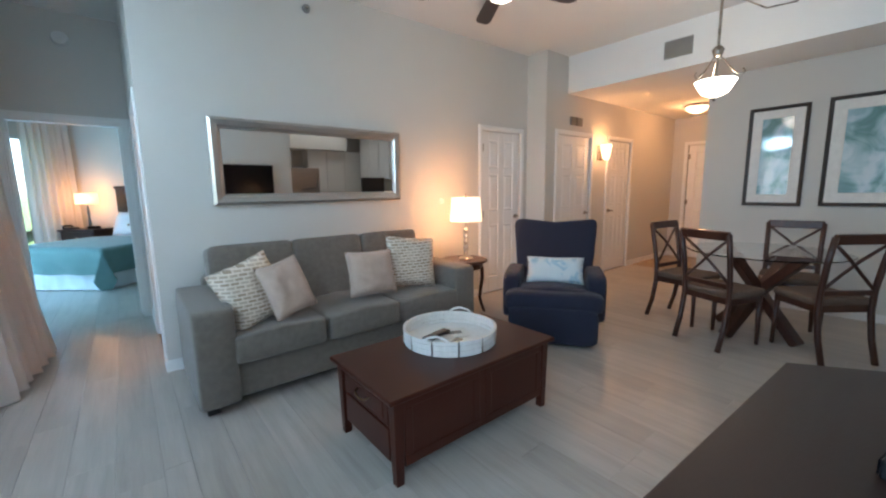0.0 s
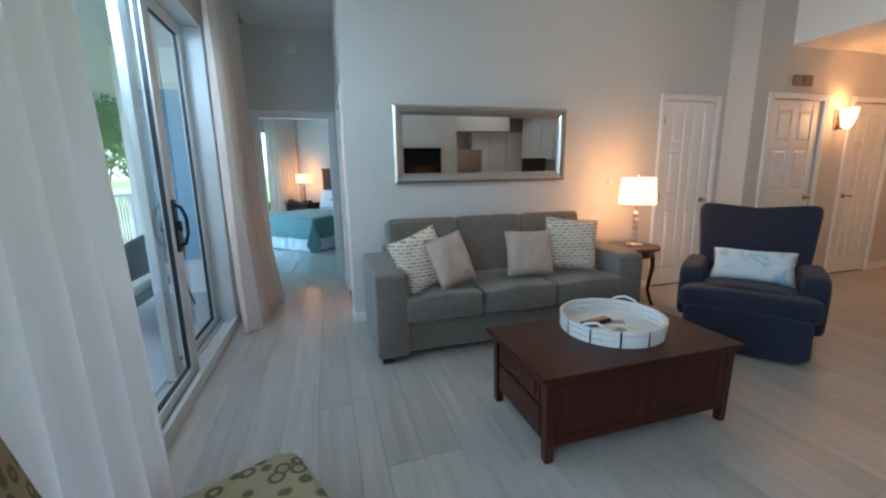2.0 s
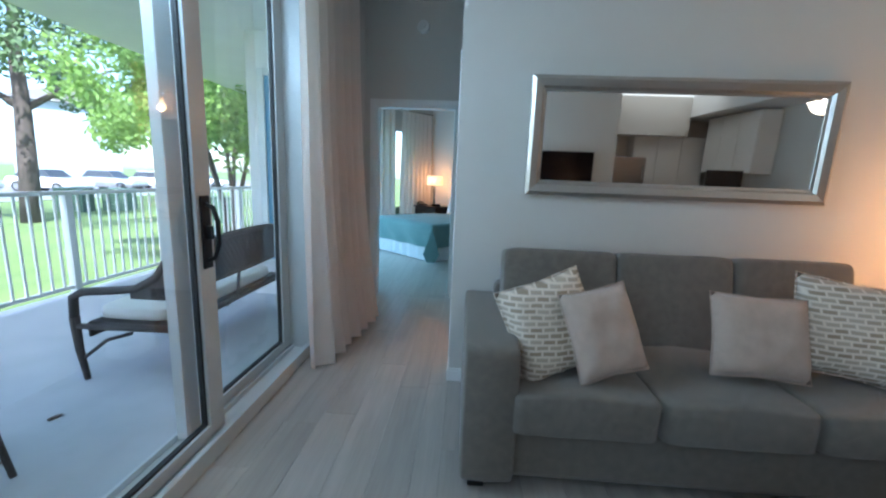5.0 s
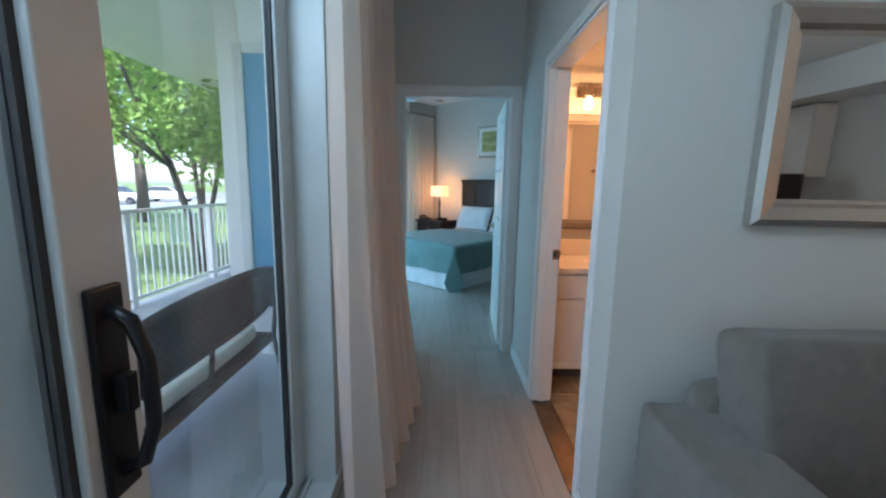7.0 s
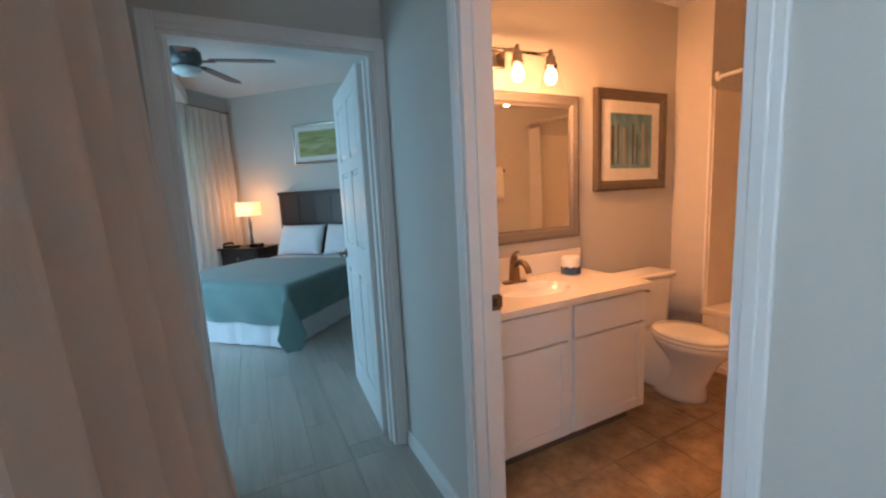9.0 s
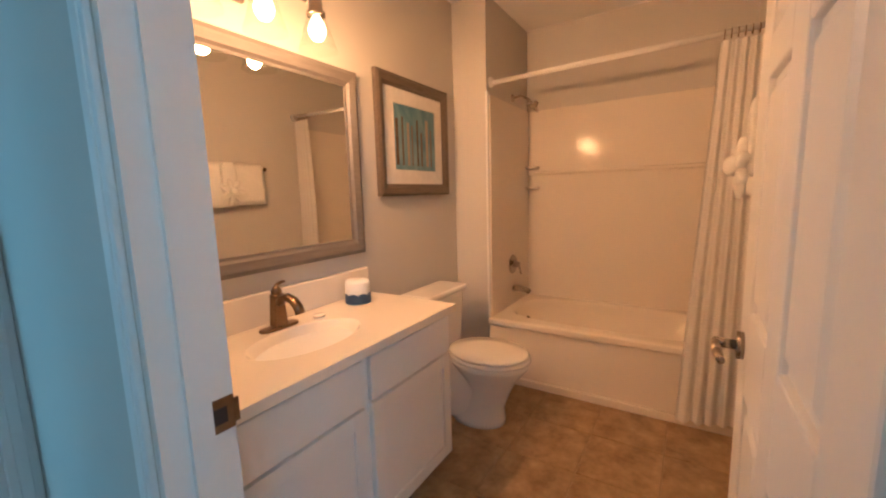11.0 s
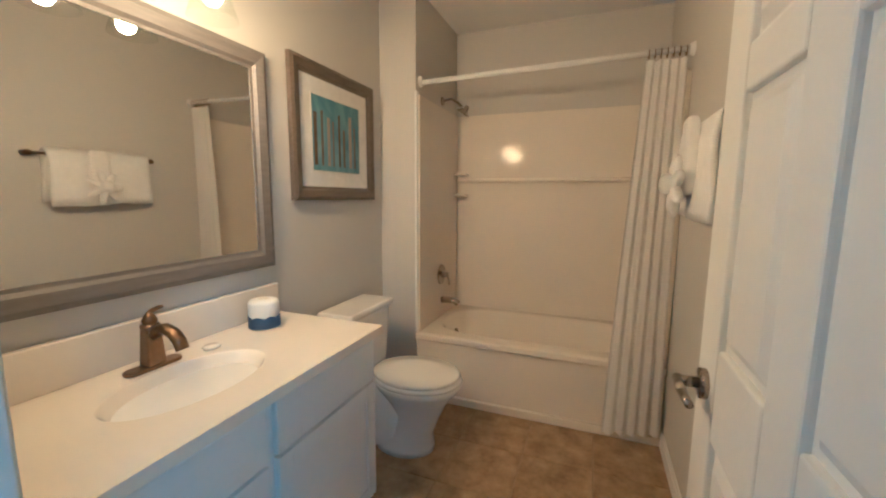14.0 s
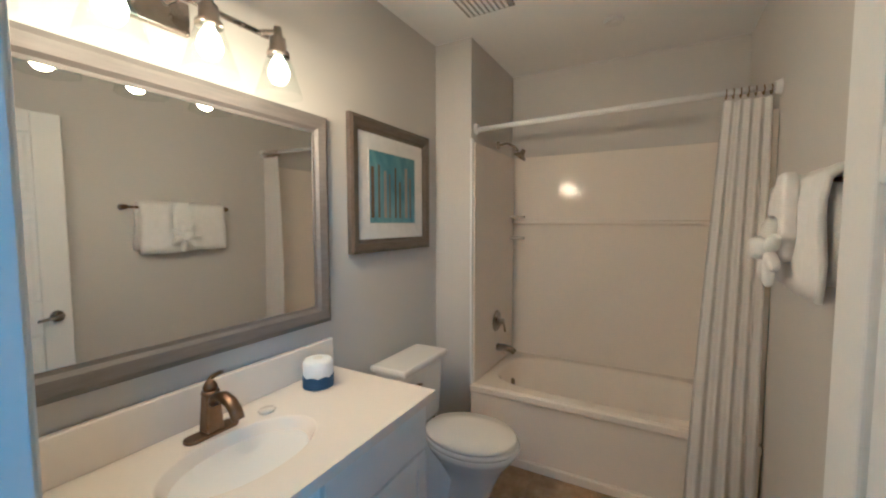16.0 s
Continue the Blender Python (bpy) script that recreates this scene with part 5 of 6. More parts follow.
# ---- bathroom ----
va = thing("vanity_cabinet", "white two-door bathroom vanity cabinet", "vanity", (0, 0, 0))
part("carcass", one(0.125, 1.24, 5.30, 5.79, 0.09, 0.785), M_CAB, va)
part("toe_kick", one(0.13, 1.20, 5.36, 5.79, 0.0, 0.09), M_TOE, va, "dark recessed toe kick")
for i, (x0, x1) in enumerate(((0.14, 0.682), (0.718, 1.235))):
    part("drawer_front", one(x0, x1, 5.279, 5.30, 0.604, 0.768), M_CAB, va, bevel=0.004)
    dd = part("cabinet_door", one(x0, x1, 5.288, 5.30, 0.105, 0.595), M_CAB, va)
    for a0, a1, z0, z1 in ((x0, x0 + 0.055, 0.105, 0.595), (x1 - 0.055, x1, 0.105, 0.595), (x0 + 0.055, x1 - 0.055, 0.105, 0.16), (x0 + 0.055, x1 - 0.055, 0.54, 0.595)):
        part("door_rail", one(a0, a1, 5.278, 5.288, z0, z1), M_CAB, dd, bevel=0.003)

vt = thing("washbasin", "cream cultured marble vanity top with an oval basin", "vanity top", (0, 0, 0))
bm = B()
CX, CY, RX, RY = 0.655, 5.515, 0.225, 0.140
X0, X1, Y0, Y1, ZT = 0.123, 1.262, 5.252, 5.795, 0.82
N = 48
out, rim = [], []
for i in range(N):
    a = 2 * math.pi * i / N
    c, s = math.cos(a), math.sin(a)
    k = min((X1 - CX) / c if c > 1e-6 else ((X0 - CX) / c if c < -1e-6 else 9), (Y1 - CY) / s if s > 1e-6 else ((Y0 - CY) / s if s < -1e-6 else 9))
    out.append(bm.verts.new((CX + c * k, CY + s * k, ZT)))
    rim.append(bm.verts.new((CX + c * RX, CY + s * RY, ZT)))
for X, Y in ((X0, Y0), (X1, Y0), (X1, Y1), (X0, Y1)):
    best = min(out, key=lambda v: (v.co.x - X) ** 2 + (v.co.y - Y) ** 2)
    best.co.x, best.co.y = X, Y
rings = [rim]
for f_, z in ((0.985, -0.002), (0.965, -0.006), (0.93, -0.017), (0.86, -0.036), (0.74, -0.058), (0.52, -0.077), (0.2, -0.086), (0.05, -0.087)):
    rings.append([bm.verts.new((CX + (v.co.x - CX) * f_, CY + (v.co.y - CY) * f_, ZT + z)) for v in rim])
for i in range(N):
    j = (i + 1) % N
    bm.faces.new((out[i], out[j], rim[j], rim[i]))
    for a, b in zip(rings, rings[1:]):
        bm.faces.new((a[i], a[j], b[j], b[i]))
low = [bm.verts.new((v.co.x, v.co.y, 0.787)) for v in out]
for i in range(N):
    j = (i + 1) % N
    bm.faces.new((out[i], out[j], low[j], low[i]))
bm.faces.new(rings[-1])
counter = part("counter", bm, M_MARBLE, vt)
for p in counter.data.polygons:
    c = p.center
    p.use_smooth = c.z < 0.8195 and ((c.x - CX) / RX) ** 2 + ((c.y - CY) / RY) ** 2 < 1.0
part("backsplash", one(0.123, 1.262, 5.775, 5.797, 0.82, 0.95), M_MARBLE, vt, bevel=0.005)
part("drain", lathe([(0, 0), (0.026, 0), (0.024, 0.006), (0.012, 0.008), (0, 0.010)], 24, CX + 0.006, CY + 0.055, 0.7405), M_DRAIN, vt, "dull steel drain", smooth=True)

fa = thing("faucet", "antique bronze single-lever basin faucet", "faucet", (0.666, 5.693, 0.82))
bm = B()
ring0, ring1 = [], []
for i in range(40):
    a = 2 * math.pi * i / 40
    px, py = 0.055 * (1 if math.cos(a) > 0 else -1) + 0.026 * math.cos(a), 0.026 * math.sin(a)
    ring0.append(bm.verts.new((px, py, 0.0)))
    ring1.append(bm.verts.new((px, py, 0.011)))
bm.faces.new(ring0)
bm.faces.new(ring1)
for i in range(40):
    bm.faces.new((ring0[i], ring0[(i + 1) % 40], ring1[(i + 1) % 40], ring1[i]))
part("deck_plate", bm, M_BRONZE, fa, bevel=0.003)
bm = B()
for v in box(bm, -0.027, 0.027, -0.024, 0.024, 0.010, 0.125):
    if v.co.z > 0.05:
        v.co.x, v.co.y = v.co.x * 0.72, v.co.y * 0.80
part("body", bm, M_BRONZE, fa, bevel=0.006)
part("collar", lathe([(0, 0.122), (0.024, 0.122), (0.026, 0.128), (0.024, 0.134), (0, 0.134)], 24), M_BRONZE, fa, smooth=True)
bm = tube([(0, -0.008, 0.098), (0.0, -0.035, 0.120), (0, -0.065, 0.128), (0, -0.098, 0.119), (0, -0.120, 0.100), (0, -0.132, 0.074)], 0.016, 12, 0.015)
for v in bm.verts:
    v.co.x *= 1.25
part("spout", bm, M_BRONZE, fa, "arched flat spout", smooth=True)
lv_ = part("lever", lathe([(0, 0.134), (0.019, 0.134), (0.021, 0.146), (0.015, 0.158), (0.009, 0.166), (0, 0.168)], 16), M_BRONZE, fa, smooth=True)
part("lever_blade", tube([(0, 0.006, 0.160), (0.014, 0.012, 0.168), (0.036, 0.016, 0.172), (0.050, 0.018, 0.171)], 0.008, 8, 0.006), M_BRONZE, lv_, smooth=True)
so_ = thing("soap_bar", "small round cream soap bar on the vanity top", "soap", (0.835, 5.665, 0.82))
part("bar", lathe([(0, 0), (0.022, 0.001), (0.026, 0.006), (0.022, 0.011), (0, 0.012)], 24, sx=1.15), M_MARBLE, so_, smooth=True)

tp = thing("toilet_roll", "wrapped toilet roll with a navy paper band", "toilet roll", (1.075, 5.675, 0.82))
part("roll", lathe([(0, 0), (0.052, 0), (0.056, 0.006), (0.057, 0.095), (0.050, 0.108), (0.02, 0.112), (0, 0.104)], 36), M_ROLLWRAP, tp, "white wrapper with blue print", smooth=True)
bm = lathe([(0.0575, 0.004), (0.059, 0.004), (0.059, 0.044), (0.0575, 0.044), (0.0575, 0.004)], 48)
for v in bm.verts:
    if v.co.z > 0.03:
        v.co.z += 0.007 * abs(math.sin(4 * math.atan2(v.co.y, v.co.x)))
part("band", bm, M_NAVYPACK, tp, "navy scalloped paper band")
part("core", rod((0, 0, 0.100), (0, 0, 0.1125), 0.018, 0.020, 20), M_PAPER, tp)

bmirr = thing("bathroom_mirror", "large bathroom mirror in a grey-washed frame", "mirror", (0.692, 5.797, 1.465))
frame_rect(bmirr, 1.11, 0.87, 0.075, 0.032, M_GREYFRAME)
part("mirror_glass", one(-0.482, 0.482, -0.010, -0.004, -0.362, 0.362), M_MIRROR, bmirr, "clear mirror glass")
bpic = picture("framed_print", "blue beach driftwood print in a taupe frame", (1.74, 5.797, 1.638), 0, 0.705, 0.66, 0.068, M_BROWNFRAME, M_ARTBEACH, 0.085)

rngp = random.Random(21)
for i in range(8):
    x0 = -0.175 + 0.047 * i + rngp.uniform(-0.008, 0.008)
    w_ = rngp.uniform(0.014, 0.030)
    h0, h1 = -0.155, rngp.uniform(0.04, 0.135)
    part("painted_post", one(x0 - w_ / 2, x0 + w_ / 2, -0.0124, -0.0116, h0, h1), (M_SEATPAD, M_BROWNFRAME, M_BEIGEPOST, M_GREYFRAME)[i % 4], bpic)
vl = thing("vanity_light", "bronze vanity light bar with clear cone shades", "wall lamp", (0, 0, 0))
part("back_plate", one(0.40, 0.70, 5.775, 5.798, 2.015, 2.11), M_NICKEL, vl, bevel=0.006)
part("bar", rod((0.17, 5.70, 2.085), (0.91, 5.70, 2.085), 0.009), M_NICKEL, vl, smooth=True)
for x in (0.47, 0.63):
    part("stand_off", rod((x, 5.775, 2.085), (x, 5.70, 2.085), 0.010), M_NICKEL, vl)
for x in (0.21, 0.43, 0.65, 0.87):
    ar = part("lamp_holder", lathe([(0, 0.09), (0.012, 0.09), (0.014, 0.06), (0.024, 0.055), (0.026, 0.02), (0.034, 0.012), (0.034, 0.0), (0, 0.0)], 20, x, 5.60, 1.985), M_NICKEL, vl, "nickel lamp holder", smooth=True)
    part("arm", rod((x, 5.70, 2.085), (x, 5.60, 2.060), 0.008), M_NICKEL, ar)
    bb = part("bulb", lathe([(0, -0.058), (0.018, -0.054), (0.030, -0.036), (0.033, -0.018), (0.026, 0.006), (0.014, 0.026), (0.012, 0.04), (0, 0.04)], 24, x, 5.60, 1.955), M_BULB, ar, "lit round bulb", smooth=True)
    bb.visible_shadow = False
    sh = part("cone_shade", lathe([(0.034, 0.0), (0.072, -0.125), (0.0705, -0.125), (0.0325, 0.0), (0.034, 0.0)], 32, x, 5.60, 1.987), M_THIN, ar, "clear glass cone shade", smooth=True)
    sh.visible_shadow = False

# toilet
to = thing("toilet", "white porcelain two-piece toilet", "toilet", (1.71, 5.78, 0))
prof_base = [(0.125, 0.0), (0.120, 0.03), (0.100, 0.10), (0.098, 0.20), (0.13, 0.28), (0.17, 0.345), (0.185, 0.385), (0.0, 0.385)]
bm = lathe(prof_base, 36, 0, -0.47, 0, 1.0, 1.32)
for v in bm.verts:
    if v.co.z < 0.2:
        v.co.y += 0.07 * (1 - v.co.z / 0.25)
part("bowl", bm, M_PORC, to, smooth=True)
part("pedestal_back", soft(0, -0.24, 0.19, 0.20, 0.34, 0.38, 0.3), M_PORC, to, smooth=True)
part("seat", lathe([(0, 0.385), (0.185, 0.386), (0.192, 0.395), (0.186, 0.405), (0, 0.406)], 40, 0, -0.47, 0, 1.0, 1.27), M_PORC, to, smooth=True)
part("lid", lathe([(0, 0.409), (0.180, 0.410), (0.188, 0.418), (0.178, 0.430), (0.10, 0.436), (0, 0.437)], 40, 0, -0.465, 0, 1.0, 1.27), M_PORC, to, smooth=True)
bm = B()
vs = box(bm, -0.20, 0.20, -0.21, -0.02, 0.38, 0.71)
for v in vs:
    if v.co.z < 0.5:
        v.co.x *= 0.86
        v.co.y = -0.12 + (v.co.y + 0.12) * 0.9
part("tank", bm, M_PORC, to, bevel=0.025)
part("tank_lid", one(-0.215, 0.215, -0.225, -0.01, 0.71, 0.748), M_PORC, to, bevel=0.014)
part("flush_lever", tube([(-0.15, -0.212, 0.66), (-0.15, -0.232, 0.66), (-0.11, -0.235, 0.655), (-0.08, -0.235, 0.648)], 0.007, 8), M_BRONZE, to, "bronze flush lever", smooth=True)
tb = thing("toilet_brush", "dark toilet brush in a holder behind the toilet", "toilet brush", (1.98, 5.68, 0))
part("holder", lathe([(0, 0), (0.05, 0), (0.055, 0.02), (0.045, 0.14), (0.042, 0.14), (0.0, 0.03)], 20), M_BRONZE, tb, smooth=True)
part("stick", rod((0, 0, 0.05), (0, 0, 0.42), 0.008), M_BRONZE, tb)

# tub and surround
tu = thing("bathtub", "cream acrylic alcove bathtub", "bathtub", (0, 0, 0))
bm = B()
N = 56
TX0, TX1, TY0, TY1 = 2.20, 2.975, 4.085, 5.545
cx, cy = (TX0 + TX1) / 2 + 0.01, (TY0 + TY1) / 2
sp = lambda c, k: math.copysign(abs(c) ** k, c)
def rr(ax, ay, e, z, ox=0.0, oy=0.0):
    return [bm.verts.new((cx + ox + ax * sp(math.cos(2 * math.pi * i / N), e), cy + oy + ay * sp(math.sin(2 * math.pi * i / N), e), z)) for i in range(N)]
rings = [rr((TX1 - TX0) / 2, (TY1 - TY0) / 2, 0.02, 0.0), rr((TX1 - TX0) / 2, (TY1 - TY0) / 2, 0.02, 0.425), rr((TX1 - TX0) / 2 - 0.01, (TY1 - TY0) / 2 - 0.002, 0.03, 0.44), rr(0.305, 0.66, 0.55, 0.44), rr(0.285, 0.635, 0.55, 0.42), rr(0.255, 0.58, 0.6, 0.20), rr(0.215, 0.50, 0.65, 0.10), rr(0.10, 0.3, 0.8, 0.085)]
for a, b in zip(rings, rings[1:]):
    for i in range(N):
        bm.faces.new((a[i], a[(i + 1) % N], b[(i + 1) % N], b[i]))
bm.faces.new(rings[-1])
tub = part("shell", bm, M_TUB, tu)
for p in tub.data.polygons:
    p.use_smooth = p.center.z < 0.43 and abs(p.center.x - cx) < 0.31
part("apron_lip", one(2.188, 2.21, 4.085, 5.545, 0.395, 0.442), M_TUB, tu, bevel=0.012)
part("apron_toe", one(2.180, 2.205, 4.085, 5.545, 0.0, 0.05), M_TUB, tu, bevel=0.006)
ovf = part("overflow", lathe([(0, 0), (0.034, 0), (0.030, 0.008), (0, 0.012)], 24), M_NICKEL, tu, "nickel overflow plate", smooth=True)
ovf.matrix_local = pose(2.60, 5.40, 0.33, 80, 0, 0)

ss = thing("tub_surround", "cream acrylic tub surround panels", "tub surround", (0, 0, 0))
part("back_panel", one(2.955, 2.98, 4.085, 5.548, 0.44, 1.95), M_TUB, ss, bevel=0.004)
part("side_panel", one(2.225, 2.955, 5.525, 5.549, 0.44, 1.95), M_TUB, ss, bevel=0.004)
part("side_panel", one(2.225, 2.955, 4.082, 4.105, 0.44, 1.95), M_TUB, ss, bevel=0.004)
part("ledge", one(2.930, 2.957, 4.105, 5.525, 1.44, 1.47), M_TUB, ss, bevel=0.012)
part("edge_trim", one(2.205, 2.232, 5.535, 5.552, 0.44, 1.97), M_TRIM, ss, bevel=0.004)
for z in (1.34, 1.50):
    part("soap_shelf", soft(2.905, 5.475, z, 0.10, 0.10, 0.022, 0.5), M_TUB, ss, smooth=True)

sv = thing("shower_valve", "round nickel shower valve with a lever", "shower valve", (2.60, 5.524, 0.76))
part("plate", rod((0, 0, 0), (0, -0.008, 0), 0.075, 0.07, 32), M_NICKEL, sv)
part("hub", rod((0, -0.008, 0), (0, -0.055, 0), 0.026, 0.02, 20), M_NICKEL, sv, smooth=True)
part("lever", tube([(0, -0.045, 0), (0.01, -0.055, -0.03), (0.015, -0.06, -0.075)], 0.009, 8, 0.006), M_NICKEL, sv, smooth=True)
ts = thing("tub_spout", "nickel bathtub spout on the surround wall", "tub spout", (2.62, 5.524, 0.565))
part("spout", tube([(0, 0, 0), (0, -0.06, 0.002), (0, -0.105, -0.004), (0, -0.13, -0.022)], 0.026, 14, 0.021), M_NICKEL, ts, smooth=True)
sw = thing("wall_shower", "nickel shower head on a bent arm", "shower head", (2.60, 5.524, 1.99))
part("flange", rod((0, 0, 0), (0, -0.01, 0), 0.03, 0.026, 24), M_NICKEL, sw)
part("arm", tube([(0, 0, 0), (0, -0.07, 0.01), (0, -0.12, -0.02), (0, -0.145, -0.05)], 0.009, 10), M_NICKEL, sw, smooth=True)
bm = lathe([(0, 0.05), (0.014, 0.048), (0.02, 0.02), (0.045, 0.0), (0.047, -0.012), (0, -0.014)], 28)
bmesh.ops.transform(bm, matrix=pose(0, -0.16, -0.085, 35, 0, 0), verts=bm.verts)
part("head", bm, M_NICKEL, sw, smooth=True)

sr = thing("shower_rod", "white shower curtain rod", "curtain rod", (0, 0, 0))
part("rod", rod((2.215, 4.085, 2.045), (2.28, 5.545, 2.035), 0.014), M_TRIM, sr, smooth=True)
for yy, s, xx in ((4.082, 1, 2.215), (5.548, -1, 2.28)):
    part("flange", rod((xx, yy, 2.04), (xx, yy + s * 0.02, 2.04), 0.034, 0.026, 24), M_TRIM, sr)
scu = thing("shower_curtain", "white shower curtain gathered at the wall end", "shower curtain", (0, 0, 0))
part("panel", curtain_bm((2.205, 4.11), (2.20, 4.29), 0.07, 2.00, 5, 0.022, 0.62, 3, 0.28, -0.12), M_SHOWER, scu, smooth=True)
for i in range(7):
    yy = 4.115 + 0.027 * i
    pts = [(2.217 + 0.020 * math.cos(a), yy, 2.035 + 0.022 * math.sin(a)) for a in [2 * math.pi * k / 12 for k in range(13)]]
    part("ring", tube(pts, 0.0025, 6), M_BRONZE, scu, "bronze curtain ring")

# towel bar on the door-side wall
tbar = thing("towel_bar", "dark bronze towel bar", "towel bar", (0, 0, 0))
part("bar", rod((1.19, 4.135, 1.56), (1.84, 4.135, 1.56), 0.008), M_BRONZE, tbar, smooth=True)
for x in (1.19, 1.84):
    part("post", rod((x, 4.08, 1.56), (x, 4.145, 1.56), 0.018, 0.015, 16), M_BRONZE, tbar, smooth=True)


def folded_towel(x0, x1, drop, thick, seed):
    bm = B()
    n, path = 12, []
    for k in range(15):
        if k < 6:
            path.append((4.115 - thick * 0.2, 1.56 - drop * 0.9 * (1 - k / 6)))
        elif k < 9:
            a = math.pi * (k - 6) / 2
            path.append((4.138 - (0.016 + thick) * math.cos(a), 1.565 + 0.022 * math.sin(a)))
        else:
            path.append((4.16 + thick, 1.56 - drop * (k - 8) / 6))
    g = []
    for yy, zz in path:
        row = []
        for i in range(n + 1):
            u = i / n
            x = x0 + (x1 - x0) * u
            wob = 0.010 * noise.noise(Vector((u * 5, zz * 7, seed)))
            row.append(bm.verts.new((x + 0.012 * noise.noise(Vector((zz * 5, u, seed))), max(4.084, yy + wob), zz + 0.006 * noise.noise(Vector((u * 4, seed, zz))))))
        g.append(row)
    for a, b in zip(g, g[1:]):
        for i in range(n):
            bm.faces.new((a[i], a[i + 1], b[i + 1], b[i]))
    return bm


def towel(name, label, x0, x1, drop, thick, seed):
    root = thing(name, label, "towel", (0, 0, 0), group="bath towels")
    ob = part("cloth", folded_towel(x0, x1, drop, thick, seed), M_TOWEL, root, smooth=True)
    md = ob.modifiers.new("thick", "SOLIDIFY")
    md.thickness, md.offset = 0.016, 1
    return root


towel("bath_towel", "white bath towel folded over the bar", 1.25, 1.53, 0.30, 0.012, 1)
towel("bath_towel", "white bath towel folded over the bar", 1.50, 1.80, 0.29, 0.012, 4)
fo = thing("hand_towel", "white hand towel folded inside the bath towels", "towel", (0, 0, 0), group="bath towels")
part("cloth", soft(1.52, 4.136, 1.425, 0.53, 0.055, 0.27, 0.3, seed=3), M_TOWEL, fo, smooth=True)
wc = thing("knotted_washcloth", "white washcloth knotted into a rosette on the towels", "washcloth", (0, 0, 0))
for k in range(7):
    a = 2 * math.pi * k / 7
    m = Matrix.Translation((1.49 + 0.045 * math.cos(a), 4.235, 1.37 + 0.05 * math.sin(a))) @ pose(0, 0, 0, 0, -math.degrees(a), 0)
    part("fold", soft(0, 0, 0, 0.115, 0.035, 0.038, 0.8, m, seed=k), M_TOWEL, wc, smooth=True)
part("band", soft(1.49, 4.20, 1.47, 0.11, 0.045, 0.26, 0.45), M_TOWEL, wc, smooth=True)
part("knot", soft(1.49, 4.255, 1.38, 0.07, 0.06, 0.07, 0.8), M_TOWEL, wc, smooth=True)

fv = thing("exhaust_fan_grille", "white slatted exhaust fan grille in the ceiling", "vent", (1.86, 5.33, 2.57))
part("frame", one(-0.13, 0.13, -0.13, 0.13, -0.012, 0.0), M_VENTDARK, fv, bevel=0.003)
for i in range(8):
    part("slat", one(-0.11, 0.11, -0.105 + 0.028 * i, -0.088 + 0.028 * i, -0.020, -0.012), M_PLASTIC, fv)
disc_fitting("ceiling_sprinkler_cover", "flat round white sprinkler cover in the ceiling", "sprinkler", (2.42, 4.78, 2.57), (2.42, 4.78, 2.555), 0.055, M_PLASTIC)

# ---- bedroom ----
BZ = -43.0  # the bed stands at this turn
bd = thing("bed", "queen bed with a sage teal bedspread and white skirt", "bed", BED((0.80, 0.0, 0)), BZ)
# in the bed's frame: x runs along the headboard, y from foot to head
W2, LEN = 0.80, 2.05
part("box_base", one(-W2 + 0.03, W2 - 0.03, 0.03, LEN, 0.05, 0.33), M_LINEN, bd)
part("mattress", soft(0, LEN / 2, 0.45, 2 * W2 - 0.02, LEN, 0.28, 0.15), M_LINEN, bd, smooth=True)


def skirt(x0, y0, x1, y1, n):
    bm = B()
    g = []
    for j, (z, k) in enumerate(((0.36, 0.2), (0.2, 0.7), (0.012, 1.0))):
        row = []
        for i in range(n + 1):
            u = i / n
            nx, ny = (y1 - y0), -(x1 - x0)
            L = math.hypot(nx, ny)
            d = k * (0.010 + 0.010 * math.sin(u * n * 0.7))
            row.append(bm.verts.new((x0 + (x1 - x0) * u + nx / L * d, y0 + (y1 - y0) * u + ny / L * d, z)))
        g.append(row)
    for a, b in zip(g, g[1:]):
        for i in range(n):
            bm.faces.new((a[i], a[i + 1], b[i + 1], b[i]))
    return bm


part("bed_skirt", skirt(-W2, 0.0, W2, 0.0, 70), M_LINEN, bd, "white gathered bed skirt", smooth=True)
part("bed_skirt", skirt(W2, 0.0, W2, LEN, 80), M_LINEN, bd, "white gathered bed skirt", smooth=True)
part("bed_skirt", skirt(-W2, LEN, -W2, 0.0, 80), M_LINEN, bd, "white gathered bed skirt", smooth=True)
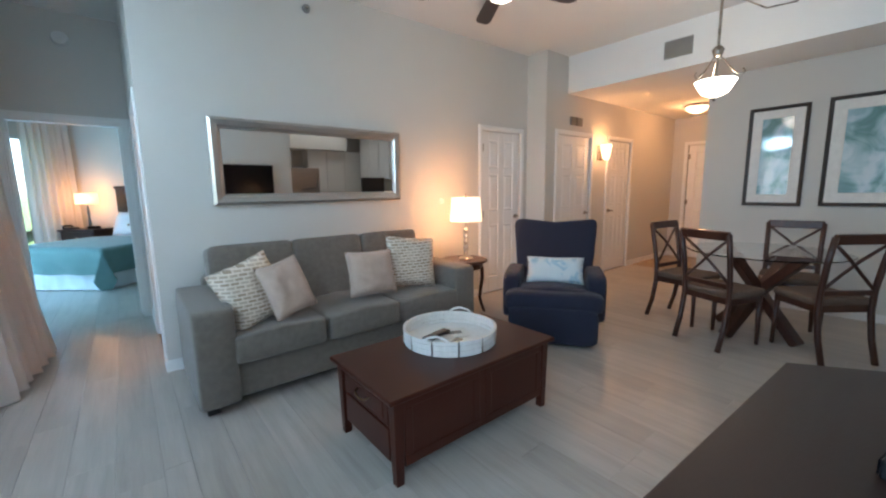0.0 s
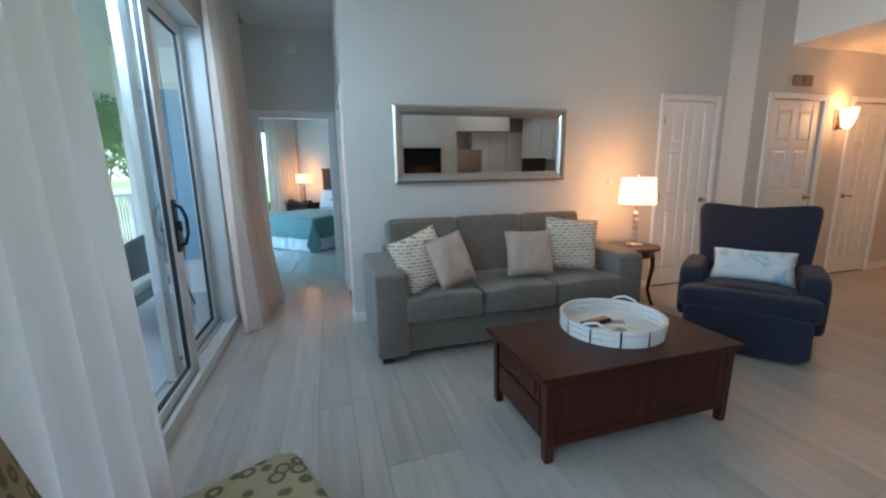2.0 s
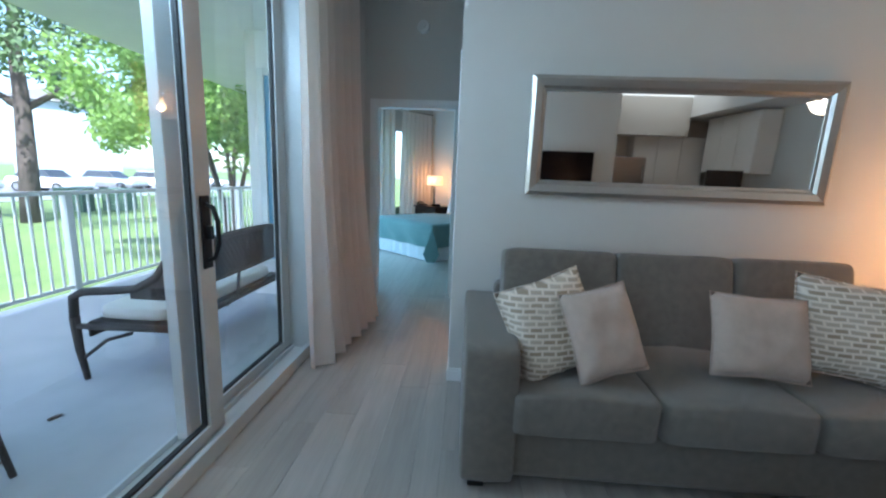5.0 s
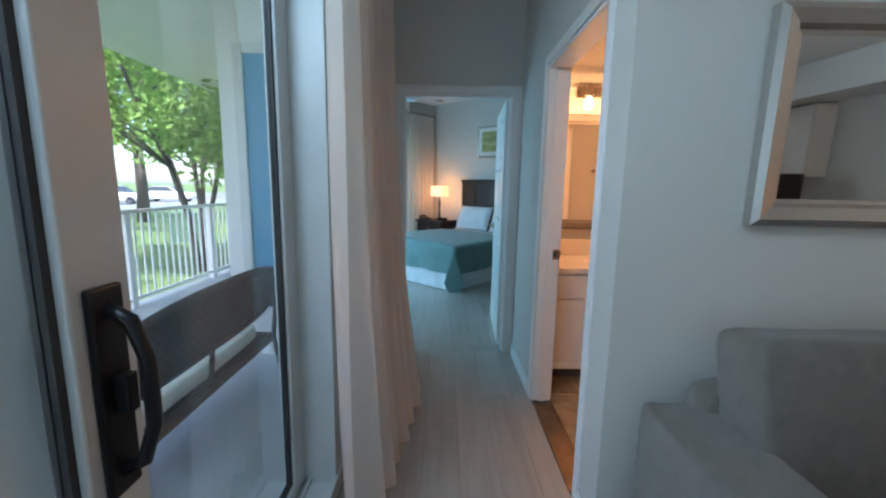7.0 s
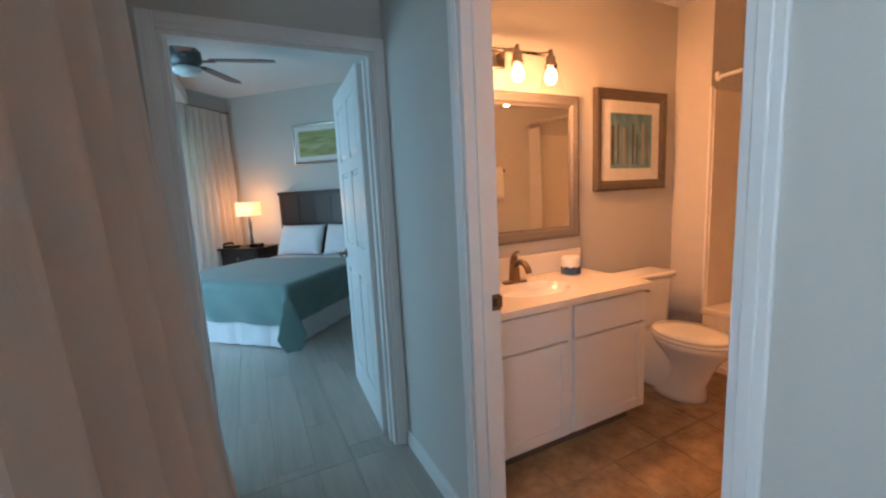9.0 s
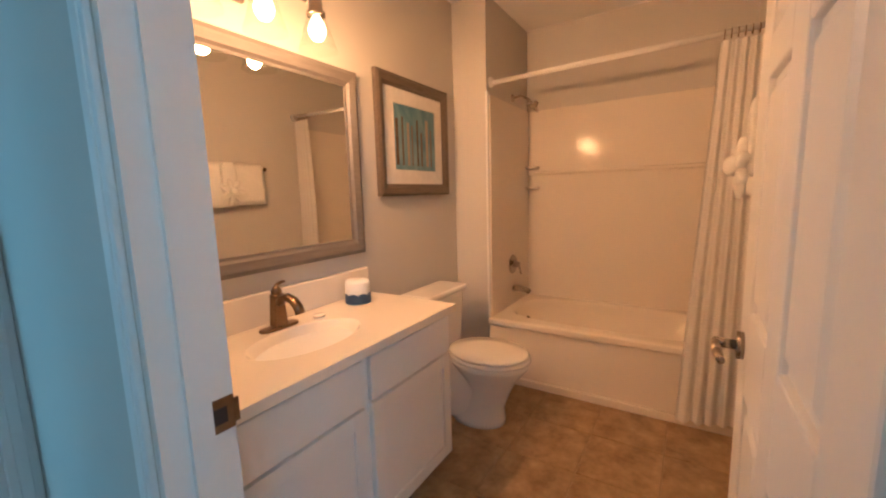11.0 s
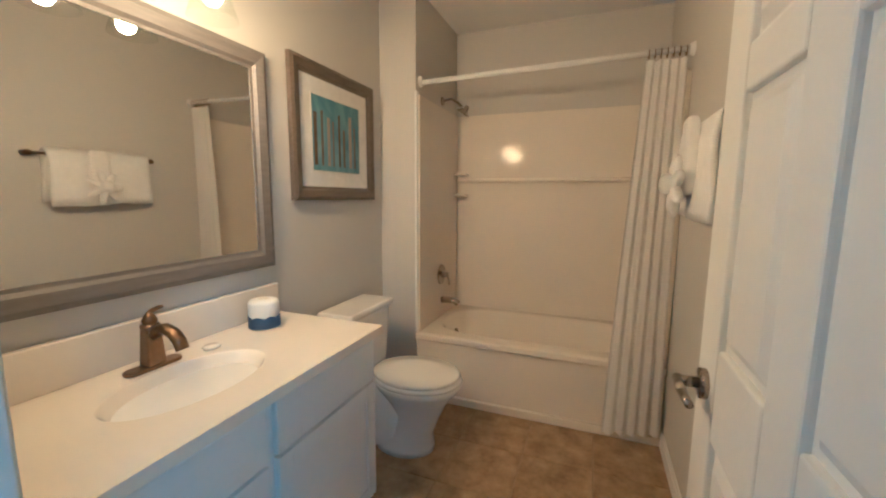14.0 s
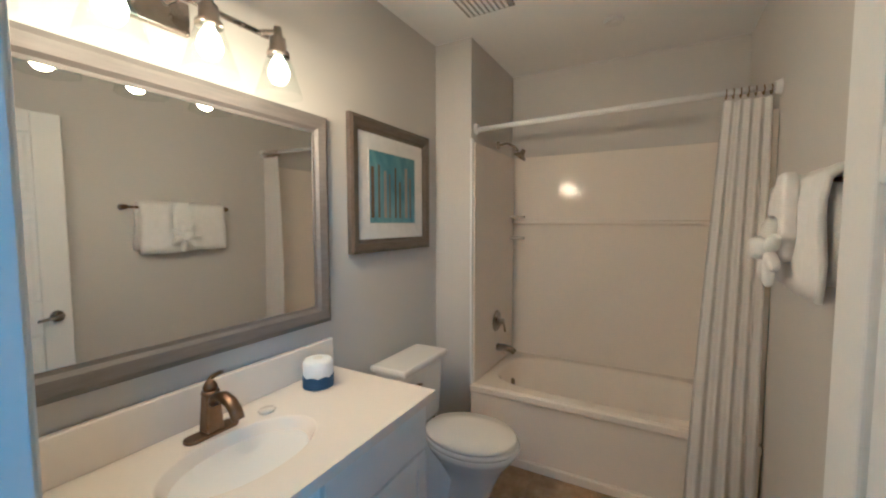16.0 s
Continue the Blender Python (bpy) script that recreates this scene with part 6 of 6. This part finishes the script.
# spread: flat on top, hanging at foot and sides, with a pointed fold at each foot corner
bm = B()
NX, NY = 70, 60
grid = []
for j in range(NY + 1):
    row = []
    for i in range(NX + 1):
        x = (-W2 - 0.37) + (2 * W2 + 0.74) * i / NX
        y_ = -0.37 + (LEN - 0.24) * j / NY
        ox, oy = max(0, abs(x) - W2), max(0, -y_)
        hang = math.hypot(ox, oy) if ox and oy else max(ox, oy)
        hang = min(hang * (1.0 + 0.22 * min(1.0, 2 * ox * oy / (ox * ox + oy * oy)) if ox and oy else 1.0), 0.55)
        px = math.copysign(min(abs(x), W2 + 0.034), x)
        py = max(y_, -0.034)
        if ox and oy:
            th = math.atan2(oy, ox)
            t_ = min(1.0, 2.2 * math.sin(2 * th)) * hang
            px += math.copysign(0.48 * t_ * math.cos(th) ** 2, x)
            py -= 0.48 * t_ * math.sin(th) ** 2
        elif hang:
            wv = 0.014 * math.sin((x + y_) * 13) * hang / 0.36
            px += math.copysign(wv, x) if ox else 0
            py -= wv if oy else 0
        z = 0.605 - hang + 0.006 * noise.noise(Vector((x * 4, y_ * 4, 0)))
        if not hang:
            z += 0.012 * (1 - (abs(x) / W2) ** 4)
        row.append(bm.verts.new((px, py, z)))
    grid.append(row)
for j in range(NY):
    for i in range(NX):
        bm.faces.new((grid[j][i], grid[j][i + 1], grid[j + 1][i + 1], grid[j + 1][i]))
part("bedspread", bm, M_TEAL, bd, "sage teal bedspread", smooth=True)
hbp = part("headboard", one(-W2 - 0.05, W2 + 0.05, LEN + 0.02, LEN + 0.07, 0.20, 1.46), M_ESPRESSO, bd, "espresso wooden headboard", bevel=0.012)
part("headboard_rail", one(-W2 - 0.06, W2 + 0.06, LEN + 0.005, LEN + 0.085, 1.44, 1.49), M_ESPRESSO, hbp, bevel=0.008)
# thin black strips on the face stand for the shade in slat grooves
for i in range(6):
    part("headboard_groove_shade", one(-W2 + 0.02 + 0.27 * i - 0.004, -W2 + 0.02 + 0.27 * i + 0.004, LEN + 0.016, LEN + 0.0205, 0.5, 1.42), M_BLACK, hbp)
for i, x in enumerate((-0.38, 0.38)):
    pw = thing("bed_pillow", "plump white bed pillow against the headboard", "pillow", BED((0.80 - x, 1.88, 0.80)), BZ, "bed pillows")
    part("case", pillow_bm(0.74, 0.46, 0.20, pose(0, 0, 0, -24, 0, 0), i), M_LINEN, pw, smooth=True)

ns = thing("nightstand", "dark wooden nightstand beside the bed", "nightstand", BED((2.12, 1.88, 0)), BZ)
part("top", one(-0.36, 0.36, -0.24, 0.24, 0.68, 0.71), M_ESPRESSO, ns, bevel=0.006)
part("body", one(-0.33, 0.33, -0.21, 0.23, 0.20, 0.68), M_ESPRESSO, ns)
for z0, z1 in ((0.45, 0.66), (0.22, 0.43)):
    d_ = part("drawer", one(-0.31, 0.31, -0.226, -0.21, z0, z1), M_ESPRESSO, ns, bevel=0.004)
    part("knob", rod((0, -0.226, (z0 + z1) / 2), (0, -0.25, (z0 + z1) / 2), 0.014, 0.018), M_NICKEL, d_)
for x in (-0.30, 0.30):
    for yy in (-0.18, 0.20):
        part("leg", rod((x, yy, 0), (x, yy, 0.21), 0.018, 0.024), M_ESPRESSO, ns)
bl_ = thing("bedside_lamp", "lit bedside lamp with an amber shade", "lamp", BED((2.05, 1.88, 0.71)), BZ)
part("foot", lathe([(0, 0), (0.09, 0), (0.09, 0.012), (0.03, 0.03), (0, 0.03)], 28), M_FANGREY, bl_, smooth=True)
part("stem", lathe([(0.02, 0.02), (0.026, 0.10), (0.016, 0.20), (0.024, 0.34), (0.012, 0.44), (0, 0.46)], 18), M_FANGREY, bl_, smooth=True)
g = part("shade", lathe([(0.175, 0.46), (0.168, 0.66), (0.165, 0.66), (0.172, 0.46), (0.175, 0.46)], 40), M_BEDSHADE, bl_, "lit amber drum shade", smooth=True)
g.visible_shadow = False
cl = thing("clock_radio", "black clock radio on the nightstand", "clock radio", BED((1.88, 1.78, 0.71)), BZ)
part("case", one(-0.09, 0.09, -0.05, 0.05, 0, 0.06), M_BLACK, cl, bevel=0.01)
part("display", one(-0.07, 0.07, -0.053, -0.05, 0.015, 0.045), M_SCREEN, cl)
tpn = thing("telephone", "black desk telephone on the nightstand", "telephone", BED((2.32, 1.76, 0.71)), BZ)
part("base", one(-0.09, 0.09, -0.08, 0.08, 0, 0.035), M_BLACK, tpn, bevel=0.01)
part("handset", tube([(-0.06, -0.09, 0.05), (-0.06, -0.05, 0.065), (-0.06, 0.05, 0.065), (-0.06, 0.09, 0.05)], 0.018, 8), M_BLACK, tpn, smooth=True)

picture("framed_print", "green meadow print in a pale silver frame", BED((0.92, 2.195, 2.165)), BZ, 0.94, 0.57, 0.04, M_SILVER, M_ARTFIELD, 0.07)
ceiling_fan("bedroom_fan", "pewter ceiling fan with dark grey blades", (-0.97, 7.55, 2.96), 5, 0.64, -14, M_FANGREY, M_FANGREY, M_PLASTIC, 0.52)
# curtains on the bedroom window wall
mw = pose(-2.13, 9.60, 0, 0, 0, 46.0)
for (u0, u1, folds, sd_) in ((-0.02, 0.80, 6, 11), (0.98, 1.80, 7, 12)):
    p_, q_ = mw @ Vector((u0, -0.10, 0)), mw @ Vector((u1, -0.10, 0))
    curtain("bedroom_curtain", "pale floor-length bedroom curtain", (p_.x, p_.y), (q_.x, q_.y), 0.02, 2.70, folds, 0.05, 0.1, sd_)
cr2 = thing("bedroom_curtain_rod", "slim bedroom curtain rod", "curtain rod")
part("rod", rod(mw @ Vector((-0.1, -0.10, 2.72)), mw @ Vector((1.85, -0.10, 2.72)), 0.011), M_NICKEL, cr2)
for u in (0.0, 1.8):
    part("bracket", rod(mw @ Vector((u, 0.0, 2.72)), mw @ Vector((u, -0.10, 2.72)), 0.008), M_NICKEL, cr2)

# ---- balcony furniture ----
def wicker_seat(name, label, loc, rz, width, group="balcony seats"):
    """Faces -y in its own frame; width along x."""
    root = thing(name, label, "wicker bench", loc, rz, group)
    h = width / 2
    part("seat", one(-h + 0.04, h - 0.04, -0.28, 0.25, 0.335, 0.378), M_WICKER, root, bevel=0.01)
    ap = part("apron", one(-h + 0.05, h - 0.05, -0.29, -0.275, 0.27, 0.345), M_WICKER, root)
    part("cushion", soft(0, -0.02, 0.425, width - 0.14, 0.50, 0.09, 0.25), M_STRIPE, root, "striped seat cushion", smooth=True)
    n = 24
    # woven back: flat strands both ways on a curved sheet, open below it
    def on_back(u, k):
        top = 0.90 - 0.10 * abs(u) ** 3
        return Vector((u * h, 0.29 + 0.08 * k - 0.06 * abs(u) ** 4, 0.57 + (top - 0.57) * k))
    bm = B()
    rows_, cols = 13, max(20, int(width / 0.026))
    for j in range(rows_ + 1):
        k, hw = j / rows_, 0.0095
        strip = []
        for i in range(n * 2 + 1):
            p = on_back(i / n - 1, k)
            strip.append([bm.verts.new(p + Vector((0, dy, dz))) for dy, dz in ((-0.004, -hw), (-0.004, hw), (0.004, hw), (0.004, -hw))])
        for a, b in zip(strip, strip[1:]):
            for i in range(4):
                bm.faces.new((a[i], a[(i + 1) % 4], b[(i + 1) % 4], b[i]))
    for c in range(cols + 1):
        u, hw = 2 * c / cols - 1, 0.0085
        strip = []
        for j in range(rows_ + 1):
            p = on_back(u, j / rows_) + Vector((0, 0.006 * (-1) ** (j + c), 0))
            strip.append([bm.verts.new(p + Vector((dx, dy, 0))) for dx, dy in ((-hw, -0.003), (hw, -0.003), (hw, 0.003), (-hw, 0.003))])
        for a, b in zip(strip, strip[1:]):
            for i in range(4):
                bm.faces.new((a[i], a[(i + 1) % 4], b[(i + 1) % 4], b[i]))
    bk = part("backrest", bm, M_WICKER, root, "dark woven wicker back")
    part("back_rim", tube([on_back(2 * i / n - 1, 1.0) for i in range(n + 1)], 0.022, 8), M_WICKER, bk, smooth=True)
    part("lower_back_rail", tube([on_back(2 * i / n - 1, 0.0) for i in range(n + 1)], 0.016, 8), M_WICKER, bk, smooth=True)
    part("back_seat_rail", rod((-h + 0.03, 0.27, 0.35), (h - 0.03, 0.27, 0.35), 0.022, None, 8), M_WICKER, root, smooth=True)
    for s in (-1, 1):
        pts = [(s * h, 0.31, 0.80), (s * h, 0.24, 0.70), (s * h, 0.10, 0.62), (s * h, -0.08, 0.60), (s * h, -0.24, 0.585), (s * h, -0.31, 0.55), (s * h, -0.32, 0.40)]
        part("arm", tube(pts, 0.026, 8), M_WICKER, root, smooth=True)
        part("side_rail", rod((s * h, -0.30, 0.36), (s * (h - 0.02), 0.27, 0.36), 0.020, None, 8), M_WICKER, root, smooth=True)
        bm = B()
        rows = []
        for k in range(9):
            yy = 0.33 - 0.26 * k / 8
            zt = 0.60 + 0.22 * (1 - (k / 8) ** 0.8) ** 1.2
            rows.append([bm.verts.new((s * h + o, yy, z)) for o, z in ((-0.010, 0.56), (-0.010, zt), (0.010, zt), (0.010, 0.56))])
        for a, b in zip(rows, rows[1:]):
            for i in range(4):
                bm.faces.new((a[i], a[(i + 1) % 4], b[(i + 1) % 4], b[i]))
        part("side_wing", bm, M_WICKER, root)
        part("front_leg", tube([(s * h, -0.32, 0.42), (s * h, -0.31, 0.2), (s * (h - 0.01), -0.29, 0.0)], 0.028, 8, 0.018), M_WICKER, root, smooth=True)
        part("back_leg", tube([(s * (h - 0.03), 0.31, 0.62), (s * (h - 0.03), 0.28, 0.36), (s * (h - 0.03), 0.31, 0.18), (s * (h - 0.03), 0.36, 0.0)], 0.017, 8, 0.013), M_WICKER, root, smooth=True)
        part("side_brace", tube([(s * (h - 0.005), -0.30, 0.14), (s * (h - 0.02), -0.14, 0.27), (s * (h - 0.03), 0.02, 0.32)], 0.012, 6), M_WICKER, root, smooth=True)
    part("back_strut", tube([(0, 0.30, 0.58), (0, 0.275, 0.36)], 0.013, 8), M_WICKER, root, smooth=True)
    return root


wicker_seat("wicker_bench", "dark wicker two-seat bench with a striped cushion", (-2.02, 4.55, -0.05), -90, 1.52)
wicker_seat("wicker_armchair", "dark wicker armchair with a striped cushion on the balcony", (-2.21, 2.675, -0.05), -90, 0.70)
for i, (lx, ly, rz_) in enumerate(((-2.0, 3.05, 40), (-1.95, 2.75, 10), (-2.1, 3.4, 70), (-1.62, 3.82, 0))):
    lf = thing("fallen_leaf", "dry brown leaf on the balcony floor", "leaf", (lx, ly, -0.048), rz_, "fallen leaves")
    part("blade", soft(0, 0, 0.004, 0.07, 0.03, 0.006, 0.9, seed=i), M_SEATPAD, lf)

# ---- outdoors ----
bm = B()
n = 40
gv = [[bm.verts.new((-4.15 - 3 * (1.13 ** i - 1) * 4, -120 + 300 * j / n, -0.45 - 0.25 * min(1, i / 4) + 0.12 * noise.noise(Vector((i * 0.7, j * 0.7, 0))))) for j in range(n + 1)] for i in range(36)]
for i in range(35):
    for j in range(n):
        bm.faces.new((gv[i][j], gv[i][j + 1], gv[i + 1][j + 1], gv[i + 1][j]))
bmesh.ops.create_grid(bm, x_segments=2, y_segments=2, size=900, matrix=Matrix.Translation((0, 0, -1.2)))
tagged(part("ground", bm, M_GRASS, smooth=True), "sunlit mown lawn around the building", "lawn", kind="structure")
tagged(part("road", slab([(-24, -60), (-24, 120), (-46, 120), (-46, -60)], -0.62, -0.45), M_ASPHALT), "grey asphalt parking lot beyond the lawn", "parking lot", kind="structure")
bmk = one(-24, -23.8, -60, 120, -0.7, -0.36)
tagged(part("kerb", bmk, M_CONCRETE), "pale concrete kerb along the parking lot", "kerb", kind="structure")


def leaf_cloud(centers, count, size, seed):
    rng = np.random.default_rng(seed)
    verts, faces = [], []
    for k in range(count):
        c, r = centers[int(rng.integers(len(centers)))]
        d = rng.normal(size=3)
        d /= np.linalg.norm(d)
        p = np.array(c) + d * r * rng.random() ** 0.45
        a, b = rng.normal(size=3), rng.normal(size=3)
        a /= np.linalg.norm(a)
        b = b - a * (a @ b)
        b /= np.linalg.norm(b)
        s = size * (0.6 + 0.8 * rng.random())
        i = len(verts)
        verts += [tuple(p - a * s), tuple(p + b * s * 0.45), tuple(p + a * s), tuple(p - b * s * 0.45)]
        faces.append((i, i + 1, i + 2, i + 3))
    me = bpy.data.meshes.new("crown")
    me.from_pydata(verts, [], faces)
    return me


def tree(name, label, loc, stems, clumps, count, size, leaf, seed, height):
    root = thing(name, label, "tree", loc)
    rng = random.Random(seed)
    for k in range(stems):
        a = 2 * math.pi * k / max(1, stems) + rng.random()
        lean = (0.10 + 0.22 * rng.random()) * height if stems > 1 else 0.03 * height
        pts = [(0.08 * math.cos(a) * (stems > 1), 0.08 * math.sin(a) * (stems > 1), 0)]
        for j in range(1, 6):
            u = j / 5
            pts.append((math.cos(a) * lean * u ** 1.3 + 0.06 * rng.uniform(-1, 1), math.sin(a) * lean * u ** 1.3 + 0.06 * rng.uniform(-1, 1), height * 0.85 * u))
        r = (0.060 if stems > 1 else 0.30)
        tk = part("trunk", tube(pts, r, 10, r * 0.3), M_BARK, root, smooth=True)
        for b_ in range(4):
            p0 = Vector(pts[2 + b_ % 3])
            ang = rng.uniform(0, 6.28)
            q = p0 + Vector((math.cos(ang), math.sin(ang), 0.7)) * height * 0.22
            part("limb", tube([p0, (p0 + q) / 2 + Vector((0, 0, 0.1)), q], r * 0.4, 7, r * 0.12), M_BARK, tk, smooth=True)
    cs = []
    for _ in range(clumps):
        ang, rad = rng.uniform(0, 6.28), math.sqrt(rng.random())
        cs.append(((math.cos(ang) * rad * height * 0.42, math.sin(ang) * rad * height * 0.42, height * rng.uniform(0.38, 1.02)), height * rng.uniform(0.06, 0.13)))
    me = leaf_cloud(cs, count, size, seed)
    me.materials.append(leaf)
    ob = new("crown", me)
    ob.parent = root
    ob["kind"] = "stuff"
    return root


tree("crape_myrtle", "multi-stemmed tree with light green leaves by the railing", (-5.6, 10.8, -0.6), 5, 85, 36000, 0.065, M_LEAF, 3, 6.5)
tree("pine_tree", "tall dark-trunked tree on the lawn", (-14.9, 14.3, -0.7), 1, 22, 9000, 0.11, M_LEAF2, 5, 11.0)
tree("pine_tree", "tall tree beyond the lawn", (-16.0, 23.0, -0.7), 1, 30, 9000, 0.13, M_LEAF, 6, 10.0)
tree("pine_tree", "tall tree beyond the lawn", (-22.0, 8.0, -0.7), 1, 30, 8000, 0.13, M_LEAF2, 9, 11.0)
tree("shade_tree", "broad green tree at the edge of the lawn", (-12.0, 27.0, -0.7), 3, 40, 10000, 0.13, M_LEAF, 12, 8.0)


def car(loc, rz, paint, label):
    root = thing("car", label, "car", loc, rz, "parked cars")
    bm = B()
    sec = [(-2.2, 0.42, 0.78), (-2.1, 0.30, 0.92), (-1.0, 0.28, 0.98), (0.9, 0.28, 0.95), (2.0, 0.30, 0.82), (2.2, 0.42, 0.66)]
    rings = [[bm.verts.new((x, yy, z)) for yy, z in ((-0.82, lo), (-0.88, (lo + hi) / 2), (-0.80, hi), (0.80, hi), (0.88, (lo + hi) / 2), (0.82, lo))] for x, lo, hi in sec]
    for a, b in zip(rings, rings[1:]):
        for i in range(6):
            bm.faces.new((a[i], a[(i + 1) % 6], b[(i + 1) % 6], b[i]))
    bm.faces.new(rings[0])
    bm.faces.new(rings[-1])
    part("body", bm, paint, root, bevel=0.05)
    bm = B()
    vs = box(bm, -1.7, 0.9, -0.76, 0.76, 0.92, 1.46)
    for v in vs:
        if v.co.z > 1.2:
            v.co.x = -1.25 if v.co.x < 0 else 0.25
            v.co.y *= 0.82
    cb = part("cabin_glass", bm, M_CARGLASS, root, "dark windows", bevel=0.04)
    part("roof", one(-1.22, 0.22, -0.63, 0.63, 1.44, 1.49), paint, cb, bevel=0.02)
    for x in (-1.35, 1.35):
        for s in (-1, 1):
            wh = part("wheel", rod((x, s * 0.68, 0.33), (x, s * 0.90, 0.33), 0.33, None, 24), M_TYRE, root)
            part("rim", rod((x, s * 0.90, 0.33), (x, s * 0.91, 0.33), 0.2, None, 20), M_CHROME, wh)
    return root


for i, (cx_, cy_, p_, l_) in enumerate(((-27, 26, M_CARW, "white parked car"), (-27, 30.5, M_CARG, "silver parked car"), (-27, 35, M_CARW, "white parked car"), (-27, 20.5, M_CARG, "silver parked car"), (-27, 41, M_CARW, "white parked car"))):
    car((cx_, cy_, -0.45), 4 * i, p_, l_ + " in the lot")
for i, (ux, uy) in enumerate(((-17.3, 18.2), (-16.3, 19.4), (-9.5, 16.5))):
    ac = thing("utility_cabinet", "dark green slatted utility cabinet on the lawn", "utility cabinet", (ux, uy, -0.72), 20, "utility cabinets")
    part("case", one(-0.5, 0.5, -0.5, 0.5, 0, 1.0), M_ACGREEN, ac, bevel=0.02)
    for k in range(7):
        part("louvre", one(0.5, 0.515, -0.42, 0.42, 0.12 + 0.12 * k, 0.18 + 0.12 * k), M_ACGREEN, ac)
    part("lid", one(-0.53, 0.53, -0.53, 0.53, 1.0, 1.05), M_ACGREEN, ac, bevel=0.01)


def house(loc, rz, L, D, H, wallmat, label):
    root = thing("apartment_building", label, "building", loc, rz)
    wl = part("wall", one(-L / 2, L / 2, -D / 2, D / 2, 0, H), wallmat, root)
    bm = B()
    vs = [bm.verts.new(p) for p in ((-L / 2 - 0.6, -D / 2 - 0.6, H), (L / 2 + 0.6, -D / 2 - 0.6, H), (L / 2 + 0.6, D / 2 + 0.6, H), (-L / 2 - 0.6, D / 2 + 0.6, H), (-L / 2 + 3, 0, H + 2.6), (L / 2 - 3, 0, H + 2.6))]
    for f_ in ((0, 1, 5, 4), (2, 3, 4, 5), (1, 2, 5), (3, 0, 4), (0, 3, 2, 1)):
        bm.faces.new([vs[i] for i in f_])
    part("roof", bm, M_ROOF, root)
    for s in range(int(H // 3)):
        for k in range(int(L // 3.2)):
            x = -L / 2 + 1.6 + 3.2 * k
            wd = part("window", one(x - 0.62, x + 0.62, -D / 2 - 0.05, -D / 2, 0.9 + 3 * s, 2.3 + 3 * s), M_TRIM, root)
            part("pane", one(x - 0.54, x + 0.54, -D / 2 - 0.06, -D / 2 - 0.05, 0.98 + 3 * s, 2.22 + 3 * s), M_CARGLASS, wd)
    return root


house((-62, 62, -0.6), -46, 34, 10, 9.5, M_FACADE, "pale blue three-storey apartment building across the lot")
house((-66, 12, -0.6), -90, 30, 10, 9.5, M_STUCCO, "white three-storey building across the lot")

# ---- floor pieces ----
PW, PL, GAP = 0.182, 1.22, 0.0012
plank_cache = {}


def plank_mesh(w_, l_):
    key = (round(w_, 3), round(l_, 3))
    if key not in plank_cache:
        bm = B()
        b_ = 0.0007
        lo = [bm.verts.new((x, y_, -0.008)) for x, y_ in ((0, 0), (w_, 0), (w_, l_), (0, l_))]
        md = [bm.verts.new((x, y_, -b_)) for x, y_ in ((0, 0), (w_, 0), (w_, l_), (0, l_))]
        hi = [bm.verts.new((x, y_, 0)) for x, y_ in ((b_, b_), (w_ - b_, b_), (w_ - b_, l_ - b_), (b_, l_ - b_))]
        for a, b in ((lo, md), (md, hi)):
            for i in range(4):
                bm.faces.new((a[i], a[(i + 1) % 4], b[(i + 1) % 4], b[i]))
        bm.faces.new(hi)
        plank_cache[key] = mesh_of(bm, "plank", M_PLANK)
    return plank_cache[key]


def lay_planks(parent, x0, x1, y0, y1, seed, skip=lambda x, y_: False):
    rng = random.Random(seed)
    x = x0
    while x < x1 - 0.02:
        w_ = min(PW, x1 - x)
        y_ = y0 - rng.random() * PL
        while y_ < y1:
            a, b = max(y_, y0), min(y_ + PL, y1)
            if b - a > 0.03 and not skip(x + w_ / 2, (a + b) / 2):
                ob = new("plank", plank_mesh(w_ - GAP, b - a - GAP))
                ob.location = (x, a, 0)
                ob.parent = parent
            y_ += PL
        x += PW


lay_planks(floor, -1.03, 0.0, -0.4, 5.80, 1)
lay_planks(floor, 0.0, 4.14, -0.4, 4.0, 2)
lay_planks(floor, 4.14, 6.6, -0.4, 3.70, 3, lambda x, y_: x > 5.45 and y_ < 2.0)
lay_planks(floor, 2.45, 5.35, -3.1, -0.4, 4)
lay_planks(floor_bed, -2.13, 2.55, 5.80, 10.9, 5)


def lay_tiles(parent, x0, x1, y0, y1, s, gap=0.004):
    bm = B()
    h = s - gap
    b_ = 0.003
    lo = [bm.verts.new((x, y_, -0.004)) for x, y_ in ((0, 0), (h, 0), (h, h), (0, h))]
    hi = [bm.verts.new((x, y_, 0.0015)) for x, y_ in ((b_, b_), (h - b_, b_), (h - b_, h - b_), (b_, h - b_))]
    for i in range(4):
        bm.faces.new((lo[i], lo[(i + 1) % 4], hi[(i + 1) % 4], hi[i]))
    bm.faces.new(hi)
    me = mesh_of(bm, "tile", M_TILE)
    nx, ny = math.ceil((x1 - x0) / s), math.ceil((y1 - y0) / s)
    for i in range(nx):
        for j in range(ny):
            ob = new("tile", me)
            ob.location = (x0 + i * s, y0 + j * s, 0)
            ob.parent = parent


lay_tiles(floor_bath, 0.125, 2.20, 4.085, 5.79, 0.345)
lay_tiles(floor_entry, 6.6, 8.04, 2.29, 3.7, 0.345)
th = tagged(part("threshold_strip", one(0.0, 0.125, 4.27, 5.01, -0.004, 0.006), M_BRONZE, None, bevel=0.003), "metal transition strip at the bathroom door", "threshold", kind="structure")
